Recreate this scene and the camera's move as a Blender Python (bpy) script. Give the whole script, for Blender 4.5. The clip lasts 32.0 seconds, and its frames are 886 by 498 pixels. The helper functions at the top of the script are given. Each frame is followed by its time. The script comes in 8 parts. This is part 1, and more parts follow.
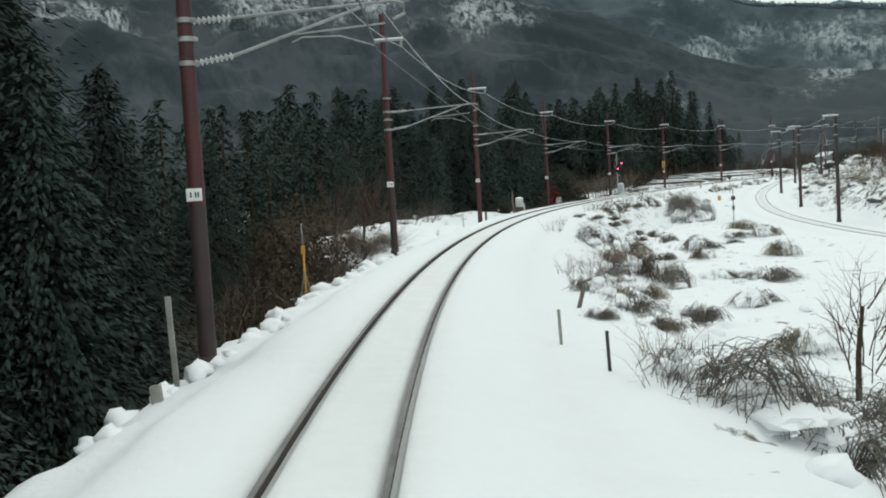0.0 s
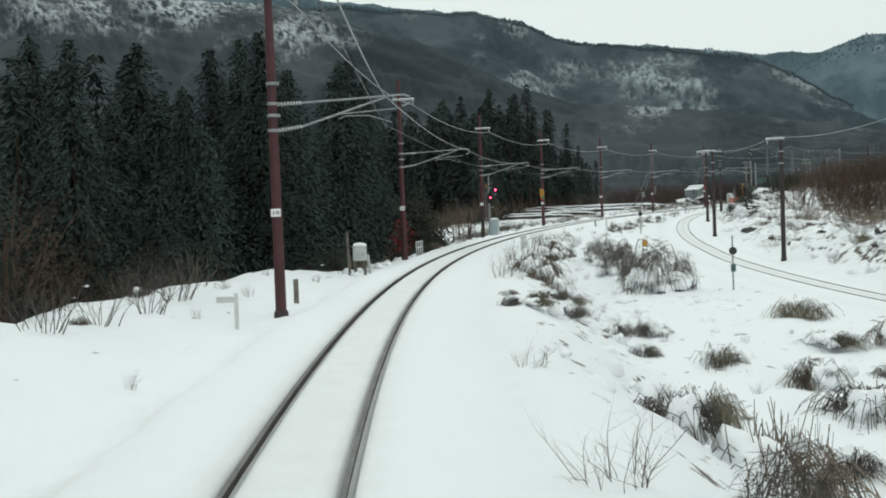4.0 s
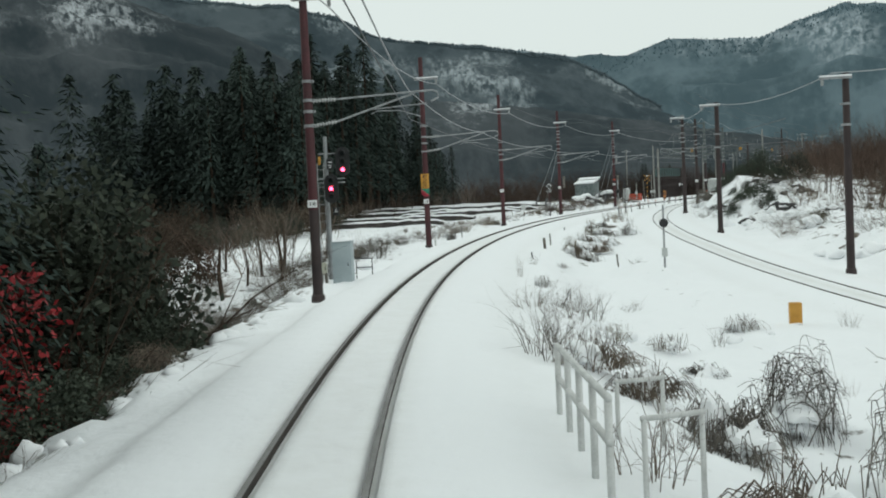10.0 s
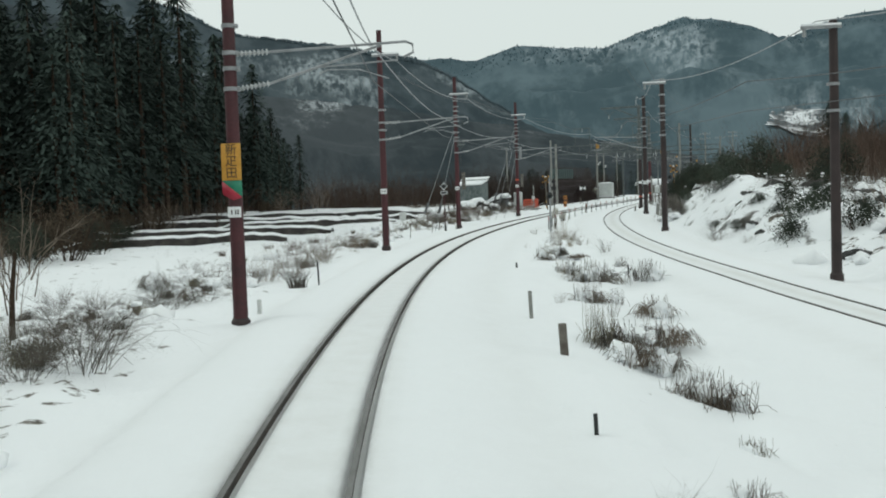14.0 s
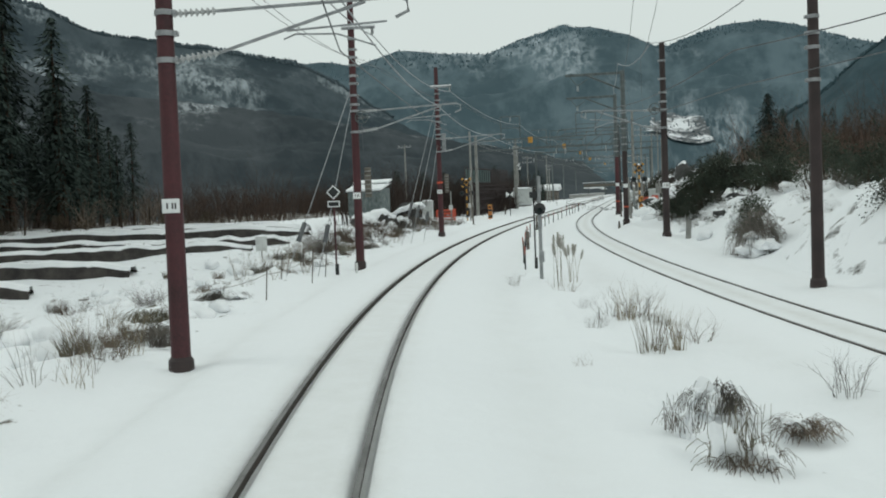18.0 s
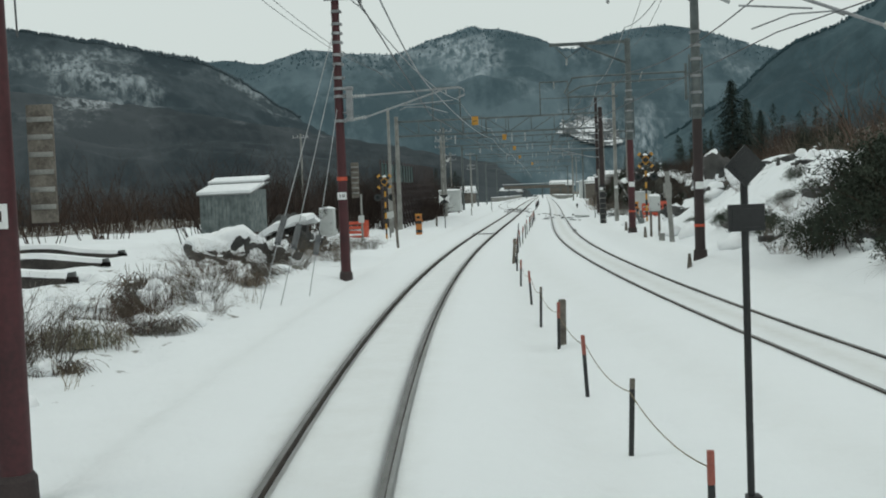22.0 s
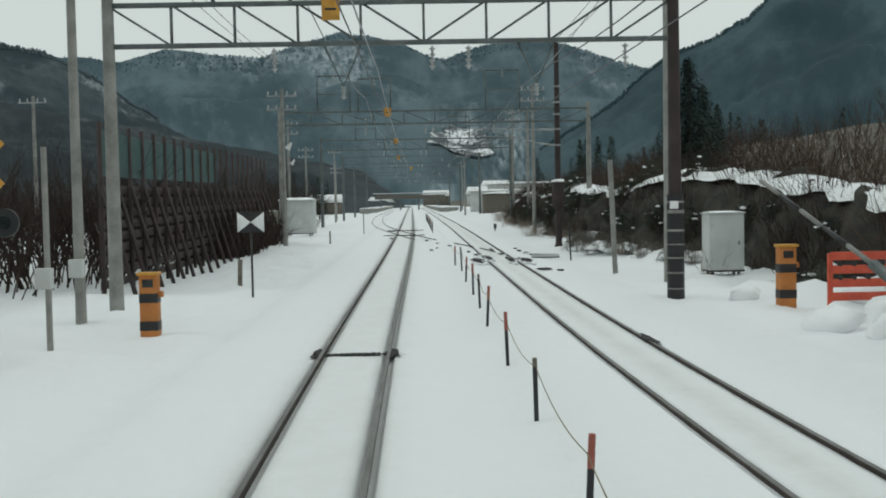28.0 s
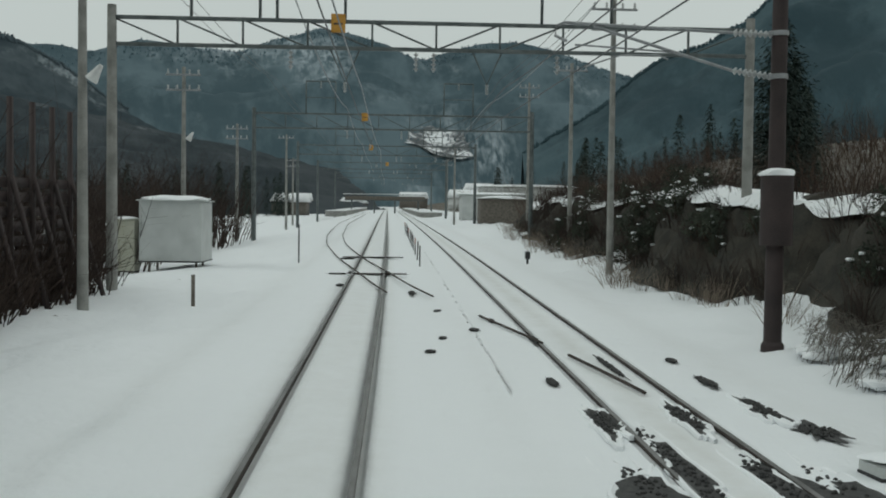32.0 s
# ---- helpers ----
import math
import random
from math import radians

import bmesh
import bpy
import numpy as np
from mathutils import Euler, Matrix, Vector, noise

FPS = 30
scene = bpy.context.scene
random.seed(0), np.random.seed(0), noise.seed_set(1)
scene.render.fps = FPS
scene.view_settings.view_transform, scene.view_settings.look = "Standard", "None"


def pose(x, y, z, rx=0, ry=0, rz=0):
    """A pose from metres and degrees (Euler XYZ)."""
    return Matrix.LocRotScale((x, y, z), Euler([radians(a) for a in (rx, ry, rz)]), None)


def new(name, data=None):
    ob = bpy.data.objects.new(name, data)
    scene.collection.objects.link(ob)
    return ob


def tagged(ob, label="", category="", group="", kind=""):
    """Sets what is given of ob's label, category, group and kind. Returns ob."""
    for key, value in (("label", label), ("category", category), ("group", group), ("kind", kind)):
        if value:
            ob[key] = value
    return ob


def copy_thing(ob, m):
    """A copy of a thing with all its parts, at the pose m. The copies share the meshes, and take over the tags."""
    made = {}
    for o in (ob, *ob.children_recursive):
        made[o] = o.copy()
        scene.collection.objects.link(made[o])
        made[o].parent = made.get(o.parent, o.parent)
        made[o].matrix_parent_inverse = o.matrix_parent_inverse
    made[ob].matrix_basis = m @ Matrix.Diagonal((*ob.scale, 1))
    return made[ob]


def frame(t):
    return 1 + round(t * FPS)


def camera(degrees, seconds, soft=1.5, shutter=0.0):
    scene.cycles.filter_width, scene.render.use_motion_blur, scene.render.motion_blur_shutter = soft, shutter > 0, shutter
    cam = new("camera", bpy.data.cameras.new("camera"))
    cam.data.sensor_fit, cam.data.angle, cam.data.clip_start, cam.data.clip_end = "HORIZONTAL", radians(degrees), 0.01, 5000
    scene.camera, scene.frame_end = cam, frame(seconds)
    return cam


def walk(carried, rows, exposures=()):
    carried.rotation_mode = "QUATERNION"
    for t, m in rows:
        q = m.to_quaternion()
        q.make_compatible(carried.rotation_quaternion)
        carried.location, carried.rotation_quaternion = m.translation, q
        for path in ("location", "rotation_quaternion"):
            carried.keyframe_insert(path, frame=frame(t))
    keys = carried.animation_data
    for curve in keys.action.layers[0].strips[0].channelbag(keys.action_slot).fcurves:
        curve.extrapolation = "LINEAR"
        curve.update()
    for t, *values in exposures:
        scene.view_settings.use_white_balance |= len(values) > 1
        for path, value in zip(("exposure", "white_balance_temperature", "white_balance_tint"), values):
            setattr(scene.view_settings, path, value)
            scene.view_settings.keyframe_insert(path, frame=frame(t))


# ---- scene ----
cam = camera(48.77, 32.0, soft=1.9)
# seconds, eye, yaw, pitch, lean
ROWS = [
    (0.0, 1.586, 13.97, 2.748, -4.942, -3.196, -3.242),
    (0.5, 1.984, 19.079, 2.827, -6.549, -3.105, -3.175),
    (1.0, 2.497, 24.172, 2.907, -8.253, -2.933, -2.903),
    (1.5, 3.059, 29.176, 2.978, -8.66, -2.578, -2.933),
    (2.0, 3.682, 34.017, 3.052, -9.176, -1.83, -2.82),
    (2.5, 4.361, 38.747, 3.122, -10.2, -1.524, -2.588),
    (3.0, 5.201, 43.599, 3.192, -11.436, -1.575, -2.323),
    (3.5, 6.141, 48.468, 3.267, -13.731, -1.738, -2.334),
    (5.5, 10.588, 67.501, 3.491, -18.936, -2.742, -1.901),
    (6.0, 11.791, 71.984, 3.542, -19.972, -2.981, -2.242),
    (6.5, 13.036, 76.2, 3.582, -20.592, -3.232, -1.701),
    (7.0, 14.34, 80.355, 3.622, -20.373, -3.53, -1.949),
    (7.5, 15.686, 84.471, 3.656, -21.002, -3.477, -2.121),
    (8.0, 17.078, 88.54, 3.697, -21.742, -3.294, -2.083),
    (8.5, 18.527, 92.53, 3.73, -22.686, -2.892, -2.326),
    (9.0, 20.024, 96.356, 3.757, -23.528, -2.348, -2.684),
    (9.5, 21.478, 99.988, 3.775, -24.874, -2.297, -2.693),
    (10.0, 22.974, 103.453, 3.805, -26.322, -2.382, -2.723),
    (10.5, 24.55, 107.009, 3.853, -27.681, -2.549, -2.354),
    (11.0, 26.229, 110.666, 3.894, -28.982, -2.629, -2.103),
    (11.5, 28.045, 114.35, 3.941, -30.012, -2.692, -2.009),
    (12.0, 29.913, 117.983, 3.997, -31.141, -2.692, -2.206),
    (12.5, 31.731, 121.512, 4.072, -32.344, -2.674, -2.208),
    (13.0, 33.589, 124.987, 4.14, -33.408, -2.682, -2.366),
    (13.5, 35.43, 128.356, 4.176, -34.458, -2.584, -2.033),
    (14.0, 37.327, 131.583, 4.225, -35.237, -2.57, -1.937),
    (14.5, 39.307, 134.771, 4.287, -36.157, -2.477, -2.053),
    (15.0, 41.301, 137.899, 4.345, -37.139, -2.402, -1.953),
    (15.5, 43.337, 140.991, 4.412, -38.0, -2.327, -2.206),
    (17.5, 51.985, 152.975, 4.705, -41.408, -2.334, -2.141),
    (18.0, 54.235, 155.817, 4.777, -42.1, -2.452, -2.179),
    (18.5, 56.51, 158.565, 4.833, -42.878, -2.313, -2.324),
    (19.0, 58.804, 161.275, 4.887, -42.998, -2.049, -2.446),
    (19.5, 61.149, 163.97, 4.942, -43.095, -1.845, -2.605),
    (20.0, 63.537, 166.624, 5.006, -44.063, -2.52, -2.458),
    (20.5, 65.928, 169.189, 5.067, -44.848, -2.377, -2.383),
    (21.0, 68.237, 171.619, 5.14, -46.226, -2.316, -2.238),
    (21.5, 70.629, 174.046, 5.206, -46.798, -2.444, -2.046),
    (22.0, 73.125, 176.473, 5.287, -47.456, -2.528, -2.167),
    (22.5, 75.62, 178.846, 5.349, -48.271, -2.352, -2.103),
    (23.0, 78.134, 181.187, 5.399, -49.282, -2.276, -2.046),
    (23.5, 80.756, 183.547, 5.44, -50.079, -2.178, -2.253),
    (24.0, 83.315, 185.803, 5.491, -50.86, -2.21, -1.951),
    (24.5, 85.781, 187.924, 5.545, -51.753, -2.048, -1.829),
    (25.0, 88.209, 189.982, 5.599, -52.437, -2.037, -1.349),
    (25.5, 90.748, 192.071, 5.656, -53.1, -1.889, -0.799),
    (27.5, 101.511, 200.537, 5.88, -54.881, -2.004, -1.27),
    (28.0, 104.351, 202.743, 5.947, -55.268, -2.189, -1.131),
    (28.5, 107.43, 205.06, 6.01, -55.238, -2.518, -0.792),
    (29.0, 110.674, 207.457, 6.092, -55.678, -2.133, -0.603),
    (29.5, 113.923, 209.841, 6.172, -55.887, -2.163, -0.327),
    (30.0, 117.133, 212.197, 6.268, -56.084, -2.149, -0.391),
    (30.5, 120.236, 214.53, 6.316, -56.445, -2.204, -0.254),
    (31.0, 123.341, 216.795, 6.39, -56.559, -2.247, 0.307),
    (31.5, 126.444, 219.026, 6.468, -56.664, -2.235, 0.695),
    (32.0, 129.574, 221.252, 6.543, -56.773, -2.04, 0.699),
]
EXPOSURES = [(0, 0.36, 6500, 4), (6, 0.26, 6500, 4), (13, 0.18, 6500, 4), (19, 0.05, 6500, 4), (25, 0.0, 6500, 4), (28, -0.05, 6500, 4), (32, -0.3, 6500, 4)]
walk(cam, [(t, pose(x, y, z, 0, 0, yaw) @ pose(0, 0, 0, 90 + pitch) @ pose(0, 0, 0, 0, 0, lean)) for t, x, y, z, yaw, pitch, lean in ROWS], EXPOSURES)


# ---- sky and light: a snowy, overcast day ----
sky = bpy.data.worlds.new("overcast_sky")
scene.world = sky
sky.use_nodes = True
nt = sky.node_tree
air = nt.nodes.new("ShaderNodeTexSky")
air.sky_type, air.sun_disc = "NISHITA", False
air.sun_elevation, air.sun_rotation = radians(38), radians(150)
air.dust_density, air.air_density = 4.0, 1.0
fade = nt.nodes.new("ShaderNodeHueSaturation")
fade.inputs["Saturation"].default_value = 0.12
cloud = nt.nodes.new("ShaderNodeMixRGB")
cloud.inputs[0].default_value = 0.72
cloud.inputs[2].default_value = (6.8, 7.36, 7.32, 1)
nt.links.new(air.outputs[0], fade.inputs["Color"])
nt.links.new(fade.outputs[0], cloud.inputs[1])
nt.links.new(cloud.outputs[0], nt.nodes["Background"].inputs[0])
nt.nodes["Background"].inputs[1].default_value = 0.11
sun = new("sun", bpy.data.lights.new("sun", "SUN"))
sun.data.energy, sun.data.angle, sun.data.color = 0.6, radians(25), (0.97, 0.99, 0.96)
sun.matrix_world = pose(0, 0, 200, 52, 0, 210)


# ---- materials ----
def surface(name, dark, light, scale=3.0, rough=0.8, bump=0.2, metal=0.0, fine=40.0, object_tint=0.0, spread=(0.35, 0.65), coords="Object"):
    """A node material with colour variation at two scales and a fine relief."""
    m = bpy.data.materials.new(name)
    m.use_nodes = True
    n, k = m.node_tree.nodes, m.node_tree.links
    shader = n["Principled BSDF"]
    shader.inputs["Roughness"].default_value, shader.inputs["Metallic"].default_value = rough, metal
    where = n.new("ShaderNodeTexCoord")
    big, small = n.new("ShaderNodeTexNoise"), n.new("ShaderNodeTexNoise")
    big.inputs["Scale"].default_value, big.inputs["Detail"].default_value = scale, 6
    small.inputs["Scale"].default_value, small.inputs["Detail"].default_value = fine, 4
    for tex in (big, small):
        k.new(where.outputs[coords], tex.inputs["Vector"])
    both = n.new("ShaderNodeMath")
    both.operation, both.inputs[1].default_value = "MULTIPLY_ADD", 0.35
    k.new(small.outputs["Fac"], both.inputs[0])
    shrink = n.new("ShaderNodeMath")
    shrink.operation, shrink.inputs[1].default_value = "MULTIPLY", 0.65
    k.new(big.outputs["Fac"], shrink.inputs[0])
    k.new(shrink.outputs[0], both.inputs[2])
    ramp = n.new("ShaderNodeValToRGB")
    ramp.color_ramp.elements[0].position, ramp.color_ramp.elements[1].position = spread
    ramp.color_ramp.elements[0].color, ramp.color_ramp.elements[1].color = (*dark, 1), (*light, 1)
    k.new(both.outputs[0], ramp.inputs[0])
    colour = ramp.outputs[0]
    if object_tint:
        info, tint = n.new("ShaderNodeObjectInfo"), n.new("ShaderNodeHueSaturation")
        span = n.new("ShaderNodeMapRange")
        span.inputs[3].default_value, span.inputs[4].default_value = 1 - object_tint, 1 + object_tint
        k.new(info.outputs["Random"], span.inputs[0])
        k.new(span.outputs[0], tint.inputs["Value"])
        k.new(colour, tint.inputs["Color"])
        colour = tint.outputs[0]
    k.new(colour, shader.inputs["Base Color"])
    if bump:
        relief = n.new("ShaderNodeBump")
        relief.inputs["Strength"].default_value, relief.inputs["Distance"].default_value = bump, 0.02
        k.new(both.outputs[0], relief.inputs["Height"])
        k.new(relief.outputs[0], shader.inputs["Normal"])
    return m


def matt(*materials):
    """Leaves, twigs and bark hardly shine."""
    for m in materials:
        m.node_tree.nodes["Principled BSDF"].inputs["Specular IOR Level"].default_value = 0.08


def snow_over(name, soil_dark, soil_light, level, width=0.12, scale=0.35, slope=0.0, stretch=(1, 1, 1), snow=(0.82, 0.84, 0.86), bump=0.5, reach=0.05, soil_scale=2.0, speck=0.0, speck_share=0.5, soil_fine=40.0, soil_spread=(0.35, 0.65), growth=0.0):
    """Snow that lets soil and dry growth through in ragged patches; slope: how far steep ground stays bare."""
    m = surface(name, soil_dark, soil_light, soil_scale, 0.9, 0.0, coords="Object", fine=soil_fine, spread=soil_spread)
    n, k = m.node_tree.nodes, m.node_tree.links
    shader = n["Principled BSDF"]
    soil = shader.inputs["Base Color"].links[0].from_socket
    where, placed = n.new("ShaderNodeTexCoord"), n.new("ShaderNodeMapping")
    placed.inputs["Scale"].default_value = stretch
    k.new(where.outputs["Object"], placed.inputs[0])
    patch = n.new("ShaderNodeTexNoise")
    patch.inputs["Scale"].default_value, patch.inputs["Detail"].default_value, patch.inputs["Roughness"].default_value = scale, 9, 0.62
    k.new(placed.outputs[0], patch.inputs["Vector"])
    value = patch.outputs["Fac"]
    if speck:
        dots, grow = n.new("ShaderNodeTexNoise"), n.new("ShaderNodeMath")
        dots.inputs["Scale"].default_value, dots.inputs["Detail"].default_value = speck, 3
        k.new(where.outputs["Object"], dots.inputs["Vector"])
        grow.operation, grow.inputs[1].default_value = "MULTIPLY_ADD", speck_share
        k.new(dots.outputs["Fac"], grow.inputs[0])
        k.new(value, grow.inputs[2])
        value = grow.outputs[0]
    if slope:
        shape, split, lean, add = n.new("ShaderNodeNewGeometry"), n.new("ShaderNodeSeparateXYZ"), n.new("ShaderNodeMath"), n.new("ShaderNodeMath")
        k.new(shape.outputs["Normal"], split.inputs[0])
        lean.operation, lean.inputs[1].default_value, lean.inputs[2].default_value = "MULTIPLY_ADD", slope, -slope
        k.new(split.outputs["Z"], lean.inputs[0])
        add.operation = "ADD"
        k.new(value, add.inputs[0])
        k.new(lean.outputs[0], add.inputs[1])
        value = add.outputs[0]
    if growth:
        mask, less = n.new("ShaderNodeAttribute"), n.new("ShaderNodeMath")
        mask.attribute_name = "growth"
        less.operation, less.inputs[1].default_value = "MULTIPLY_ADD", -growth
        k.new(mask.outputs["Fac"], less.inputs[0])
        k.new(value, less.inputs[2])
        value = less.outputs[0]
    cover = n.new("ShaderNodeMapRange")
    cover.inputs[1].default_value, cover.inputs[2].default_value = level - width / 2, level + width / 2
    k.new(value, cover.inputs[0])
    mix = n.new("ShaderNodeMixRGB")
    mix.inputs[2].default_value = (*snow, 1)
    k.new(cover.outputs[0], mix.inputs[0])
    k.new(soil, mix.inputs[1])
    if growth:
        tone, worn, stain, wear = n.new("ShaderNodeTexNoise"), n.new("ShaderNodeAttribute"), n.new("ShaderNodeMixRGB"), n.new("ShaderNodeMath")
        tone.inputs["Scale"].default_value, tone.inputs["Detail"].default_value, tone.inputs["Roughness"].default_value = 1.6, 10, 0.68
        k.new(where.outputs["Object"], tone.inputs["Vector"])
        worn.attribute_name = "worn"
        wear.operation = "MULTIPLY"
        k.new(worn.outputs["Fac"], wear.inputs[0])
        k.new(tone.outputs["Fac"], wear.inputs[1])
        stain.inputs[1].default_value, stain.inputs[2].default_value = (*snow, 1), (0.62, 0.62, 0.60, 1)
        k.new(wear.outputs[0], stain.inputs[0])
        k.new(stain.outputs[0], mix.inputs[2])
    k.new(mix.outputs[0], shader.inputs["Base Color"])
    shader.inputs["Roughness"].default_value = 0.75
    grain, relief = n.new("ShaderNodeTexNoise"), n.new("ShaderNodeBump")
    grain.inputs["Scale"].default_value, grain.inputs["Detail"].default_value, grain.inputs["Roughness"].default_value = 1.9, 9, 0.6
    k.new(where.outputs["Object"], grain.inputs["Vector"])
    relief.inputs["Strength"].default_value, relief.inputs["Distance"].default_value = bump, reach
    k.new(grain.outputs["Fac"], relief.inputs["Height"])
    k.new(relief.outputs[0], shader.inputs["Normal"])
    return m


SNOW_FIELD = snow_over("snow_field", (0.035, 0.03, 0.022), (0.13, 0.105, 0.075), 0.20, 0.07, 1.5, slope=0.28, growth=0.5, soil_scale=5.0, bump=0.75, reach=0.075)
SNOW = surface("fresh_snow", (0.80, 0.82, 0.84), (0.88, 0.89, 0.90), 2.0, 0.7, 0.3)
RAIL_STEEL = surface("rail_steel", (0.10, 0.095, 0.09), (0.24, 0.235, 0.23), 1.5, 0.42, 0.1, metal=0.6)
RAIL_SIDE = surface("rail_rust", (0.018, 0.014, 0.012), (0.06, 0.045, 0.036), 3.0, 0.85, 0.3)
POLE_RED = surface("maroon_painted_pole", (0.032, 0.0085, 0.0105), (0.080, 0.017, 0.022), 1.1, 0.6, 0.1, fine=18)
POLE_DARK = surface("dark_weathered_pole", (0.018, 0.012, 0.012), (0.046, 0.030, 0.029), 1.4, 0.7, 0.2)
POLE_GREY = surface("grey_concrete_pole", (0.16, 0.16, 0.15), (0.32, 0.32, 0.30), 2.0, 0.85, 0.2)
GALVANISED = surface("galvanised_steel", (0.20, 0.21, 0.215), (0.38, 0.39, 0.40), 4.0, 0.5, 0.1, metal=0.4)
STEEL_DARK = surface("dark_gantry_steel", (0.065, 0.08, 0.08), (0.15, 0.168, 0.168), 3.0, 0.6, 0.1, metal=0.2)
WIRE = surface("frosted_wire", (0.20, 0.21, 0.22), (0.42, 0.43, 0.44), 6.0, 0.6, 0.0)
WIRE_DARK = surface("dark_wire", (0.04, 0.045, 0.05), (0.12, 0.125, 0.13), 6.0, 0.6, 0.0)
PORCELAIN = surface("dull_porcelain", (0.30, 0.31, 0.31), (0.46, 0.47, 0.47), 9.0, 0.3, 0.0)
PLATE = surface("white_enamel_plate", (0.70, 0.71, 0.71), (0.82, 0.83, 0.83), 12.0, 0.4, 0.0)
BARK = surface("dark_bark", (0.022, 0.016, 0.012), (0.085, 0.062, 0.046), 6.0, 0.95, 0.5)
TWIG = surface("dry_twigs", (0.085, 0.07, 0.056), (0.25, 0.205, 0.165), 2.5, 0.95, 0.0, object_tint=0.35)
TWIG_PALE = surface("pale_dry_grass", (0.14, 0.115, 0.075), (0.33, 0.28, 0.20), 2.5, 0.95, 0.0, object_tint=0.3)
TWIG_RED = surface("russet_twigs", (0.048, 0.035, 0.029), (0.125, 0.088, 0.070), 1.5, 0.95, 0.0, object_tint=0.3)
NEEDLE = surface("cedar_needles", (0.030, 0.043, 0.038), (0.054, 0.073, 0.063), 0.5, 0.85, 0.0, fine=3, object_tint=0.35)
LEAF_GREEN = surface("evergreen_leaves", (0.028, 0.037, 0.029), (0.078, 0.092, 0.068), 0.8, 0.7, 0.0, fine=5, object_tint=0.3)
LEAF_RED = surface("red_maple_leaves", (0.16, 0.012, 0.016), (0.48, 0.040, 0.045), 1.2, 0.7, 0.0, fine=6)
LEAF_BROWN = surface("withered_leaves", (0.034, 0.028, 0.021), (0.098, 0.076, 0.054), 1.2, 0.85, 0.0, fine=6, object_tint=0.3)
TWIG_DARK = surface("dark_wet_twigs", (0.068, 0.063, 0.057), (0.215, 0.195, 0.172), 2.5, 0.95, 0.0, object_tint=0.35)
TWIG_WOOD = surface("woodland_twigs", (0.022, 0.017, 0.015), (0.075, 0.056, 0.048), 0.8, 0.95, 0.0, fine=4)
GRASS_DULL = surface("dull_green_grass", (0.10, 0.095, 0.070), (0.27, 0.245, 0.185), 2.5, 0.95, 0.0, object_tint=0.3)


def wooded(name, dark, light, snow, patch, grain, level, spread=0.16, climb=0.0):
    """A hillside under bare and evergreen woods: broad dark and pale stands, tree-sized grain, snow showing between trunks in long ragged patches, more of it higher up."""
    m = bpy.data.materials.new(name)
    m.use_nodes = True
    n, k = m.node_tree.nodes, m.node_tree.links
    shader = n["Principled BSDF"]
    shader.inputs["Roughness"].default_value, shader.inputs["Specular IOR Level"].default_value = 0.95, 0.1
    where = n.new("ShaderNodeAttribute")
    where.attribute_name = "slope_place"

    def cloud_of(scale, detail, rough, stretch=(1, 1, 1)):
        placed, tex = n.new("ShaderNodeMapping"), n.new("ShaderNodeTexNoise")
        placed.inputs["Scale"].default_value = stretch
        tex.inputs["Scale"].default_value, tex.inputs["Detail"].default_value, tex.inputs["Roughness"].default_value = scale, detail, rough
        k.new(where.outputs["Vector"], placed.inputs[0])
        k.new(placed.outputs[0], tex.inputs["Vector"])
        return tex.outputs["Fac"]

    def sums(a, b, c):
        add = n.new("ShaderNodeMath")
        add.operation, add.inputs[1].default_value = "MULTIPLY_ADD", b
        k.new(a, add.inputs[0])
        k.new(c, add.inputs[2])
        return add.outputs[0]

    def span(value, lo, hi):
        r = n.new("ShaderNodeMapRange")
        r.interpolation_type = "SMOOTHSTEP"
        r.inputs[1].default_value, r.inputs[2].default_value = lo, hi
        k.new(value, r.inputs[0])
        return r.outputs[0]

    stands, trees, trunks = cloud_of(patch * 1.4, 6, 0.62, (1, 0.55, 1)), cloud_of(grain, 3, 0.6, (1, 0.5, 1)), cloud_of(grain * 2.4, 2, 0.6, (1, 0.3, 1))
    tone = n.new("ShaderNodeMixRGB")
    tone.inputs[1].default_value, tone.inputs[2].default_value = (*dark, 1), (*light, 1)
    k.new(span(sums(trees, 0.3, stands), 0.54, 0.78), tone.inputs[0])
    split = n.new("ShaderNodeSeparateXYZ")
    k.new(where.outputs["Vector"], split.inputs[0])
    gaps = span(sums(split.outputs["Y"], climb, cloud_of(patch, 8, 0.62, (1, 0.6, 1))), level - spread / 2, level + spread / 2)
    both = n.new("ShaderNodeMath")
    both.operation = "MULTIPLY"
    k.new(gaps, both.inputs[0])
    k.new(span(sums(trees, 0.6, trunks), 0.62, 1.0), both.inputs[1])
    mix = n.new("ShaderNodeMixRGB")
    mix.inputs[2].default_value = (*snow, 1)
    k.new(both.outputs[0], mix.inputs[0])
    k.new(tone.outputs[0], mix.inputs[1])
    k.new(mix.outputs[0], shader.inputs["Base Color"])
    relief = n.new("ShaderNodeBump")
    relief.inputs["Strength"].default_value, relief.inputs["Distance"].default_value = 0.4, 2.0
    k.new(trees, relief.inputs["Height"])
    k.new(relief.outputs[0], shader.inputs["Normal"])
    return m


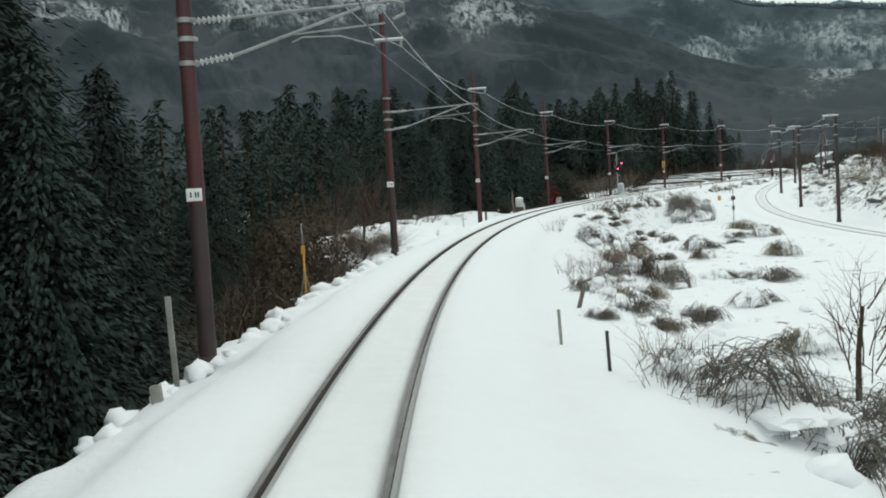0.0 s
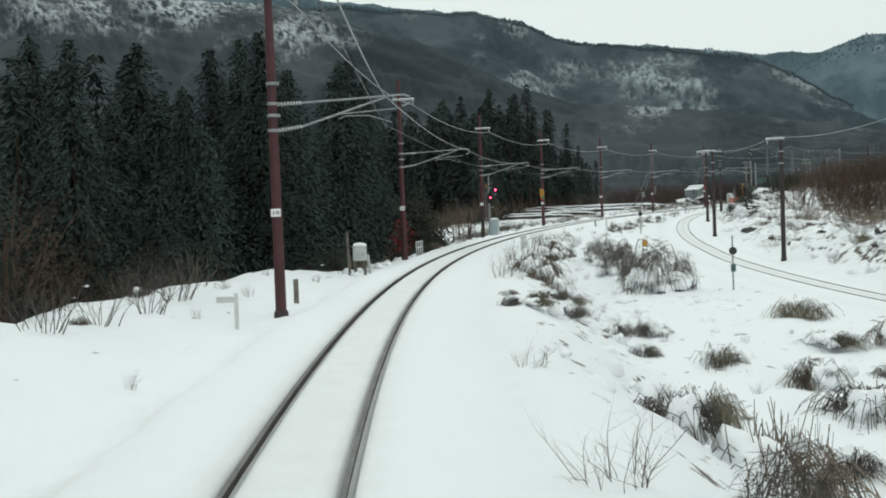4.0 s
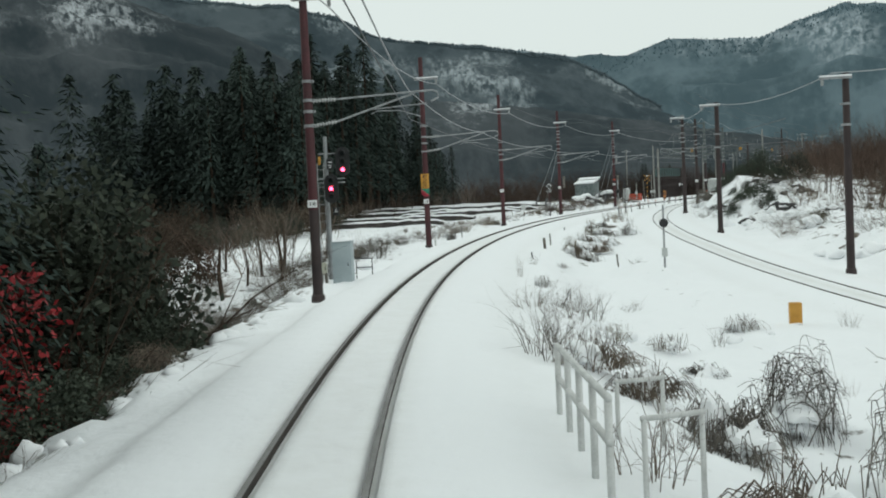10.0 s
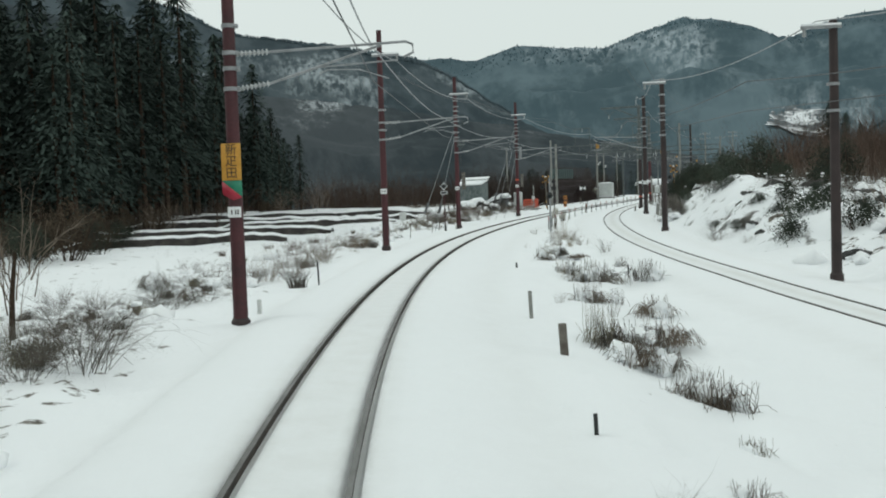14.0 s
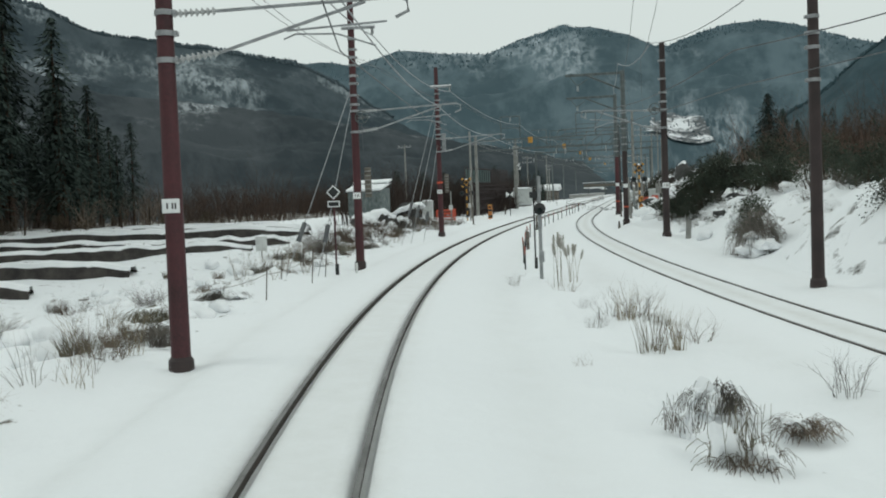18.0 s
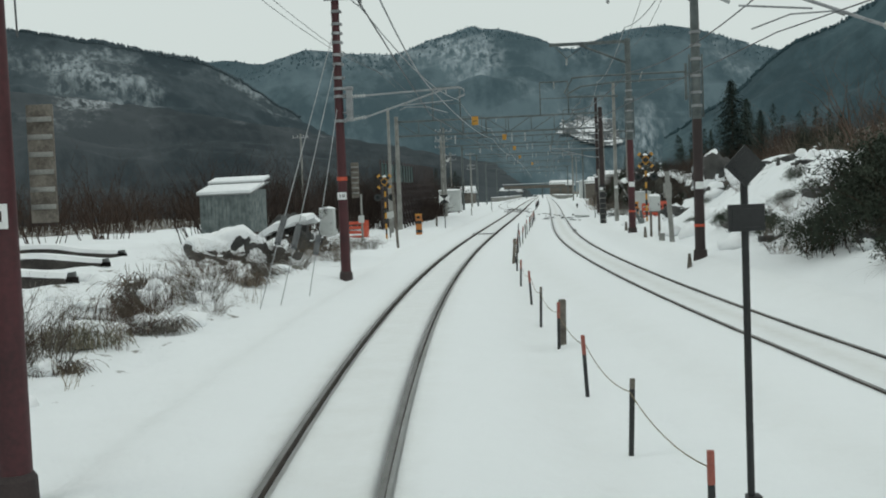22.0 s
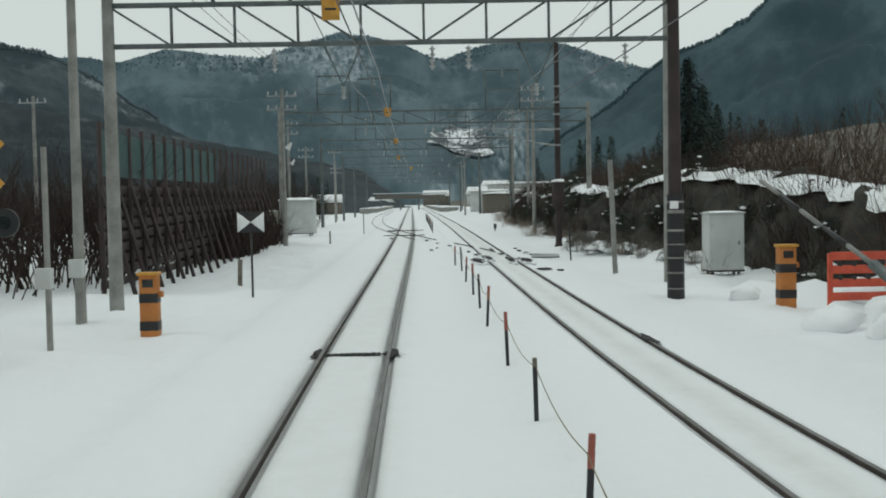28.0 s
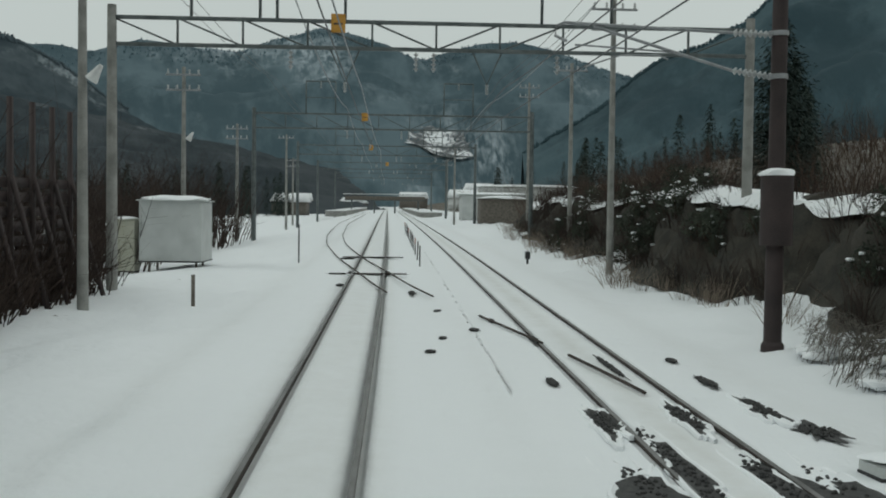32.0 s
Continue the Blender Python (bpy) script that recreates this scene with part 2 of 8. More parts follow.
# Haze blue tinted into the near hill, so it merges with the range behind.
HILL = wooded("hazy_wooded_hill", (0.024, 0.034, 0.040), (0.052, 0.062, 0.069), (0.40, 0.43, 0.45), 0.013, 0.16, 0.765, 0.16, 0.0012)
# Aerial haze is put into both ranges' colours: blue, and paler farther off.
HILL_FAR = wooded("hazy_far_mountain", (0.054, 0.086, 0.102), (0.108, 0.152, 0.174), (0.34, 0.39, 0.42), 0.0055, 0.05, 0.63, 0.2, 0.00016)
HILL_MID = wooded("hazy_middle_mountain", (0.030, 0.045, 0.054), (0.063, 0.082, 0.093), (0.32, 0.36, 0.38), 0.009, 0.08, 0.65, 0.18, 0.0003)
# The air's blue-teal haze is mixed into this hill's base colour.
HILL_SIDE = wooded("hazy_side_hill", (0.034, 0.060, 0.072), (0.064, 0.102, 0.118), (0.28, 0.31, 0.33), 0.012, 0.14, 0.66)
# Crown colour with haze blue, lifted above the slope's to offset shaded sides.
WOODS_MID = surface("hazy_middle_trees", (0.066, 0.092, 0.106), (0.118, 0.150, 0.168), 0.012, 0.95, 0.0, fine=0.2)
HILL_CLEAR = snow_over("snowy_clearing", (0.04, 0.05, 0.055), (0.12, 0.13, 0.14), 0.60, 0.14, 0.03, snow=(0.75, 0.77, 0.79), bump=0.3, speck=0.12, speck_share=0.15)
# Far crowns: haze painted in, paler than their slope to offset shaded sides.
WOODS_FAR = surface("hazy_distant_trees", (0.080, 0.126, 0.150), (0.140, 0.200, 0.230), 0.008, 0.95, 0.0, fine=0.15)
# Same haze blue, lightened because upright crowns catch less sky than the slope.
WOODS_SIDE = surface("hazy_side_trees", (0.048, 0.082, 0.096), (0.084, 0.130, 0.150), 0.02, 0.95, 0.0, fine=0.3)
matt(NEEDLE, LEAF_GREEN, LEAF_BROWN, TWIG, TWIG_PALE, TWIG_RED, TWIG_DARK, TWIG_WOOD, GRASS_DULL, BARK, WOODS_FAR, WOODS_MID, WOODS_SIDE)
SNOW_ROCK = snow_over("snowy_rock", (0.03, 0.03, 0.028), (0.15, 0.14, 0.125), 0.275, 0.09, 0.8, slope=0.45, bump=0.8)


# ---- the line: a curve to the right that runs out into a straight ----
BEND = [0.003493, 0.004309, 0.003509, 0.003529, 0.003951, 0.00427, 0.004451, 0.004751, 0.003029, 0.00073, -0.000283, -0.000195, -3.7e-05, 0]
CLIMB = [0.01068, 0.01348, 0.00736, 0.01861, 0.01723, 0.01721, 0.01327, 0.0105, 0.00921]
CANT = [0.0468, 0.0539, 0.0562, 0.038, 0.0196, 0.0051, 0.0032, 0.0013, 0.0006]
RUN = np.arange(-20, 1201, 2.0)
_turn = np.cumsum(np.interp(RUN, -20 + 30 * np.arange(14), BEND)) * 2
_turn -= _turn[10]
_x, _y, _z = np.cumsum(np.sin(_turn)) * 2, np.cumsum(np.cos(_turn)) * 2, np.cumsum(np.interp(RUN, -20 + 60 * np.arange(9), CLIMB)) * 2
_x, _y, _z = _x - _x[10], _y - _y[10], _z - _z[10]


def table(s, *pairs):
    return np.interp(s, [p[0] for p in pairs], [p[1] for p in pairs])


def heading(s):
    return np.interp(s, RUN, _turn)


def line(s, off, up=0.0):
    """World place at s metres along the line, off metres to its right, up above the rails' tops. Arrays are welcome."""
    h = heading(s)
    back = np.minimum(np.asarray(s, float) + 20, 0)
    x = np.interp(s, RUN, _x) + off * np.cos(h) + back * np.sin(_turn[0])
    y = np.interp(s, RUN, _y) - off * np.sin(h) + back * np.cos(_turn[0])
    return np.stack(np.broadcast_arrays(x, y, np.interp(s, RUN, _z) + up), -1)


def stand(s, off, up=0.0, turn=0.0):
    """The pose of a thing beside the line: its y axis runs along the track, x to the right."""
    x, y, z = line(s, off, up)
    return Matrix.Translation((x, y, z)) @ Matrix.Rotation(-heading(s) + radians(turn), 4, "Z")


def second(s):
    """How far right of the line the second track lies."""
    raw = np.arange(-80, 1201, 2.0)
    c = table(raw, (-80, 50), (40, 34), (90, 22.4), (105, 19.4), (123, 16.6), (146, 13.3), (168, 10.8), (190, 8.7), (204, 7.6), (213, 6.85), (226, 5.95), (236, 5.3), (247, 4.8), (257, 4.58), (268, 4.47), (280, 4.3), (295, 4.22), (1200, 4.22))
    w = np.hanning(15)
    return np.interp(s, raw, np.convolve(np.pad(c, 7, "edge"), w / w.sum(), "valid"))


def second_up(s):
    return table(s, (-80, -4.2), (60, -3.0), (90, -2.5), (105, -2.2), (124, -1.8), (134, -1.42), (148, -0.98), (160, -0.6), (171, -0.38), (195, -0.12), (212, 0), (1200, 0))


def ease(x):
    x = np.clip(x, 0, 1)
    return x * x * (3 - 2 * x)


def lumps(x, y, size, seed=0.0):
    return np.array([noise.fractal(Vector((a / size, b / size, seed)), 0.9, 2.1, 4) for a, b in zip(np.ravel(x), np.ravel(y))]).reshape(np.shape(x))


def lie(s, off):
    """The ground's height above the rails' tops, without its small lumps."""
    s, off = np.broadcast_arrays(np.asarray(s, float), np.asarray(off, float))
    c2, u2 = second(s), second_up(s)
    left, right = -off, off
    lean = -np.clip(off, -1.3, 1.6) * np.interp(s, -20 + 60 * np.arange(9), CANT)
    sink = np.where(off < 0, table(s, (-60, 0.62), (130, 0.58), (165, 0.38), (190, 0.2), (225, 0.1), (260, 0.05), (1200, 0.05)), 0.22)
    bed = -0.045 + lean - sink * ease((np.abs(off) - 1.5) / np.where(off < 0, 2.2, 1.6))
    # left side
    ragged = 0.16 * np.sin(s * 2.9) + 0.14 * np.sin(s * 4.7 + 1.3) + 0.12 * np.sin(s * 1.3 + 0.4)
    edge = ragged * table(s, (56, 1), (66, 0.4), (95, 0.4), (104, 1), (150, 1), (160, 0.3), (1200, 0.3)) + table(s, (-60, 3.3), (50, 3.5), (57, 4.2), (66, 9.5), (88, 9.5), (100, 7), (107, 5.0), (113, 4.2), (119, 3.7), (144, 4.0), (150, 5), (157, 6.0), (176, 4.4), (220, 4.0), (240, 4.2), (255, 9), (262, 7), (300, 6.5), (1200, 7))
    drop = table(s, (-60, -5.5), (45, -5), (62, -3.2), (100, -3.2), (113, -3.6), (140, -2.6), (152, -1.2), (165, -0.9), (200, -0.45), (225, 0.3), (238, 0.1), (255, -0.3), (270, -0.4), (320, -0.8), (1200, -3))
    wide = table(s, (-60, 5), (60, 4), (140, 4.5), (160, 5), (1200, 4))
    lo = bed + (drop + 0.25) * ease((left - edge) / wide) + table(s, (50, 0), (70, 0.55), (95, 0.5), (110, 0)) * ease((left - 4.2) / 4)
    far = table(s, (-60, 30), (60, 8), (120, 0), (200, -1), (1200, -4))
    lo = lo + far * ease((left - 35) / 160)
    # right side
    edge = table(s, (-60, 3.5), (20, 3.8), (40, 4.0), (60, 3.3), (75, 2.9), (97, 3.4), (115, 3.0), (140, 3.0), (170, 3.4), (200, 2.8), (1200, 2.6))
    floor = table(s, (-60, -3.2), (30, -2.9), (80, -2.4), (110, -1.9), (130, -1.35), (150, -0.85), (171, -0.5), (200, -0.2), (1200, -0.16))
    wide = table(s, (-60, 6), (100, 5), (150, 3), (1200, 1.5))
    ro = bed + (floor + 0.25) * ease((right - edge) / wide)
    near2 = ease((right - (c2 - 4.5)) / 2.6)
    ro = ro * (1 - near2) + near2 * (u2 - table(s, (205, 0.032), (245, 0.05)) - 0.12 * ease((np.abs(right - c2) - 1.5) / 1.5))
    rise = table(s, (-60, 3.0), (60, 4.0), (95, 3.6), (120, 2.0), (150, 0.9), (168, 0.8), (179, 1.3), (187, 2.1), (203, 2.2), (219, 1.8), (228, 2.5), (236, 2.9), (243, 2.9), (249, 1.7), (255, 0.3), (264, 0.1), (272, 0.4), (1200, 0.5))
    ro = ro + rise * ease((right - c2 - 3.0) / table(s, (215, 4.5), (232, 6.5), (246, 6.5), (252, 4.5)))
    ro = ro + table(s, (182, 0), (194, 0.2), (212, 0.34), (226, 0.46), (246, 0.52), (256, 0.3), (268, 0.08), (280, 0)) * ease((right - c2 - 1.3) / 1.1)
    ro = ro + table(s, (-60, 14), (100, 10), (180, 6), (230, 6), (262, 7), (300, 9), (420, 9), (600, 5), (1200, 4)) * ease((right - c2 - 13) / 46) * 1.2
    return np.where(off < 0, lo, ro)


def growing(s, off):
    """How far dead growth and litter keep the ground from being white, 0 to 1."""
    c2, left = second(s), -off
    wood = table(s, (-60, 5.0), (50, 6.0), (64, 10.5), (92, 10.5), (104, 7), (112, 5.2), (140, 5.6), (156, 16), (186, 25), (196, 27), (250, 36), (262, 46), (300, 34), (1200, 34))
    dense = table(s, (-60, 1.0), (134, 1.0), (142, 0.55), (156, 0.5), (180, 0.75), (1200, 0.75))
    g = dense * ease((left - wood) / 3.0)
    g = np.maximum(g, 0.40 * ease((left - 3.6) / 0.8) * table(s, (-60, 1), (55, 1), (62, 0.5), (96, 0.5), (104, 1), (150, 1), (165, 0.75), (215, 0.8), (238, 0.6), (246, 0.3), (1200, 0.3)))
    slope = table(s, (-60, 0.30), (60, 0.27), (95, 0.30), (126, 0.26), (140, 0.18), (195, 0.17), (206, 0.12), (250, 0.08), (1200, 0.08)) * ease((off - 3.0) / 1.5) * ease((c2 - 3.2 - off) / 1.5)
    bank = table(s, (-60, 0.44), (180, 0.38), (222, 0.22), (252, 0.18), (1200, 0.3)) * ease((off - c2 - 3.2) / 2.0)
    hillside = table(s, (-60, 0.8), (180, 0.8), (250, 0.85), (1200, 0.95)) * ease((off - c2 - 11) / 5.0)
    return np.clip(np.maximum.reduce([g, slope, bank, hillside]), 0, 1)


def ground_mesh():
    s = np.concatenate([np.arange(-80, 0, 4), np.arange(0, 320, 0.55), np.arange(330, 600, 5), np.arange(600, 1201, 40)])
    groove = []
    for r in (-0.566, 0.566):
        groove += [r - 0.11, r - 0.075, r - 0.045, r + 0.045, r + 0.075, r + 0.11]
    a = np.concatenate([[-420, -330, -260, -200, -160, -130, -105, -85, -70, -58, -48, -40], np.arange(-34, -14, 1.5), np.arange(-14, -6, 0.6), np.arange(-6, -0.75, 0.22), groove, [-0.3, 0, 0.3], np.arange(0.8, 2.6, 0.22)])
    a.sort()
    mid = np.linspace(0, 1, 34)[:-1]
    b = np.concatenate([np.arange(-1.6, -0.7, 0.3), groove, [-0.3, 0, 0.3], np.arange(0.8, 4.0, 0.3), np.arange(4, 12, 0.5), np.arange(12, 22, 1.3), [25, 29, 34, 40, 47, 55, 65, 78, 92, 110]])
    b.sort()
    S, A = np.meshgrid(s, a, indexing="ij")
    c2 = second(s)[:, None]
    M = 2.6 + mid[None] * (c2 - 1.7 - 2.6)
    off = np.concatenate([A, M, c2 + b[None]], 1)
    S = np.repeat(s[:, None], off.shape[1], 1)
    up = lie(S, off)
    # flangeways scraped beside the four rails
    for centre in (np.zeros_like(S), second(S)):
        rel = np.abs(np.abs(off - centre) - 0.566)
        up -= np.where(rel < 0.09, np.where(centre == 0, 0.07, table(S, (200, 0.012), (250, 0.04))), 0) * (np.abs(off - centre) < 0.7)
    p = line(S, off, up)
    # drifts and tussocks, quiet on the two trackbeds
    d1, d2 = np.abs(off), np.abs(off - second(S))
    calm = ease((np.minimum(d1, d2) - 1.3) / 3.0)
    rough = lumps(p[..., 0], p[..., 1], 1.1, 3.0) * 0.17 + lumps(p[..., 0], p[..., 1], 5.0, 7.0) * 0.30
    wild = table(S, (-60, 1.0), (130, 1.0), (170, 0.8), (260, 0.8), (330, 0.6), (1200, 0.4)) + 0.7 * ease((off - second(S) - 3.5) / 3)
    p[..., 2] += calm * wild * rough + 0.008 * lumps(p[..., 0], p[..., 1], 0.5, 1.0)
    p[..., 2] += 0.05 * np.exp(-(((off + 2.35) / 0.28) ** 2)) - 0.05 * np.exp(-(((off + 2.9) / 0.3) ** 2))
    # the sheet's rim falls to the valley floor and runs on to the horizon
    p, S, off = np.pad(p, ((2, 2), (2, 2), (0, 0)), "edge"), np.pad(S, 2, "edge"), np.pad(off, 2, "edge")
    mid = np.array([60.0, 260.0])
    for ring, reach, z in ((1, 60.0, -12.0), (0, 3600.0, -12.0)):
        for part_of in (np.s_[ring, :], np.s_[-1 - ring, :], np.s_[:, ring], np.s_[:, -1 - ring]):
            out = p[part_of][:, :2] - mid
            out /= np.linalg.norm(out, axis=1)[:, None]
            p[part_of + (slice(0, 2),)] = p[part_of][:, :2] + out * reach if ring else mid + out * reach
            p[part_of + (2,)] = z
    h, w = off.shape
    i = np.arange(h * w).reshape(h, w)
    faces = np.stack([i[:-1, :-1], i[:-1, 1:], i[1:, 1:], i[1:, :-1]], -1).reshape(-1, 4)
    me = bpy.data.meshes.new("ground")
    me.from_pydata(p.reshape(-1, 3).tolist(), [], faces.tolist())
    me.polygons.foreach_set("use_smooth", [True] * len(me.polygons))
    me.attributes.new("growth", "FLOAT", "POINT").data.foreach_set("value", growing(S, off).ravel())
    d = np.minimum(np.abs(off), np.abs(off - second(S)) + 0.5)
    worn = 0.10 + 0.55 * ease((1.15 - d) / 0.5) + 0.9 * np.exp(-((d - 0.566) / 0.09) ** 2) + 0.25 * np.exp(-((d - 2.7) / 0.5) ** 2)
    me.attributes.new("worn", "FLOAT", "POINT").data.foreach_set("value", np.clip(worn, 0, 1.3).ravel())
    me.materials.append(SNOW_FIELD)
    return me


ground = tagged(new("ground", ground_mesh()), "snow-covered trackside ground with brown growth showing through", "ground", kind="structure")


def on_ground(s, off):
    return float(lie(s, off))


# ---- hills that close the valley ----
def hill(name, bearings, heights, foot, crest, back, material, seed, label, steps=46, columns=260, eye=(60, 110)):
    """A range seen from the valley: its crest's angle above the level over compass bearings in degrees."""
    az = np.radians(np.linspace(bearings[0], bearings[-1], columns))
    el = np.interp(np.degrees(az), bearings, heights)
    dist = np.concatenate([np.linspace(foot, crest, steps), np.linspace(crest, back, 8)[1:]])
    A, D = np.meshgrid(az, dist, indexing="ij")
    H = crest * np.tan(np.radians(el))[:, None] + 5
    t = np.clip((D - foot) / (crest - foot), 0, 1)
    shape = t ** 1.25 * np.where(D > crest, 1 - 0.6 * np.clip((D - crest) / (back - crest), 0, 1) ** 1.3, 1)
    X, Y = eye[0] + D * np.sin(A), eye[1] + D * np.cos(A)
    spur = lumps(X, Y, crest * 0.16, seed) * 0.26 + lumps(X, Y, crest * 0.045, seed + 5) * 0.07
    fine = lumps(X, Y, crest * 0.008, seed + 9) * crest * 0.0022
    Z = H * (shape + spur * t * (1 - 0.92 * t) * 1.6) + fine * np.minimum(1, 3 * t) - 6 * (1 - t)
    n, m = Z.shape
    i = np.arange(n * m).reshape(n, m)
    faces = np.stack([i[:-1, :-1], i[:-1, 1:], i[1:, 1:], i[1:, :-1]], -1).reshape(-1, 4)
    me = bpy.data.meshes.new(name)
    me.from_pydata(np.stack([X, Y, Z], -1).reshape(-1, 3).tolist(), [], faces.tolist())
    me.polygons.foreach_set("use_smooth", [True] * len(me.polygons))
    me.attributes.new("slope_place", "FLOAT_VECTOR", "POINT").data.foreach_set("vector", np.stack([A * (foot + crest) / 2, Z, 0.12 * D], -1).ravel())
    me.materials.append(material)
    tagged(new(name, me), label, "hill", kind="structure")
    return X, Y, Z, steps


def hill_woods(grid, count, tall, material, seed, label, thin=0.35, patch=90.0, spire=0.4, low=0.0):
    """Trees past counting on a hill, as one mesh of ragged little crowns gathered in patches; spire: how pointed they are."""
    X, Y, Z, steps = grid
    r = np.random.default_rng(seed)
    u = r.uniform(0, X.shape[0] - 1.001, count * 3)
    v = r.uniform(low * steps, steps - 0.2, count * 3)
    i, j = u.astype(int), v.astype(int)
    a, b = u - i, v - j

    def mix(G):
        return (G[i, j] * (1 - a) + G[i + 1, j] * a) * (1 - b) + (G[i, j + 1] * (1 - a) + G[i + 1, j + 1] * a) * b
    x, y, z = mix(X), mix(Y), mix(Z)
    keep = np.nonzero(lumps(x, y, patch, seed) + r.uniform(-thin, thin, len(x)) > 0)[0][:count]
    x, y, z = x[keep], y[keep], z[keep]
    h = tall * r.uniform(0.55, 1.25, len(x))
    w = h * r.uniform(0.2, 0.36, len(x)) * (1.25 - 0.5 * spire)
    turn = r.uniform(0, 6.283, len(x))
    sides = 5
    verts = np.zeros((len(x), sides * 3 + 1, 3))
    for k in range(sides):
        q = turn + 2 * np.pi * k / sides
        for ring, (wide, high) in enumerate(((0.55, -0.15), (1.0, 0.38), (1.0 - 0.5 * spire, 0.72))):
            m = w * wide * r.uniform(0.75, 1.25, len(x))
            verts[:, ring * sides + k] = np.stack([x + m * np.cos(q + 0.3 * ring), y + m * np.sin(q + 0.3 * ring), z + h * (high + r.uniform(-0.07, 0.07, len(x)))], -1)
    verts[:, -1] = np.stack([x + w * 0.2 * np.cos(turn), y, z + h], -1)
    tris = []
    for k in range(sides):
        n = (k + 1) % sides
        for a in (0, sides):
            tris += [(a + k, a + n, a + sides + n), (a + k, a + sides + n, a + sides + k)]
        tris += [(2 * sides + k, 2 * sides + n, sides * 3)]
    faces = (np.array(tris)[None] + np.arange(len(x))[:, None, None] * (sides * 3 + 1)).reshape(-1, 3)
    me = bpy.data.meshes.new("hillside_woods")
    me.from_pydata(verts.reshape(-1, 3).tolist(), [], faces.tolist())
    me.materials.append(material)
    return tagged(new("hillside_woods", me), label, "woods", kind="stuff")


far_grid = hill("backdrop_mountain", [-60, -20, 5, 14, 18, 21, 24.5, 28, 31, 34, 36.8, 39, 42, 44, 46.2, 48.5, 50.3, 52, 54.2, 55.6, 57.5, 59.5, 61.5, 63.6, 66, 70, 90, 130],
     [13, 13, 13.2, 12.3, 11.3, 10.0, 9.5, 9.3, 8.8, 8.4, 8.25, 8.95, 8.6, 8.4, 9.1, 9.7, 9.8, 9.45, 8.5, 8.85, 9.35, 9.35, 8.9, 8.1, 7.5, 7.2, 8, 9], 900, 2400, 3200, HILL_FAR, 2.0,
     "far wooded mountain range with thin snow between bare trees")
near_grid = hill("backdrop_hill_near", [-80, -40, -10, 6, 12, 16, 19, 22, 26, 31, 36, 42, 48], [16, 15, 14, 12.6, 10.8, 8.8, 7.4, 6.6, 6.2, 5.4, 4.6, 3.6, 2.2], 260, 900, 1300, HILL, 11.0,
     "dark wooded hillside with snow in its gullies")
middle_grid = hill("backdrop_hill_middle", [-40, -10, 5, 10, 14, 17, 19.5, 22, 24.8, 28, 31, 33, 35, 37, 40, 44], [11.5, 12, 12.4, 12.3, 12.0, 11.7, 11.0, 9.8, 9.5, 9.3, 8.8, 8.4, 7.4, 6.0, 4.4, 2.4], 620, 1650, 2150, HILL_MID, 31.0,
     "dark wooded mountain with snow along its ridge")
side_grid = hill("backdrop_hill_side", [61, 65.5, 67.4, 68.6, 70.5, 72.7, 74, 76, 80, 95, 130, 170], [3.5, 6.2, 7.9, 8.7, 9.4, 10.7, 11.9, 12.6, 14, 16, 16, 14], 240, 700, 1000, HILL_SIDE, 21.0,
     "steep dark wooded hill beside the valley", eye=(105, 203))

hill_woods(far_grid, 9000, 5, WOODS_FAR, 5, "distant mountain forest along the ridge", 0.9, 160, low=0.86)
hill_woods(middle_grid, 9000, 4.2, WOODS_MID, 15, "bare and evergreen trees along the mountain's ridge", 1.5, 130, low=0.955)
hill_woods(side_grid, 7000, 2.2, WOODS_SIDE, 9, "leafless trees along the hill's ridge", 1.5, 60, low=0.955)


def clearing(grid, az0, az1, t0, t1):
    """A felled slope on the mountain that lies white under snow."""
    X, Y, Z, steps = grid
    span = np.degrees(np.arctan2(X - 60, Y - 110))[:, 0]
    a0, a1 = np.searchsorted(span, az0), np.searchsorted(span, az1)
    n = 60
    u, v = np.linspace(a0, a1 - 1, n), np.linspace(t0, t1, 30) * (steps - 1)
    bm = bmesh.new()
    grid_v = []
    for q, a in enumerate(u):
        i, row = int(a), []
        mid = 0.12 * math.sin(q * 0.31) + 0.1 * noise.noise(Vector((q * 0.35, 4, 0)))
        for p, b in enumerate(v):
            b = v[0] + (b - v[0]) * (0.75 + mid)
            j = int(b)
            f, g = a - i, b - j
            c = [(G[i, j] * (1 - f) + G[i + 1, j] * f) * (1 - g) + (G[i, j + 1] * (1 - f) + G[i + 1, j + 1] * f) * g for G in (X, Y, Z)]
            row.append(bm.verts.new((c[0], c[1], c[2] + 4)))
        grid_v.append(row)
    for m, (a, b) in enumerate(zip(grid_v, grid_v[1:])):
        for q in range(len(v) - 1):
            edge = min(1.0, 2.6 * math.sin(math.pi * (m + 0.5) / n)) * (0.62 + 0.38 * math.sin(3.6 * m / n - 0.6)) - q / len(v)
            if edge + 0.22 * noise.noise(Vector((m * 0.33, q * 0.4, 2))) < 0 or noise.noise(Vector((m * 0.5, q * 0.5, 7))) > 0.32:
                continue
            bm.faces.new((a[q], b[q], b[q + 1], a[q + 1]))
    me = bpy.data.meshes.new("snow_clearing")
    bm.to_mesh(me)
    bm.free()
    me.materials.append(HILL_CLEAR)
    tagged(new("backdrop_snow_clearing", me), "bright snow-covered clearing on the wooded mountain", "clearing", kind="structure")


clearing(far_grid, 52.2, 56.4, 0.27, 0.37)


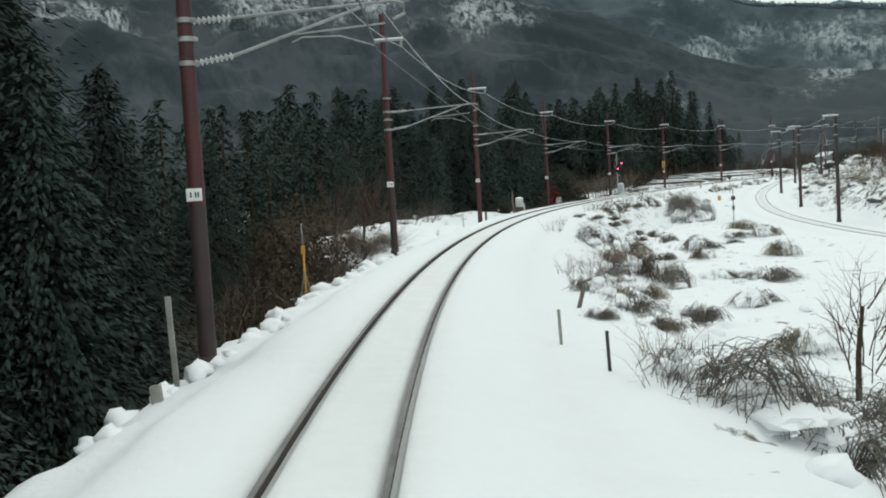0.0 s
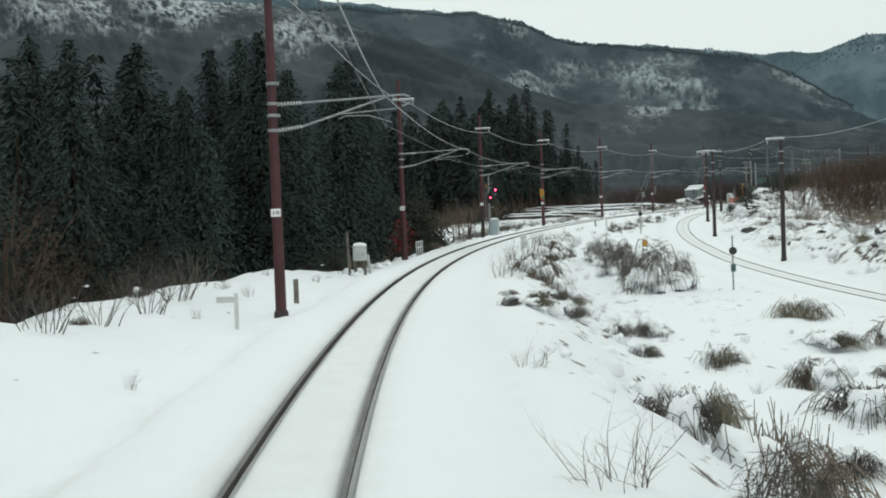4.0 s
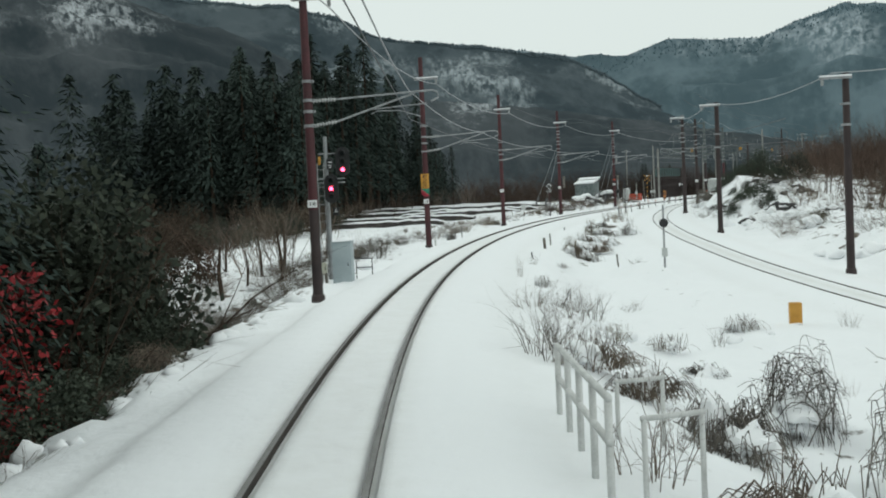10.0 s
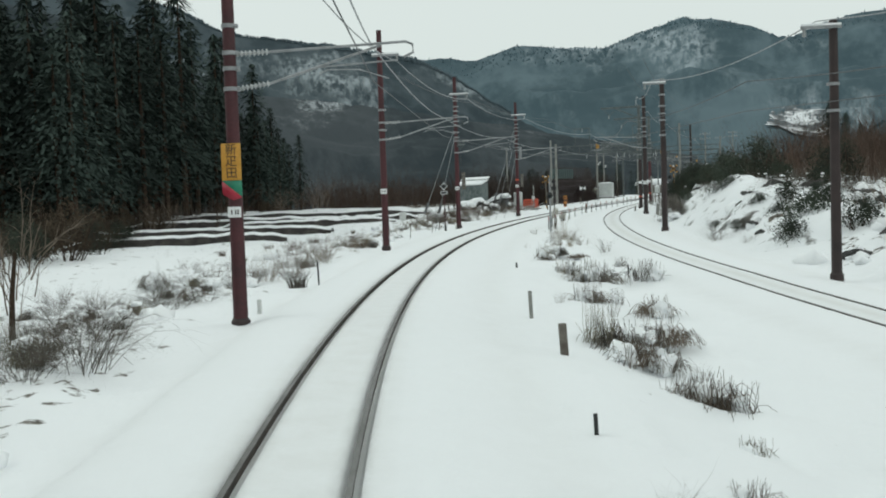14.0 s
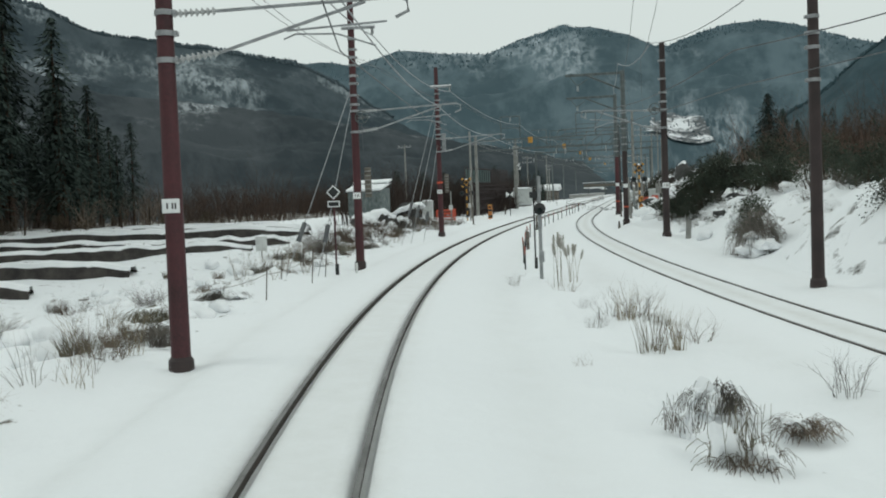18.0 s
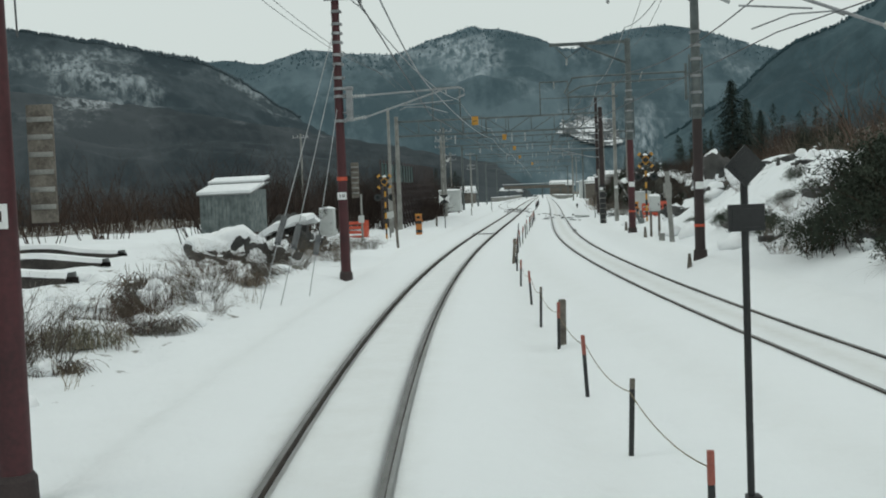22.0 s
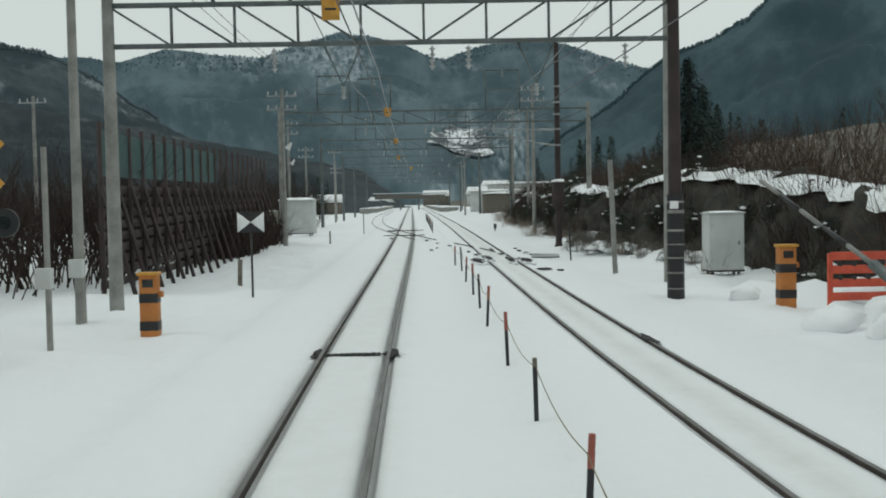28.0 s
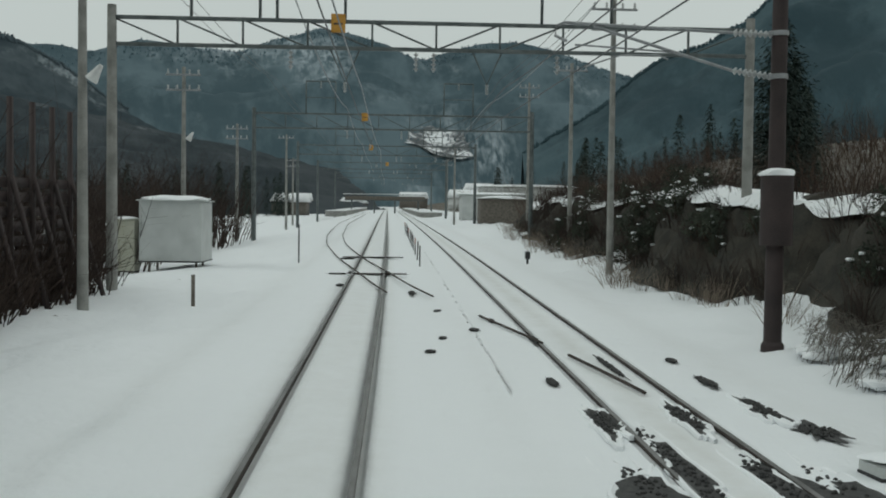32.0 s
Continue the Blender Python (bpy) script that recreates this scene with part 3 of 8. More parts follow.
# ---- building blocks ----
def rod(bm, a, b, r1, r2=None, sides=8, cap=True):
    """A straight round bar from a to b."""
    a, b = Vector(a), Vector(b)
    d = b - a
    m = Matrix.Translation((a + b) / 2) @ d.to_track_quat("Z", "Y").to_matrix().to_4x4()
    bmesh.ops.create_cone(bm, cap_ends=cap, segments=sides, radius1=r1, radius2=r1 if r2 is None else r2, depth=max(d.length, 1e-4), matrix=m)


def box(bm, size, at=(0, 0, 0), turn=None, bevel=0.0):
    made = bmesh.ops.create_cube(bm, size=1, matrix=Matrix.Translation(at) @ (turn or Matrix()) @ Matrix.Diagonal((*size, 1)))
    if bevel:
        edges = {e for v in made["verts"] for e in v.link_edges}
        bmesh.ops.bevel(bm, geom=list(edges), offset=bevel, segments=2, affect="EDGES", profile=0.6)


def bar(bm, a, b, w, h):
    """A straight flat bar from a to b."""
    a, b = Vector(a), Vector(b)
    d = b - a
    turn = d.to_track_quat("Y", "Z").to_matrix().to_4x4()
    box(bm, (w, d.length, h), (a + b) / 2, turn)


def tube(bm, pts, r, sides=6):
    """A bent round bar through pts."""
    pts = [Vector(p) for p in pts]
    rings = []
    for i, p in enumerate(pts):
        d = (pts[min(i + 1, len(pts) - 1)] - pts[max(i - 1, 0)]).normalized()
        u = d.orthogonal().normalized() if abs(d.z) > 0.95 else d.cross(Vector((0, 0, 1))).normalized()
        v = u.cross(d)
        rr = r[i] if isinstance(r, (list, tuple)) else r
        rings.append([bm.verts.new(p + rr * (math.cos(a) * u + math.sin(a) * v)) for a in (2 * math.pi * k / sides for k in range(sides))])
    for one, two in zip(rings, rings[1:]):
        for k in range(sides):
            bm.faces.new((one[k], one[(k + 1) % sides], two[(k + 1) % sides], two[k]))
    bm.faces.new(rings[0][::-1])
    bm.faces.new(rings[-1])


def mound(bm, size, at=(0, 0, 0), seed=0.0, bumps=0.25):
    """A rounded cap of snow, flat below."""
    made = bmesh.ops.create_icosphere(bm, subdivisions=3, radius=1)
    for v in made["verts"]:
        n = 1 + bumps * noise.noise(v.co * 1.7 + Vector((seed, seed * 2, 0)))
        z = max(v.co.z, -0.12)
        r = max(abs(v.co.x), abs(v.co.y)) / max(1e-4, math.hypot(v.co.x, v.co.y))
        v.co = Vector((at[0] + v.co.x * n * size[0] / 2 / (0.55 + 0.45 * r), at[1] + v.co.y * n * size[1] / 2 / (0.55 + 0.45 * r), at[2] + (z + 0.12) * n * size[2]))


def thing(name, m, label, category, group="", kind=""):
    ob = new(name)
    ob.matrix_world = m
    ob.empty_display_size = 0.3
    return tagged(ob, label, category, group, kind)


def part(name, bm, material, parent, label="", smooth=True):
    """Links bm as one mesh object under a thing or a part."""
    me = bpy.data.meshes.new(name)
    bmesh.ops.recalc_face_normals(bm, faces=bm.faces)
    for e in bm.edges:
        e.smooth = not (len(e.link_faces) == 2 and e.calc_face_angle(0) > 0.7)
    bm.to_mesh(me)
    bm.free()
    if smooth:
        me.polygons.foreach_set("use_smooth", [True] * len(me.polygons))
    for one in material if isinstance(material, (list, tuple)) else [material]:
        me.materials.append(one)
    ob = new(name, me)
    ob.parent = parent
    if label:
        ob["label"] = label
    return ob


def writing(text, size, parent, m, material, name="lettering", depth=0.004):
    """Raised lettering with the built-in font, as a mesh under parent."""
    curve = bpy.data.curves.new(name, "FONT")
    curve.body, curve.size, curve.extrude, curve.align_x, curve.align_y = text, size, depth, "CENTER", "CENTER"
    curve.resolution_u = 3
    tmp = bpy.data.objects.new(name, curve)
    me = bpy.data.meshes.new_from_object(tmp)
    bpy.data.objects.remove(tmp)
    me.materials.clear()
    me.materials.append(material)
    ob = new(name, me)
    ob.parent, ob.matrix_local = parent, m
    return ob


# ---- the two tracks ----
def rail_mesh(centre_of, up_of, side, s0, s1):
    s = np.arange(s0, s1, 1.0)
    half = 0.0325
    cross = [(-0.012, -0.16), (-0.012, -0.045), (-half, -0.035), (-half, -0.008), (-half + 0.008, 0.0), (half - 0.008, 0.0), (half, -0.008), (half, -0.035), (0.012, -0.045), (0.012, -0.16)]
    rows = []
    for x, z in cross:
        off = centre_of(s) + side * 0.566 + x
        rows.append(line(s, off, up_of(s) + z + np.where(centre_of(s) == 0, 0.012, -0.012) - side * 0.566 * np.interp(s, -20 + 60 * np.arange(9), CANT) * (centre_of(s) == 0)))
    p = np.stack(rows, 1)
    h, w = p.shape[:2]
    i = np.arange(h * w).reshape(h, w)
    faces = np.stack([i[:-1, :-1], i[:-1, 1:], i[1:, 1:], i[1:, :-1]], -1)
    me = bpy.data.meshes.new("rail")
    me.from_pydata(p.reshape(-1, 3).tolist(), [], faces.reshape(-1, 4).tolist())
    me.materials.append(RAIL_SIDE)
    me.materials.append(RAIL_STEEL)
    top = np.zeros(faces.shape[:2], int)
    top[:, 3:6] = 1
    me.polygons.foreach_set("material_index", top.ravel().tolist())
    return me


def none(s):
    return 0.0 * np.asarray(s, float)


for name, centre_of, up_of, s0, label in (("railway_track", none, none, -18, "single railway track bedded in smooth snow"), ("railway_track", second, second_up, 20, "second railway track half buried in snow")):
    track = thing(name, Matrix(), label, "railway track", kind="structure")
    for side in (-1, 1):
        rail = new("rail", rail_mesh(centre_of, up_of, side, s0, 620))
        rail.parent = track


# ---- poles ----
def insulator(bm, a, b, r=0.07, discs=5):
    a, b = Vector(a), Vector(b)
    rod(bm, a, b, r * 0.35)
    for i in range(discs):
        p = a.lerp(b, (i + 0.5) / discs)
        d = (b - a).normalized() * 0.02
        rod(bm, p - d, p + d, r, r * 0.5, 10)


def pole(s, off, height=10.0, upper=None, lower=None, plate=2.6, bracket=True, bar_at=9.0, side=1, label="", r=0.17, rings=(6.45, 5.85, 5.5, 5.05), group="poles along the line", sink=0.0, reach=4.1, plate_bar=True, split=2.4, crossbar=(-0.35, 0.95)):
    """A trackside pole. side: 1 with its arms to the right, -1 to the left."""
    base = on_ground(s, off)
    upper, lower = upper or POLE_RED, lower or POLE_DARK
    ob = thing("catenary_pole", stand(s, off, base - sink), label, "pole", group)
    up = height - base
    zed = lambda z: z - base
    taper = lambda z: r * (1.0 - 0.028 * z)
    bm = bmesh.new()
    rod(bm, (0, 0, -0.5), (0, 0, zed(split)), taper(0), taper(zed(split)), 16)
    part("lower_shaft", bm, lower, ob)
    bm = bmesh.new()
    rod(bm, (0, 0, zed(split)), (0, 0, up), taper(zed(split)), taper(up), 16)
    part("upper_shaft", bm, upper, ob)
    bm = bmesh.new()
    rod(bm, (0, 0, -0.3), (0, 0, 0.16), r * 1.35, r * 1.25, 14)
    rod(bm, (0, 0, 0.16), (0, 0, 0.22), r * 1.25, r * 1.02, 14)
    part("foot", bm, POLE_DARK, ob)
    for z in rings:
        bm = bmesh.new()
        rod(bm, (0, 0, zed(z) - 0.045), (0, 0, zed(z) + 0.045), taper(zed(z)) * 1.16, None, 16)
        box(bm, (0.09, 0.16, 0.08), (side * taper(zed(z)) * 1.2, 0, zed(z)), bevel=0.01)
        part("clamp_ring", bm, GALVANISED, ob, "pale galvanised clamp ring")
    if plate:
        bm = bmesh.new()
        box(bm, (0.30, 0.012, 0.24), (0, -taper(zed(plate)) - 0.012, zed(plate)), bevel=0.004)
        number = part("number_plate", bm, PLATE, ob, "white enamel number plate")
        if plate_bar:
            for x in (-0.06, 0.03, 0.08):
                bm = bmesh.new()
                box(bm, (0.028, 0.004, 0.10), (x, -taper(zed(plate)) - 0.02, zed(plate)))
                part("dark_bar", bm, POLE_DARK, number)
    if bar_at:
        bm = bmesh.new()
        box(bm, (crossbar[1] - crossbar[0], 0.09, 0.09), (side * (crossbar[0] + crossbar[1]) / 2, -taper(up), zed(bar_at)), bevel=0.008)
        arm = part("crossbar", bm, GALVANISED, ob)
        bm = bmesh.new()
        box(bm, (crossbar[1] - crossbar[0], 0.11, 0.07), (side * (crossbar[0] + crossbar[1]) / 2, -taper(up), zed(bar_at) + 0.075), bevel=0.03)
        part("snow_ridge", bm, SNOW, arm)
        bm = bmesh.new()
        x = side * (crossbar[1] - 0.1)
        insulator(bm, (x, -taper(up), zed(bar_at) - 0.05), (x, -taper(up), zed(bar_at) - 0.28))
        part("insulator", bm, PORCELAIN, ob)
    if bracket:
        x0, x1 = side * taper(5), side * reach
        hi, lo = zed(5.85), zed(5.05)
        bm = bmesh.new()
        tube(bm, [(x0 + side * 0.75, 0, hi), (x1 - side * 0.15, 0, hi + 0.12), (x1, 0, hi + 0.06), (x1 + side * 0.02, 0, hi - 0.12), (x1 - side * 0.2, 0, hi - 0.22)], 0.03, 8)
        rod(bm, (x0 + side * 0.75, 0, lo + 0.1), (x1 - side * 0.7, 0, hi + 0.06), 0.03)
        rod(bm, (x0 + side * 1.9, 0, lo + 0.42), (x1 - side * 0.35, 0, hi - 0.28), 0.018)
        part("cantilever", bm, GALVANISED, ob, "frosted tubular cantilever arm")
        for z0, z1 in ((hi - 0.02, hi), (lo, lo + 0.1)):
            bm = bmesh.new()
            insulator(bm, (x0, 0, z0), (x0 + side * 0.75, 0, z1), 0.075, 8)
            part("insulator", bm, PORCELAIN, ob)
        bm = bmesh.new()
        tube(bm, [(x1 - side * 2.1, 0, lo + 0.28), (x1 - side * 1.9, 0, lo + 0.36), (x1 - side * 1.2, 0, lo + 0.34), (x1 - side * 0.55, 0, lo + 0.12)], 0.016, 6)
        part("steady_arm", bm, GALVANISED, ob)
    return ob


LEFT_POLES = [(6, -3.7, 0), (32.4, -3.72, 1), (57.9, -3.73, 1), (83.3, -3.49, 0), (112.1, -3.74, 0), (137.7, -3.35, 1), (160.7, -3.07, 0), (185.0, -3.09, 0), (206.0, -3.1, 0), (228.5, -3.16, 0)]
for s, off, tone in LEFT_POLES[1:]:
    lower = (POLE_RED, POLE_DARK, POLE_DARK)[tone]
    many = s > 200
    pole(s, off, 10.2, POLE_RED if tone < 2 else POLE_DARK, lower, plate=2.3 if 160 < s < 161 else 2.6, label=("maroon steel pole" if tone == 0 else "maroon pole with a dark lower half" if tone == 1 else "dark brown pole") + " carrying the overhead line" + (", ringed with many clamps" if many else ""),
         rings=(8.6, 8.2, 7.9, 7.6, 7.2, 6.9, 6.45, 6.1, 5.85, 5.05) if many else (6.45, 5.85, 5.5, 5.05), split=2.4 if tone else 1.2)
RIGHT_POLES = [(99.5, 22.3, 6.3), (123.9, 19.73, 6.4), (146.4, 15.66, 6.6), (169.2, 13.2, 7.3), (193.2, 10.5, 8.0), (213.2, 9.35, 8.8)]
for s, off, height in RIGHT_POLES:
    pole(s, off, height, POLE_DARK, POLE_DARK, plate=2.5 if s > 205 else 0, bracket=s > 205, side=-1, bar_at=height - 0.2 if s < 205 else 0, label="dark weathered pole beside the second track" if s < 205 else "dark pole with clamps beside the second track",
         rings=(5.4, 4.6) if s < 190 else (8, 7.2, 6.6, 6.2, 5.85, 5.05), r=0.16, reach=3.6, crossbar=(-0.2, 1.0))


def tension_wheel(s, off, up, label):
    """The grooved wheel of a wire tensioner on a bracket beside its pole."""
    ob = thing("tension_wheel", stand(s, off, up), label, "wheel", "wire tensioners")
    for name, r, t in (("rim", 0.24, 0.022), ("hub", 0.07, 0.03)):
        bm = bmesh.new()
        ring = [(r * math.cos(2 * math.pi * k / 20), -0.12, r * math.sin(2 * math.pi * k / 20)) for k in range(21)]
        tube(bm, ring, t, 6)
        part(name, bm, STEEL_DARK, ob)
    for k in range(5):
        a = 2 * math.pi * k / 5
        bm = bmesh.new()
        rod(bm, (0, -0.12, 0), (0.23 * math.cos(a), -0.12, 0.23 * math.sin(a)), 0.014)
        part("spoke", bm, STEEL_DARK, ob)
    bm = bmesh.new()
    bar(bm, (-0.3, -0.05, 0), (0.3, -0.05, 0), 0.06, 0.06)
    part("bracket", bm, GALVANISED, ob)
    bm = bmesh.new()
    rod(bm, (0.0, -0.12, -0.24), (0.02, -0.12, -1.3), 0.01)
    part("rope", bm, WIRE_DARK, ob)


tension_wheel(206.0, -2.8, 5.6, "dark spoked tensioner wheel on a maroon pole")
tension_wheel(213.2, 8.95, 5.9, "dark spoked tensioner wheel on a dark pole")
spring = thing("spring_tensioner", stand(228.5, -2.8, 5.0), "grey upright spring tensioner held to a maroon pole", "tensioner", "wire tensioners")
for name, z0, z1, w in (("case", 0.15, 1.05, 0.2), ("cap", 1.05, 1.15, 0.26), ("foot", 0.05, 0.15, 0.26)):
    bm = bmesh.new()
    box(bm, (w, w, z1 - z0), (0, -0.05, (z0 + z1) / 2), bevel=0.015)
    part(name, bm, GALVANISED, spring)
for z in (0.3, 0.9):
    bm = bmesh.new()
    bar(bm, (-0.28, -0.03, z), (0.1, -0.03, z), 0.06, 0.06)
    part("bracket", bm, GALVANISED, spring)


# ---- wires ----
def wire(name, points, r, material, label, sag=0.25, steps=8):
    """A run of wire hung from point to point."""
    bm = bmesh.new()
    pts = []
    for a, b in zip(points, points[1:]):
        for k in range(steps):
            t = k / steps
            p = Vector(a).lerp(Vector(b), t)
            p.z -= sag * 4 * t * (1 - t)
            pts.append(p)
    pts.append(Vector(points[-1]))
    tube(bm, pts, r, 5)
    me = bpy.data.meshes.new(name)
    bm.to_mesh(me)
    bm.free()
    me.materials.append(material)
    return tagged(new(name, me), label, "wire")


spots = [(s, off) for s, off, _ in LEFT_POLES] + [(263, -3.0), (298, -3.0), (335, -3.0), (375, -3), (420, -3), (470, -3)]
wire("feeder_wire", [line(s, off + 0.85, 8.7) for s, off in spots], 0.022, WIRE, "frosted feeder wire slung from pole to pole", 0.55)
wire("messenger_wire", [line(s, 0.1 * (-1) ** i, 5.95) for i, (s, off) in enumerate(spots)], 0.016, WIRE, "messenger wire of the overhead line", 0.3)
wire("contact_wire", [line(s, 0.15 * (-1) ** i, 5.1) for i, (s, off) in enumerate(spots)], 0.012, WIRE_DARK, "contact wire above the track", 0.02)

# wires of the second track, feeders on the far side and the pairs that run on to the station
ends = [(226.8, 0), (241.5, 0), (263, 0), (298, 0), (335, 0), (375, 0), (420, 0), (470, 0)]
far_side = [(s, float(second(s))) for s in (146.4, 169.2, 193.2, 213.2)] + [(s, float(second(s))) for s, _ in ends]
wire("messenger_wire", [line(s, o + 0.1 * (-1) ** i, 6.0 + float(second_up(s))) for i, (s, o) in enumerate(far_side)], 0.014, WIRE_DARK, "messenger wire above the second track", 0.3)
wire("contact_wire", [line(s, o + 0.15 * (-1) ** i, 5.1 + float(second_up(s))) for i, (s, o) in enumerate(far_side)], 0.012, WIRE_DARK, "contact wire above the second track", 0.02)
wire("feeder_wire", [line(s, o - 0.5, h) for s, o, h in RIGHT_POLES] + [line(226.8, 7.8, 9.6), line(241.5, 7.4, 9.6), line(263, 7.2, 9.4), line(298, 7.4, 9.2), line(335, 7.4, 9.2), line(420, 7.4, 9.2)], 0.018, WIRE, "frosted feeder wire beside the second track", 0.5)
for up, off in ((10.4, -6.6), (10.9, -7.6)):
    wire("telegraph_wire", [line(s, off, up) for s in (206, 228.5, 263, 298, 335, 375, 420, 470)], 0.013, WIRE_DARK, "thin dark wire running on to the station", 0.5)
for up, off in ((10.9, 8.2), (11.5, 9.4)):
    wire("telegraph_wire", [line(s, off, up) for s in (213.2, 241.5, 263, 298, 335, 375, 420, 470)], 0.013, WIRE_DARK, "thin dark wire beside the second track", 0.5)
for s, off, top, foot_s, foot_off in ((206, -3.2, 6.7, 201.4, -4.92), (206, -3.15, 6.3, 201.8, -3.85), (228.5, -3.26, 7.9, 221.4, -4.2), (228.5, -3.22, 7.0, 222.3, -3.86), (228.5, -3.2, 5.6, 224.3, -3.5)):
    high, low = Vector(line(s, off, top)), Vector(line(foot_s, foot_off, on_ground(foot_s, foot_off) - 0.1))
    guy = tagged(new("guy_wire"), "guy wire with a thick dark guard tube bracing a pole", "wire", "guy wires of the ringed poles")
    guy.matrix_world = Matrix.Translation(low)
    for name, u, w, r, m, sides in (("strand", 0, 1, 0.014, WIRE, 6), ("guard_tube", 0.2, 0.285, 0.085, WIRE_DARK, 14)):
        bm = bmesh.new()
        tube(bm, [(high - low) * u, (high - low) * ((u + w) / 2), (high - low) * w], r, sides)
        me = bpy.data.meshes.new(name)
        bm.to_mesh(me)
        bm.free()
        me.materials.append(m)
        new(name, me).parent = guy


# ---- trees and shrubs ----
def quick_mesh(name, verts, faces, material):
    """A mesh of faces that all have the same number of corners."""
    verts, faces = np.asarray(verts, np.float32), np.asarray(faces, np.int32)
    n, k = faces.shape
    me = bpy.data.meshes.new(name)
    me.vertices.add(len(verts))
    me.vertices.foreach_set("co", verts.ravel())
    me.loops.add(n * k)
    me.loops.foreach_set("vertex_index", faces.ravel())
    me.polygons.add(n)
    me.polygons.foreach_set("loop_start", np.arange(0, n * k, k, dtype=np.int32))
    me.update(calc_edges=True)
    me.materials.append(material)
    return me


def child(name, mesh, parent, label=""):
    ob = new(name, mesh)
    ob.parent = parent
    return tagged(ob, label) if label else ob


def sprays(rnd, h, foot, spread, fine, low=0.0):
    """Needle sprays along drooping boughs; fine sets their number."""
    verts, faces = [], []
    levels = int(h * 2.6 * fine ** 0.5)
    for i in range(levels):
        t = foot + (1 - foot) * (i + rnd.random()) / levels
        z = h * t
        reach = h * spread * (1 - t) ** 0.62 * min(1, 0.6 + 3 * (t - foot)) * rnd.uniform(0.72, 1.15) + 0.15
        for _ in range(int(rnd.randint(7, 11) * fine ** 0.5)):
            a = rnd.uniform(0, 2 * math.pi)
            far = reach * rnd.uniform(0.6, 1.1)
            n = max(3, int(far / 0.46 * fine ** 0.5))
            for q in range(n):
                f = (q + 0.5) / n
                r = far * (0.12 + 0.88 * f)
                c = Vector((math.cos(a) * r + rnd.gauss(0, 0.13), math.sin(a) * r + rnd.gauss(0, 0.13), z + 0.1 * far - 0.5 * far * f * f + rnd.gauss(0, 0.12)))
                size = rnd.uniform(0.28, 0.56) * (1.15 - 0.45 * f) / fine ** 0.45
                out = Vector((math.cos(a), math.sin(a), rnd.uniform(-1.3, 0.1))).normalized()
                across = Vector((-math.sin(a), math.cos(a), rnd.uniform(-0.8, 0.8))).normalized()
                k = len(verts)
                verts += [c - out * size * 0.55, c + across * size * 0.27, c + out * size * 1.05, c - across * size * 0.3 + out * size * 0.1]
                faces.append((k, k + 1, k + 2, k + 3))
    return verts, faces


def conifer(h, seed, lean=0.0, foot=0.02, spread=0.24, fine=1.0, label="dark green cedar with drooping boughs"):
    """A cedar: tapered trunk, some dead stubs, and boughs of many small needle sprays."""
    rnd = random.Random(seed)
    ob = thing("cedar_tree", Matrix(), label, "tree")
    bm = bmesh.new()
    tube(bm, [(0, 0, -0.8), (0.02 * h * lean, 0, h * 0.35), (0.03 * h * lean, 0, h * 0.7), (0.03 * h * lean, 0.02, h * 0.97)], [h * 0.015, h * 0.012, h * 0.007, h * 0.002], 7)
    for _ in range(int(foot * 40)):
        z, a, d = h * rnd.uniform(0.08, max(foot, 0.1)), rnd.uniform(0, 6.28), rnd.uniform(0.5, 1.4)
        tube(bm, [(0, 0, z), (d * math.cos(a), d * math.sin(a), z - 0.15 * d)], [0.035, 0.012], 3)
    part("trunk", bm, BARK, ob)
    child("crown", quick_mesh("crown", *sprays(rnd, h, foot, spread, fine), NEEDLE), ob)
    return ob


def twigs(rnd, count, size, droop, rise, thick, kids=3, sides=3, deep=2, seg=5):
    """Arching stems with side twigs, as verts and faces."""
    verts, faces = [], []

    def stem(p, d, length, r, level):
        n = seg if level == 0 else 3 if deep > 1 else 2
        ring = None
        for i in range(n + 1):
            u = d.orthogonal().normalized()
            v = d.cross(u)
            k = len(verts)
            rr = r * (1 - 0.75 * i / n)
            for a in range(sides):
                w = 2 * math.pi * a / sides
                verts.append(p + rr * (math.cos(w) * u + math.sin(w) * v))
            if ring is not None:
                for a in range(sides):
                    faces.append((ring + a, ring + (a + 1) % sides, k + (a + 1) % sides, k + a))
            ring = k
            if level < deep and i > 0:
                for _ in range(kids if level == 0 else 1):
                    if rnd.random() < 0.75:
                        side = (d + Vector((rnd.gauss(0, 0.6), rnd.gauss(0, 0.6), rnd.gauss(0.1, 0.4)))).normalized()
                        stem(p.copy(), side, length * rnd.uniform(0.25, 0.5), rr * 0.6, level + 1)
            p = p + d * length / n
            d = (d + Vector((rnd.gauss(0, 0.14), rnd.gauss(0, 0.14), -droop * (i + 1) / n + rnd.gauss(0, 0.08)))).normalized()

    for _ in range(count):
        a = rnd.uniform(0, 2 * math.pi)
        q = rnd.random() ** 0.6
        d = Vector((math.cos(a) * rnd.uniform(0.1, 0.9), math.sin(a) * rnd.uniform(0.1, 0.9), rise)).normalized()
        stem(Vector((math.cos(a) * q * size * 0.32, math.sin(a) * q * size * 0.32, -0.1)), d, size * rnd.uniform(0.6, 1.1), thick * rnd.uniform(0.6, 1.2), 0)
    return verts, faces


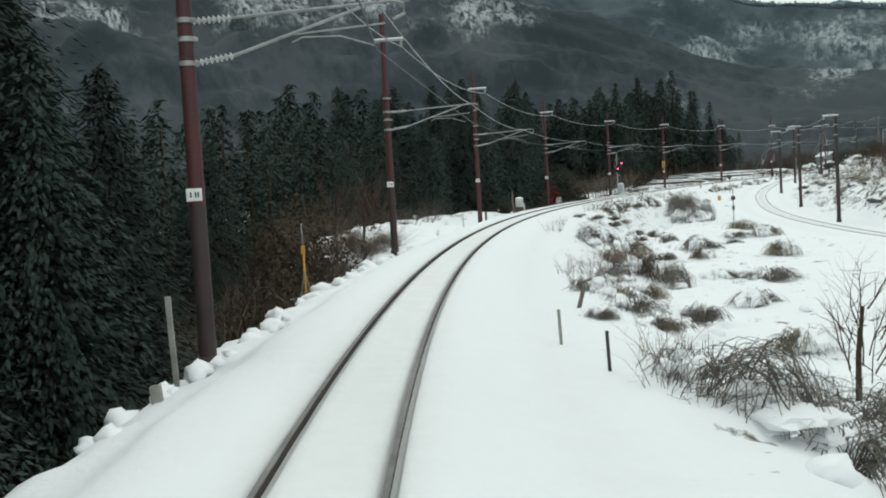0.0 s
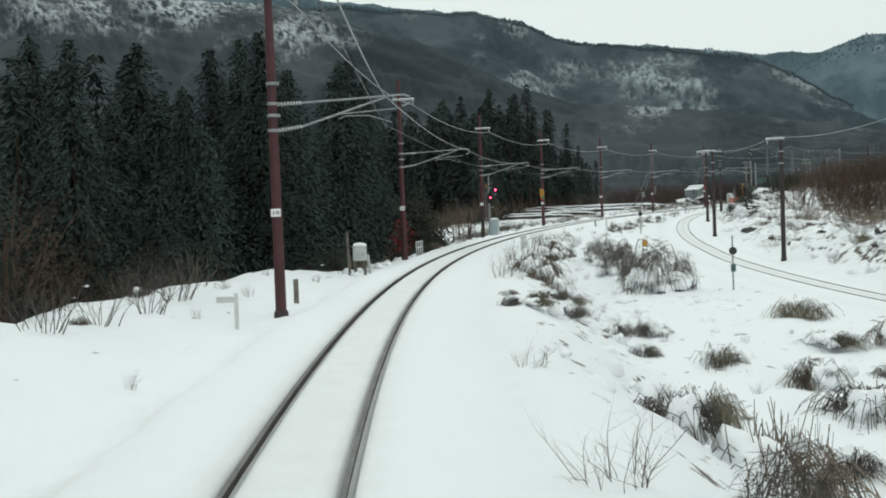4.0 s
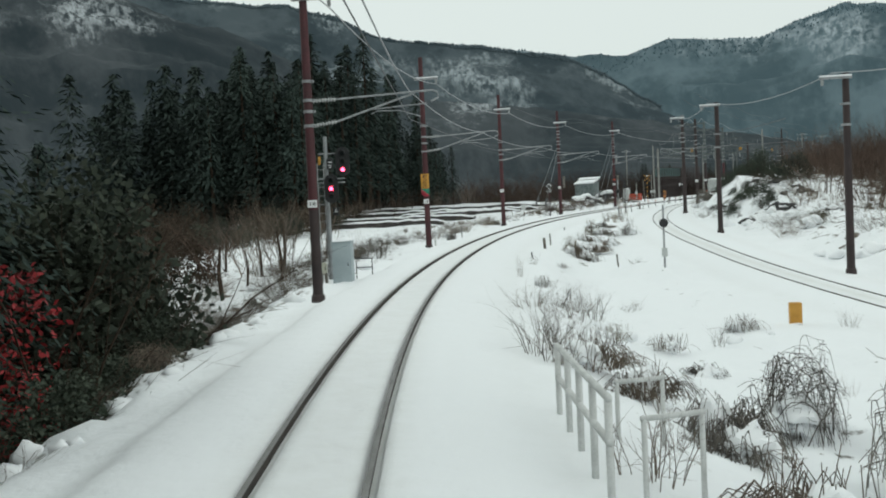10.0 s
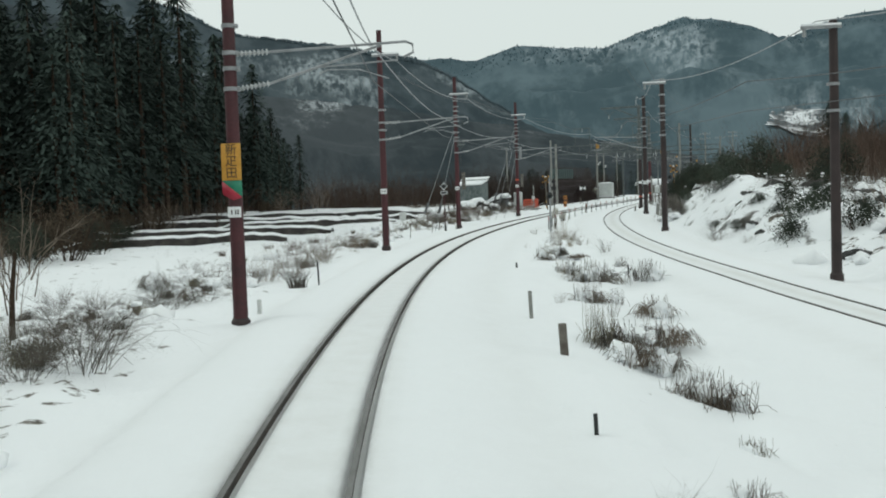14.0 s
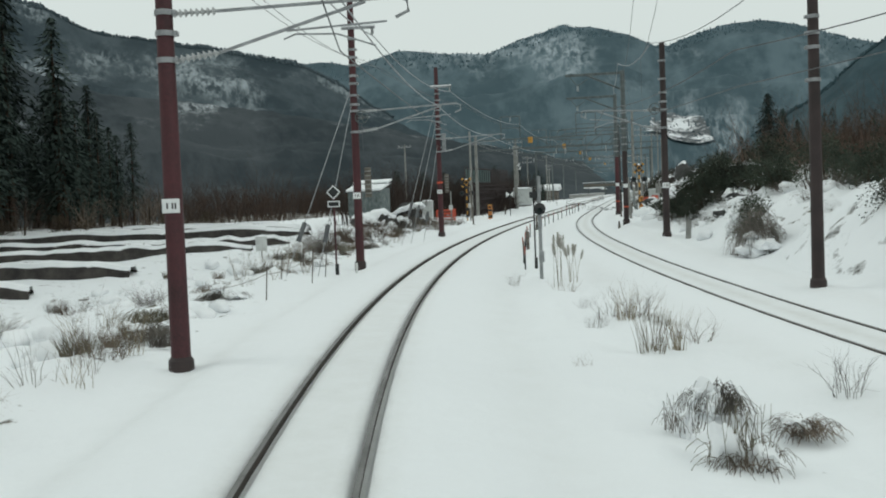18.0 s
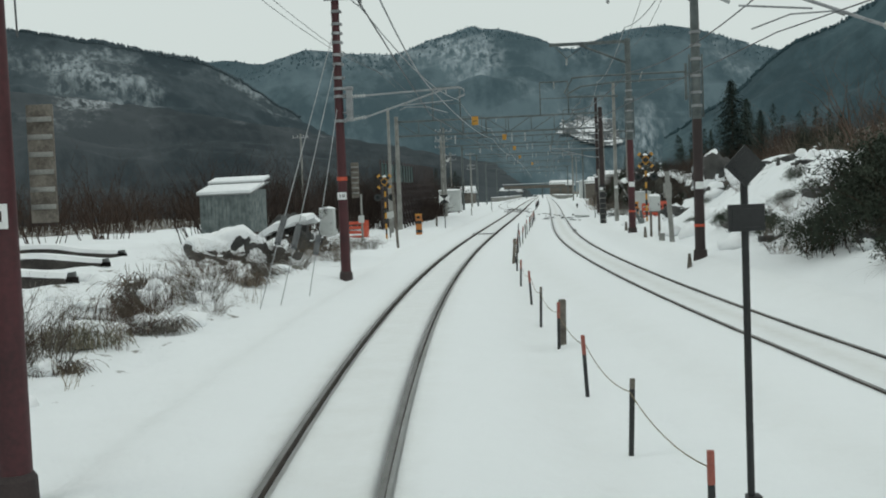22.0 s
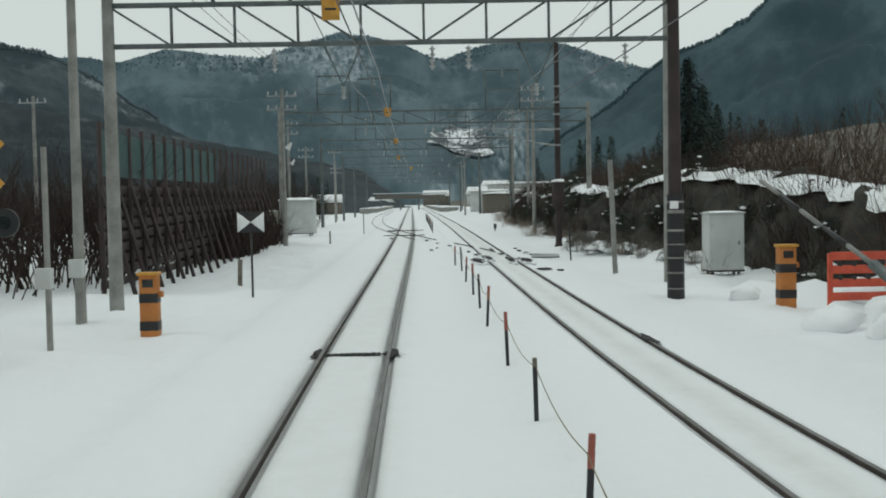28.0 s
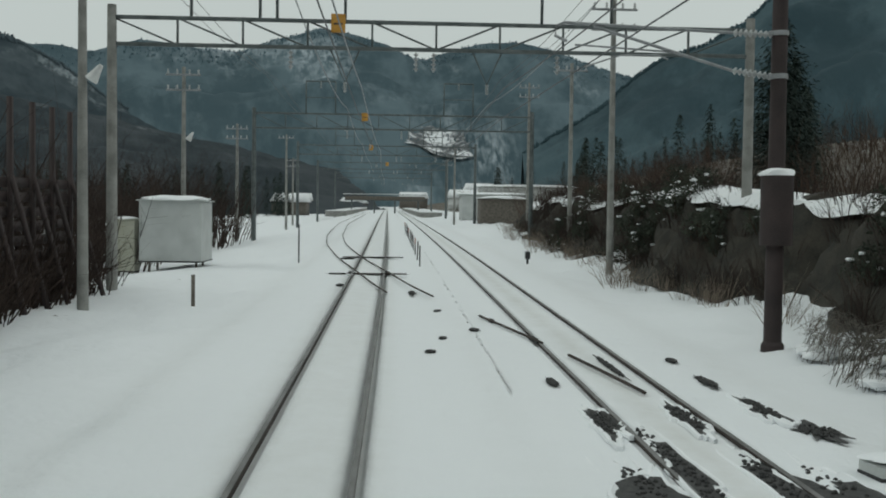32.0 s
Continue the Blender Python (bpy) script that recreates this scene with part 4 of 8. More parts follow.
def clumps(rnd, spots, size):
    """Small flattened lumps of snow at the given spots."""
    bm = bmesh.new()
    for p in spots:
        made = bmesh.ops.create_icosphere(bm, subdivisions=2, radius=size * rnd.uniform(0.5, 1.2))
        o = Vector((rnd.uniform(0, 9), 0, 0))
        k = rnd.uniform(0.35, 0.6)
        for v in made["verts"]:
            d = 1 + 0.6 * noise.noise(v.co * (2.2 / size) + o)
            v.co = Vector((v.co.x * d, v.co.y * d, v.co.z * k * d)) + p
    return bm


def shrub(name, seed, count, size, droop, rise, thick, material, label, kids=3, load=0, deep=2):
    """A leafless shrub; load: how many lumps of snow lie on it."""
    rnd = random.Random(seed)
    ob = thing(name, Matrix(), label, "shrub")
    v, f = twigs(rnd, count, size, droop, rise, thick, kids, deep=deep)
    child("branchwork", quick_mesh("branchwork", v, f, material), ob)["kind"] = "stuff"
    if load:
        high = sorted(v, key=lambda p: -p.z)
        part("snow_load", clumps(rnd, [rnd.choice(high[:len(high) // 3]) for _ in range(load)], size * 0.055), SNOW, ob, "clumps of snow")["kind"] = "stuff"
    return ob


def tuft(seed, size, blades, material, label, thick=0.012, wide=0.28, flop=0.8, open_out=0.7):
    """A tuft of dead grass blades."""
    rnd = random.Random(seed)
    verts, faces = [], []
    for _ in range(blades):
        a, q = rnd.uniform(0, 6.283), rnd.random() ** 0.7
        p = Vector((math.cos(a) * q * size * wide, math.sin(a) * q * size * wide, -0.05))
        b = a + rnd.gauss(0, 0.9)
        d = Vector((math.cos(b) * rnd.uniform(0.05, open_out), math.sin(b) * rnd.uniform(0.05, open_out), 1)).normalized()
        far = size * rnd.uniform(0.5, 1.15)
        ring = None
        for i in range(5):
            w = thick * (1 - i / 4.6)
            u = Vector((-math.sin(b), math.cos(b), 0)) * w
            v = d.cross(u).normalized() * w
            k = len(verts)
            verts += [p + u, p - 0.5 * u + v, p - 0.5 * u - v]
            if ring is not None:
                for c in range(3):
                    faces.append((ring + c, ring + (c + 1) % 3, k + (c + 1) % 3, k + c))
            ring = k
            p = p + d * far / 4
            d = (d + Vector((math.cos(b) * 0.3, math.sin(b) * 0.3, -0.35)) * flop * (i + 1) / 4).normalized()
    ob = thing("grass_tuft", Matrix(), label, "grass")
    child("foliage", quick_mesh("foliage", verts, faces, material), ob)
    return ob


def haycock(seed, w, h, blades, material, label, cap=0.5, thick=0.011, name="drooping_grass"):
    """Dead growth pressed over by snow: blades arch from a crown down to the ground all round, snow lies on top."""
    rnd = random.Random(seed)
    verts, faces = [], []
    ridge = rnd.uniform(0.1, 0.35) * w
    tops = []
    for _ in range(blades):
        x0 = rnd.uniform(-ridge, ridge)
        a = rnd.uniform(0, 6.283)
        reach = w * 0.5 * rnd.uniform(0.25, 1.2)
        hh = h * rnd.uniform(0.6, 1.08) * (1 - 0.35 * abs(x0) / max(ridge, 0.01))
        tw = rnd.gauss(0, 1.0)
        ring = None
        for i in range(6):
            f = i / 5
            b = a + tw * f
            p = Vector((x0 + math.cos(b) * reach * f, math.sin(b) * reach * f * 0.8, hh * (0.55 + 1.5 * f * (0.62 - f) + 0.38 * min(1, 3 * f) * (1 - f)) - 0.06 * f))
            if f < 0.5:
                tops.append(p)
            u = Vector((-math.sin(b), math.cos(b), 0)) * thick * (1.1 - 0.6 * f)
            v = Vector((math.cos(b) * 0.5, math.sin(b) * 0.5, 0.8)) * thick * (1.1 - 0.6 * f)
            k = len(verts)
            verts += [p + u, p - 0.5 * u + v, p - 0.5 * u - v]
            if ring is not None:
                for c in range(3):
                    faces.append((ring + c, ring + (c + 1) % 3, k + (c + 1) % 3, k + c))
            ring = k
    ob = thing(name, Matrix(), label, "grass")
    child("foliage", quick_mesh("foliage", verts, faces, material), ob)
    if cap:
        bm = bmesh.new()
        made = bmesh.ops.create_icosphere(bm, subdivisions=3, radius=1.0)
        for q in made["verts"]:
            d = 1 + 0.5 * noise.fractal(q.co * 1.6 + Vector((seed, 0, 0)), 0.9, 2, 3)
            q.co = Vector((q.co.x * w * 0.34 * d * cap ** 0.5, q.co.y * w * 0.28 * d * cap ** 0.5 - 0.12 * w, h * 0.66 + q.co.z * h * 0.26 * d))
        for f in bm.faces:
            f.smooth = True
        part("snow_cap", bm, SNOW, ob, "cap of snow")
    return ob


def leafy(name, seed, w, h, leaves, size, material, label, load=0, category="shrub", stems=14):
    """A rounded evergreen shrub: stems and many small leaves in uneven clumps."""
    rnd = random.Random(seed)
    ob = thing(name, Matrix(), label, category)
    v, f = twigs(rnd, stems, h * 0.95, 0.15, 1.2, 0.02 * h ** 0.5, 2, deep=1)
    child("branchwork", quick_mesh("branchwork", v, f, BARK), ob)["kind"] = "stuff"
    verts, faces, tops = [], [], []
    heads = []
    for _ in range(26):
        a, e = rnd.uniform(0, 6.283), rnd.random()
        r = (1 - e ** 2.2) ** 0.5 * rnd.uniform(0.35, 0.95)
        heads.append((Vector((math.cos(a) * r * w / 2, math.sin(a) * r * w / 2, h * (0.12 + 0.78 * e))), rnd.uniform(0.14, 0.3) * w))
    for _ in range(leaves):
        c, r = rnd.choice(heads)
        d = Vector((rnd.gauss(0, 1), rnd.gauss(0, 1), rnd.gauss(0.2, 0.8))).normalized()
        p = c + d * r * rnd.uniform(0.45, 1.05)
        if p.z < 0:
            continue
        out = (d + Vector((rnd.gauss(0, 0.7), rnd.gauss(0, 0.7), rnd.gauss(-0.3, 0.6)))).normalized()
        across = out.orthogonal().normalized()
        across = Matrix.Rotation(rnd.uniform(0, 6.28), 3, out) @ across
        s = size * rnd.uniform(0.6, 1.3)
        k = len(verts)
        verts += [p - out * s * 0.5, p + across * s * 0.3, p + out * s * 0.6, p - across * s * 0.3]
        faces.append((k, k + 1, k + 2, k + 3))
    child("foliage", quick_mesh("foliage", verts, faces, material), ob)
    if load:
        spots = [c + Vector((rnd.gauss(0, 0.3) * r, rnd.gauss(0, 0.3) * r, r * 0.85)) for c, r in rnd.choices(heads, k=load)]
        part("snow_load", clumps(rnd, spots, w * 0.065), SNOW, ob, "clumps of snow")["kind"] = "stuff"
    return ob


def bare_tree(seed, h, material, label):
    rnd = random.Random(seed)
    ob = thing("bare_tree", Matrix(), label, "tree")
    bm = bmesh.new()
    tube(bm, [(0, 0, -0.5), (0.03 * h, 0.01 * h, 0.25 * h), (0.02 * h, 0.04 * h, 0.5 * h)], [0.020 * h, 0.016 * h, 0.010 * h], 7)
    part("trunk", bm, BARK, ob)
    verts, faces = [], []
    for i in range(18):
        z = h * rnd.uniform(0.12, 0.52)
        v, f = twigs(rnd, 1, h * rnd.uniform(0.32, 0.6), 0.05, rnd.uniform(0.5, 1.6), 0.006 * h, 2)
        k = len(verts)
        verts += [p + Vector((0.025 * h, 0.03 * h, z)) for p in v]
        faces += [tuple(q + k for q in g) for g in f]
    child("crown", quick_mesh("crown", verts, faces, material), ob)
    return ob


def strand(verts, faces, pts, r0, r1):
    """A thin three-sided stem through pts."""
    ring = None
    for i, p in enumerate(pts):
        d = (pts[min(i + 1, len(pts) - 1)] - pts[max(i - 1, 0)]).normalized()
        u = d.orthogonal().normalized()
        v = d.cross(u)
        r = r0 + (r1 - r0) * i / (len(pts) - 1)
        k = len(verts)
        verts += [p + u * r, p - 0.5 * u * r + 0.87 * v * r, p - 0.5 * u * r - 0.87 * v * r]
        if ring is not None:
            for c in range(3):
                faces.append((ring + c, ring + (c + 1) % 3, k + (c + 1) % 3, k + c))
        ring = k


def vine_dome(seed, arcs, material, label):
    """A dome of old vines, 2 m wide and 1.4 m high: long stems arch over one another to the ground, thin shoots hang in between."""
    rnd = random.Random(seed)
    verts, faces = [], []
    for q in range(arcs):
        a = rnd.uniform(0, 6.283)
        b = a + rnd.choice((-1, 1)) * rnd.uniform(0.9, 2.9)
        r0, r1 = rnd.uniform(0.5, 1.0), rnd.uniform(0.6, 1.12)
        start, end = Vector((math.cos(a) * r0, math.sin(a) * r0, -0.05)), Vector((math.cos(b) * r1, math.sin(b) * r1, -0.06))
        mid = (start + end).length / 2
        top = 1.75 * max(0.1, 1 - mid * mid) ** 0.5 * rnd.uniform(0.55, 1.0)
        if rnd.random() < 0.3:
            end.z = top * rnd.uniform(0.2, 0.7)
        lean = rnd.uniform(0.3, 0.65)
        sway = Vector((rnd.gauss(0, 0.12), rnd.gauss(0, 0.12), 0))
        pts = []
        for i in range(10):
            f = i / 9
            p = start.lerp(end, f) + sway * math.sin(math.pi * f) + Vector((rnd.gauss(0, 0.03), rnd.gauss(0, 0.03), rnd.gauss(0, 0.02)))
            p.z += max(0, top - end.z) * (1 - abs((f - lean) / (lean if f < lean else 1 - lean)) ** 2.2)
            pts.append(p)
        thick = rnd.choice((0.005, 0.006, 0.008, 0.011, 0.016))
        strand(verts, faces, pts, thick, thick * 0.5)
        for _ in range(3):
            p = pts[rnd.randint(2, 8)]
            far, c, drop = rnd.uniform(0.15, 0.5), rnd.uniform(0, 6.283), rnd.uniform(-0.5, 0.9)
            strand(verts, faces, [p, p + Vector((math.cos(c) * far * 0.5, math.sin(c) * far * 0.5, -far * 0.3 * drop)), p + Vector((math.cos(c) * far * 0.9, math.sin(c) * far * 0.9, -far * drop))], 0.005, 0.003)
    ob = thing("vine_dome", Matrix(), label, "shrub")
    child("branchwork", quick_mesh("branchwork", verts, faces, material), ob)["kind"] = "stuff"
    bm = bmesh.new()
    for _ in range(12):
        a, r = rnd.uniform(0, 6.283), rnd.random() ** 0.5 * 0.72
        made = bmesh.ops.create_icosphere(bm, subdivisions=2, radius=1.0)
        size, o, high = rnd.uniform(0.18, 0.4), Vector((rnd.uniform(0, 50), 0, 0)), rnd.uniform(0.0, 0.75) * (1 - r * r)
        for w in made["verts"]:
            d = 1 + 0.6 * noise.noise(w.co * 1.7 + o)
            w.co = Vector((w.co.x * size * d + math.cos(a) * r, w.co.y * size * d + math.sin(a) * r, max(w.co.z, -0.5) * size * 0.6 * d + high))
    part("snow_load", bm, SNOW, ob, "lumps of snow lying inside the vines")["kind"] = "stuff"
    return ob


def thatch(seed, blades, material, label, cap=1.0, stiff=0.0):
    """Dead grass and brush 1 m wide and 0.6 m high, pressed down by snow that still lies on its uphill side; stiff: share of upright stems."""
    rnd = random.Random(seed)
    verts, faces = [], []
    for _ in range(blades):
        a, q = rnd.uniform(0, 6.283), rnd.random() ** 0.6 * 0.42
        p = Vector((math.cos(a) * q, math.sin(a) * q, -0.04))
        if rnd.random() < stiff:
            up = rnd.uniform(0.3, 0.85)
            tip = p + Vector((rnd.gauss(0, 0.1), rnd.gauss(0, 0.1), up))
            strand(verts, faces, [p, p.lerp(tip, 0.5) + Vector((rnd.gauss(0, 0.03), rnd.gauss(0, 0.03), 0)), tip], 0.007, 0.004)
            continue
        b = a + rnd.gauss(0.0, 0.9) if rnd.random() < 0.6 else rnd.gauss(-0.5, 0.7)
        far, top = rnd.uniform(0.2, 0.55), rnd.uniform(0.2, 0.62) * (1.15 - q)
        out = Vector((math.cos(b), math.sin(b), 0))
        strand(verts, faces, [p, p + out * far * 0.25 + Vector((0, 0, top * 0.8)), p + out * far * 0.6 + Vector((0, 0, top)), p + out * far * 0.95 + Vector((0, 0, top * 0.55)), p + out * far * 1.1 + Vector((0, 0, top * 0.1))], 0.008, 0.005)
    ob = thing("dead_grass_clump", Matrix(), label, "grass")
    child("foliage", quick_mesh("foliage", verts, faces, material), ob)["kind"] = "stuff"
    if cap:
        bm = bmesh.new()
        made = bmesh.ops.create_icosphere(bm, subdivisions=3, radius=1.0)
        for w in made["verts"]:
            d = 1 + 0.55 * noise.fractal(w.co * 1.5 + Vector((seed, 0, 0)), 0.9, 2, 4)
            w.co = Vector((w.co.x * 0.34 * d * cap - 0.16, w.co.y * 0.4 * d * cap + 0.12, 0.16 + w.co.z * 0.34 * d))
        part("snow_hump", bm, SNOW, ob, "hump of snow")
    return ob


def plant(kind, s, off, size=1.0, turn=None, sink=0.0, up=None):
    rnd = random.Random(int(s * 131 + off * 17))
    base = on_ground(s, off) if up is None else up
    return copy_thing(kind, stand(s, off, base - sink, rnd.uniform(0, 360) if turn is None else turn) @ Matrix.Diagonal((size * rnd.uniform(0.88, 1.12), size * rnd.uniform(0.88, 1.12), size * rnd.uniform(0.92, 1.08), 1)))


def copse(kinds, s0, s1, o0, o1, count, seed, sizes=(0.8, 1.2), group="", gap=0.0, sink=0.0):
    """Plants scattered over a stretch, gap metres apart at least."""
    rnd = random.Random(seed)
    taken = []
    for _ in range(count * 6):
        if len(taken) == count:
            break
        s, o = rnd.uniform(s0, s1), rnd.uniform(o0, o1)
        if any((s - a) ** 2 + (o - b) ** 2 < gap * gap for a, b in taken):
            continue
        taken.append((s, o))
        ob = plant(rnd.choice(kinds), s, o, rnd.uniform(*sizes), rnd.uniform(0, 360), sink)
        if group:
            ob["group"] = group


def thicket(name, label, models, spots, material, seed, sizes=(0.8, 1.25), category="thicket"):
    """Undergrowth past counting as one mesh: models stamped at (s, off) spots."""
    rnd = random.Random(seed)
    vs, fs, k = [], [], 0
    for s, off, *up in spots:
        v, f = rnd.choice(models)
        a, z = rnd.uniform(0, 6.283), rnd.uniform(*sizes)
        m = np.array([[math.cos(a), -math.sin(a), 0], [math.sin(a), math.cos(a), 0], [0, 0, 1]]) * z
        vs.append(v @ m.T + np.array(line(s, off, up[0] if up else on_ground(s, off))))
        fs.append(f + k)
        k += len(v)
    ob = new(name, quick_mesh(name, np.concatenate(vs), np.concatenate(fs), material))
    return tagged(ob, label, category, kind="stuff")


def field(seed, count, s0, s1, near, far):
    """Spots strewn over a stretch between two offsets, either of which may be a function of s."""
    rnd = random.Random(seed)
    out = []
    for _ in range(count):
        s = rnd.uniform(s0, s1)
        a = near(s) if callable(near) else near
        b = far(s) if callable(far) else far
        out.append((s, float(a + (b - a) * rnd.random())))
    return out


def model(seed, count, size, droop, rise, thick, kids, deep=1):
    v, f = twigs(random.Random(seed), count, size, droop, rise, thick, kids, deep=deep, seg=4)
    return np.array([tuple(p) for p in v]), np.array(f)


CEDARS = [conifer(h, i + 1, lean, foot, spread, 4.2) for i, (h, lean, foot, spread) in enumerate([(16, 0.3, 0.02, 0.33), (19, -0.2, 0.03, 0.29), (13, 0.5, 0.01, 0.36), (17, 0.1, 0.02, 0.31)])]
FAR_CEDARS = [conifer(h, i + 11, lean, foot, spread, 0.6) for i, (h, lean, foot, spread) in enumerate([(16, 0.3, 0.02, 0.32), (18, -0.2, 0.04, 0.28), (14, 0.4, 0.01, 0.36)])]
TALL_CEDARS = [conifer(h, i + 21, lean, foot, spread, 0.8, "tall cedar with a bare lower trunk") for i, (h, lean, foot, spread) in enumerate([(19, 0.2, 0.2, 0.27), (21, -0.1, 0.24, 0.25), (17, 0.1, 0.16, 0.28)])]
BARES = [bare_tree(40 + i, h, m, "leafless tree with a haze of fine twigs") for i, (h, m) in enumerate([(7, TWIG), (9, TWIG_RED), (6, TWIG_RED), (8, TWIG)])]
BROWN_TREES = [leafy("brown_tree", 60 + i, w, h, 1500, 0.16, LEAF_BROWN, "small tree with withered brown leaves still on", category="tree", stems=22) for i, (w, h) in enumerate([(3.4, 4.2), (2.6, 3.2)])]
BRAMBLES = [shrub("bramble", 70 + i, 46, 1.5, 0.65, 0.75, 0.0075, TWIG_DARK, "arching tangle of leafless bramble with snow caught in it", 2, load, 1) for i, load in enumerate((1, 1, 0))]
SCRUBS = [shrub("bare_shrub", 80 + i, 34, 1.2, 0.2, 0.9, 0.0075, m, "leafless twiggy shrub standing in snow", 3, 1, 1) for i, m in enumerate((TWIG, TWIG_RED, TWIG_DARK))]
WEEDS = [shrub("dead_weed", 90 + i, 9, 1.0, 0.12, 2.2, 0.008, m, "thin dead weed stalks sticking out of the snow", 1, 0, 1) for i, m in enumerate((TWIG, TWIG_PALE))]
DOMES = [haycock(160 + i, w, h, n, m, "dome of leafless bramble hanging down to the snow", cap, 0.0065, "bramble_dome") for i, (w, h, n, m, cap) in enumerate(((2.6, 1.4, 230, TWIG_DARK, 0), (2.2, 1.2, 210, TWIG, 0), (3.0, 1.3, 240, TWIG, 0)))]
TUFTS = [tuft(100 + i, 0.62, n, m, "spiky tussock of dead grass in the snow", 0.009, 0.5, 0.5, 0.5) for i, (n, m) in enumerate(((150, TWIG_DARK), (110, TWIG), (130, GRASS_DULL)))]
REEDS = [tuft(110 + i, 1.6, 46, TWIG_PALE, "tall dry reed grass", 0.009, 0.2, 0.3, 0.3) for i in range(2)]
EVERGREENS = [leafy("evergreen_shrub", 120 + i, w, h, n, 0.10, LEAF_GREEN, "dark evergreen shrub standing in snow", load) for i, (w, h, n, load) in enumerate(((2.6, 1.9, 2600, 0), (2.0, 1.4, 1900, 0), (3.4, 2.6, 3600, 0)))]
BIG_GREENS = [leafy("evergreen_bush", 130, 4.6, 4.4, 5200, 0.16, LEAF_GREEN, "big rounded dark evergreen bush")]
LOW_GREENS = [leafy("evergreen_shrub", 150 + i, 2.0, 1.0, 2200, 0.085, LEAF_GREEN, "low dark evergreen shrub on the snowy bank") for i in range(3)]
MAPLES = [leafy("red_maple", 140 + i, 2.6, 4.6, 1500, 0.12, LEAF_RED, "young maple still in dull red leaf", 0, "tree", 20) for i in range(2)]

# cedar wood below the embankment
copse(CEDARS, 16, 30, -15.5, -9.8, 9, 1, (0.85, 1.1), "cedars below the embankment", 2.6, 0.5)
copse(CEDARS, 30, 47, -18, -10.3, 16, 12, (0.85, 1.1), "cedars below the embankment", 2.6, 0.5)
copse(CEDARS, 36, 47, -30, -14, 22, 2, (0.9, 1.15), "cedars below the embankment", 2.2)
copse(CEDARS, 47, 63, -30, -13, 26, 4, (0.45, 0.65), "cedars below the embankment", 2.2)
copse(FAR_CEDARS, 62, 98, -30, -14.5, 36, 13, (0.5, 0.74), "cedars behind the track shoulder", 2.6)
copse(CEDARS, 84, 104, -20, -12.0, 12, 3, (0.5, 0.75), "cedars behind the track shoulder", 2.6)
copse(CEDARS, 101, 127, -22, -8.6, 34, 17, (0.72, 1.05), "cedars behind the track shoulder", 2.0)
copse(FAR_CEDARS, 124, 140, -30, -13, 14, 20, (0.5, 0.8), "cedars behind the track shoulder", 2.6)
GROVE = []
for src in FAR_CEDARS:
    me = [o for o in src.children_recursive if o.name.startswith("crown")][0].data
    v = np.zeros(len(me.vertices) * 3, np.float32)
    me.vertices.foreach_get("co", v)
    f = np.zeros(len(me.loops), np.int32)
    me.loops.foreach_get("vertex_index", f)
    GROVE.append((v.reshape(-1, 3), f.reshape(-1, 4)))
thicket("cedar_grove", "dense dark cedars deeper in the wood", GROVE, field(21, 26, 20, 44, -48, -26) + field(22, 46, 98, 140, -46, -23), NEEDLE, 21, (0.75, 1.0), "woods")
thicket("cedar_grove", "distant dark cedars round the village", GROVE, field(23, 50, 430, 560, -70, -24) + field(24, 50, 430, 600, 30, 90), NEEDLE, 22, (0.45, 0.75), "woods")
# plantation across the field, and the stand behind it
rnd = random.Random(31)
def stand_height(s):
    return float(table(s, (199, 0.8), (208, 0.98), (226, 1.02), (238, 0.85), (251, 0.5)))


for k in range(120):
    s = rnd.uniform(199, 254)
    off = -26.5 - (s - 195) * 0.17 - (0.3 + 15 * rnd.random())
    plant(rnd.choice(TALL_CEDARS), s, off, rnd.uniform(0.82, 1.06) * stand_height(s), sink=0.3)["group"] = "cedars of the plantation"
for lo, hi in ((199, 213), (213, 233), (233, 250)):
    z = stand_height((lo + hi) / 2)
    thicket("cedar_grove", "dense dark cedars deep in the plantation", GROVE, field(lo, 36, lo, hi, lambda s: -38 - 0.17 * (s - 195), lambda s: -60 - 0.17 * (s - 195)), NEEDLE, lo, (0.95 * z, 1.18 * z), "woods")
for s, off, z in ((341, 30, 1.12), (345.5, 33, 0.8), (350, 36, 0.6)):
    plant(CEDARS[2], s, off, z)["group"] = "cedars on the slope"
# single trees and bushes at the shoulder
for s, off, z in ((125.6, -7.6, 1.3), (123.9, -6.9, 1.0)):
    plant(MAPLES[int(s) % 2], s, off, z, sink=0.3)
for s, off, z in ((130.2, -7.7, 1.5), (129.0, -8.4, 1.45), (131.6, -8.0, 1.3), (128.5, -9.8, 1.3), (124, -9.5, 1.1)):
    plant(BIG_GREENS[0], s, off, z, sink=0.4)
for s, off, z in ((51.5, -8.4, 1.1), (57.5, -8.6, 0.9), (62, -11, 1.0), (68, -12, 0.8), (74, -12.5, 1.0), (80, -12.5, 0.9), (112, -8, 0.8), (148, -14, 1.0), (151, -15.5, 1.1), (153.5, -13.5, 0.9), (156, -17, 1.0), (141, -10.5, 0.9)):
    plant(BROWN_TREES[int(s) % 2], s, off, z, sink=0.2)["group"] = "brown trees at the wood's edge"
for s, off, z in ((135, -10.8, 0.58), (129, -11, 0.66), (131.5, -11.5, 0.7)):
    plant(CEDARS[2], s, off, z)["group"] = "cedars behind the track shoulder"
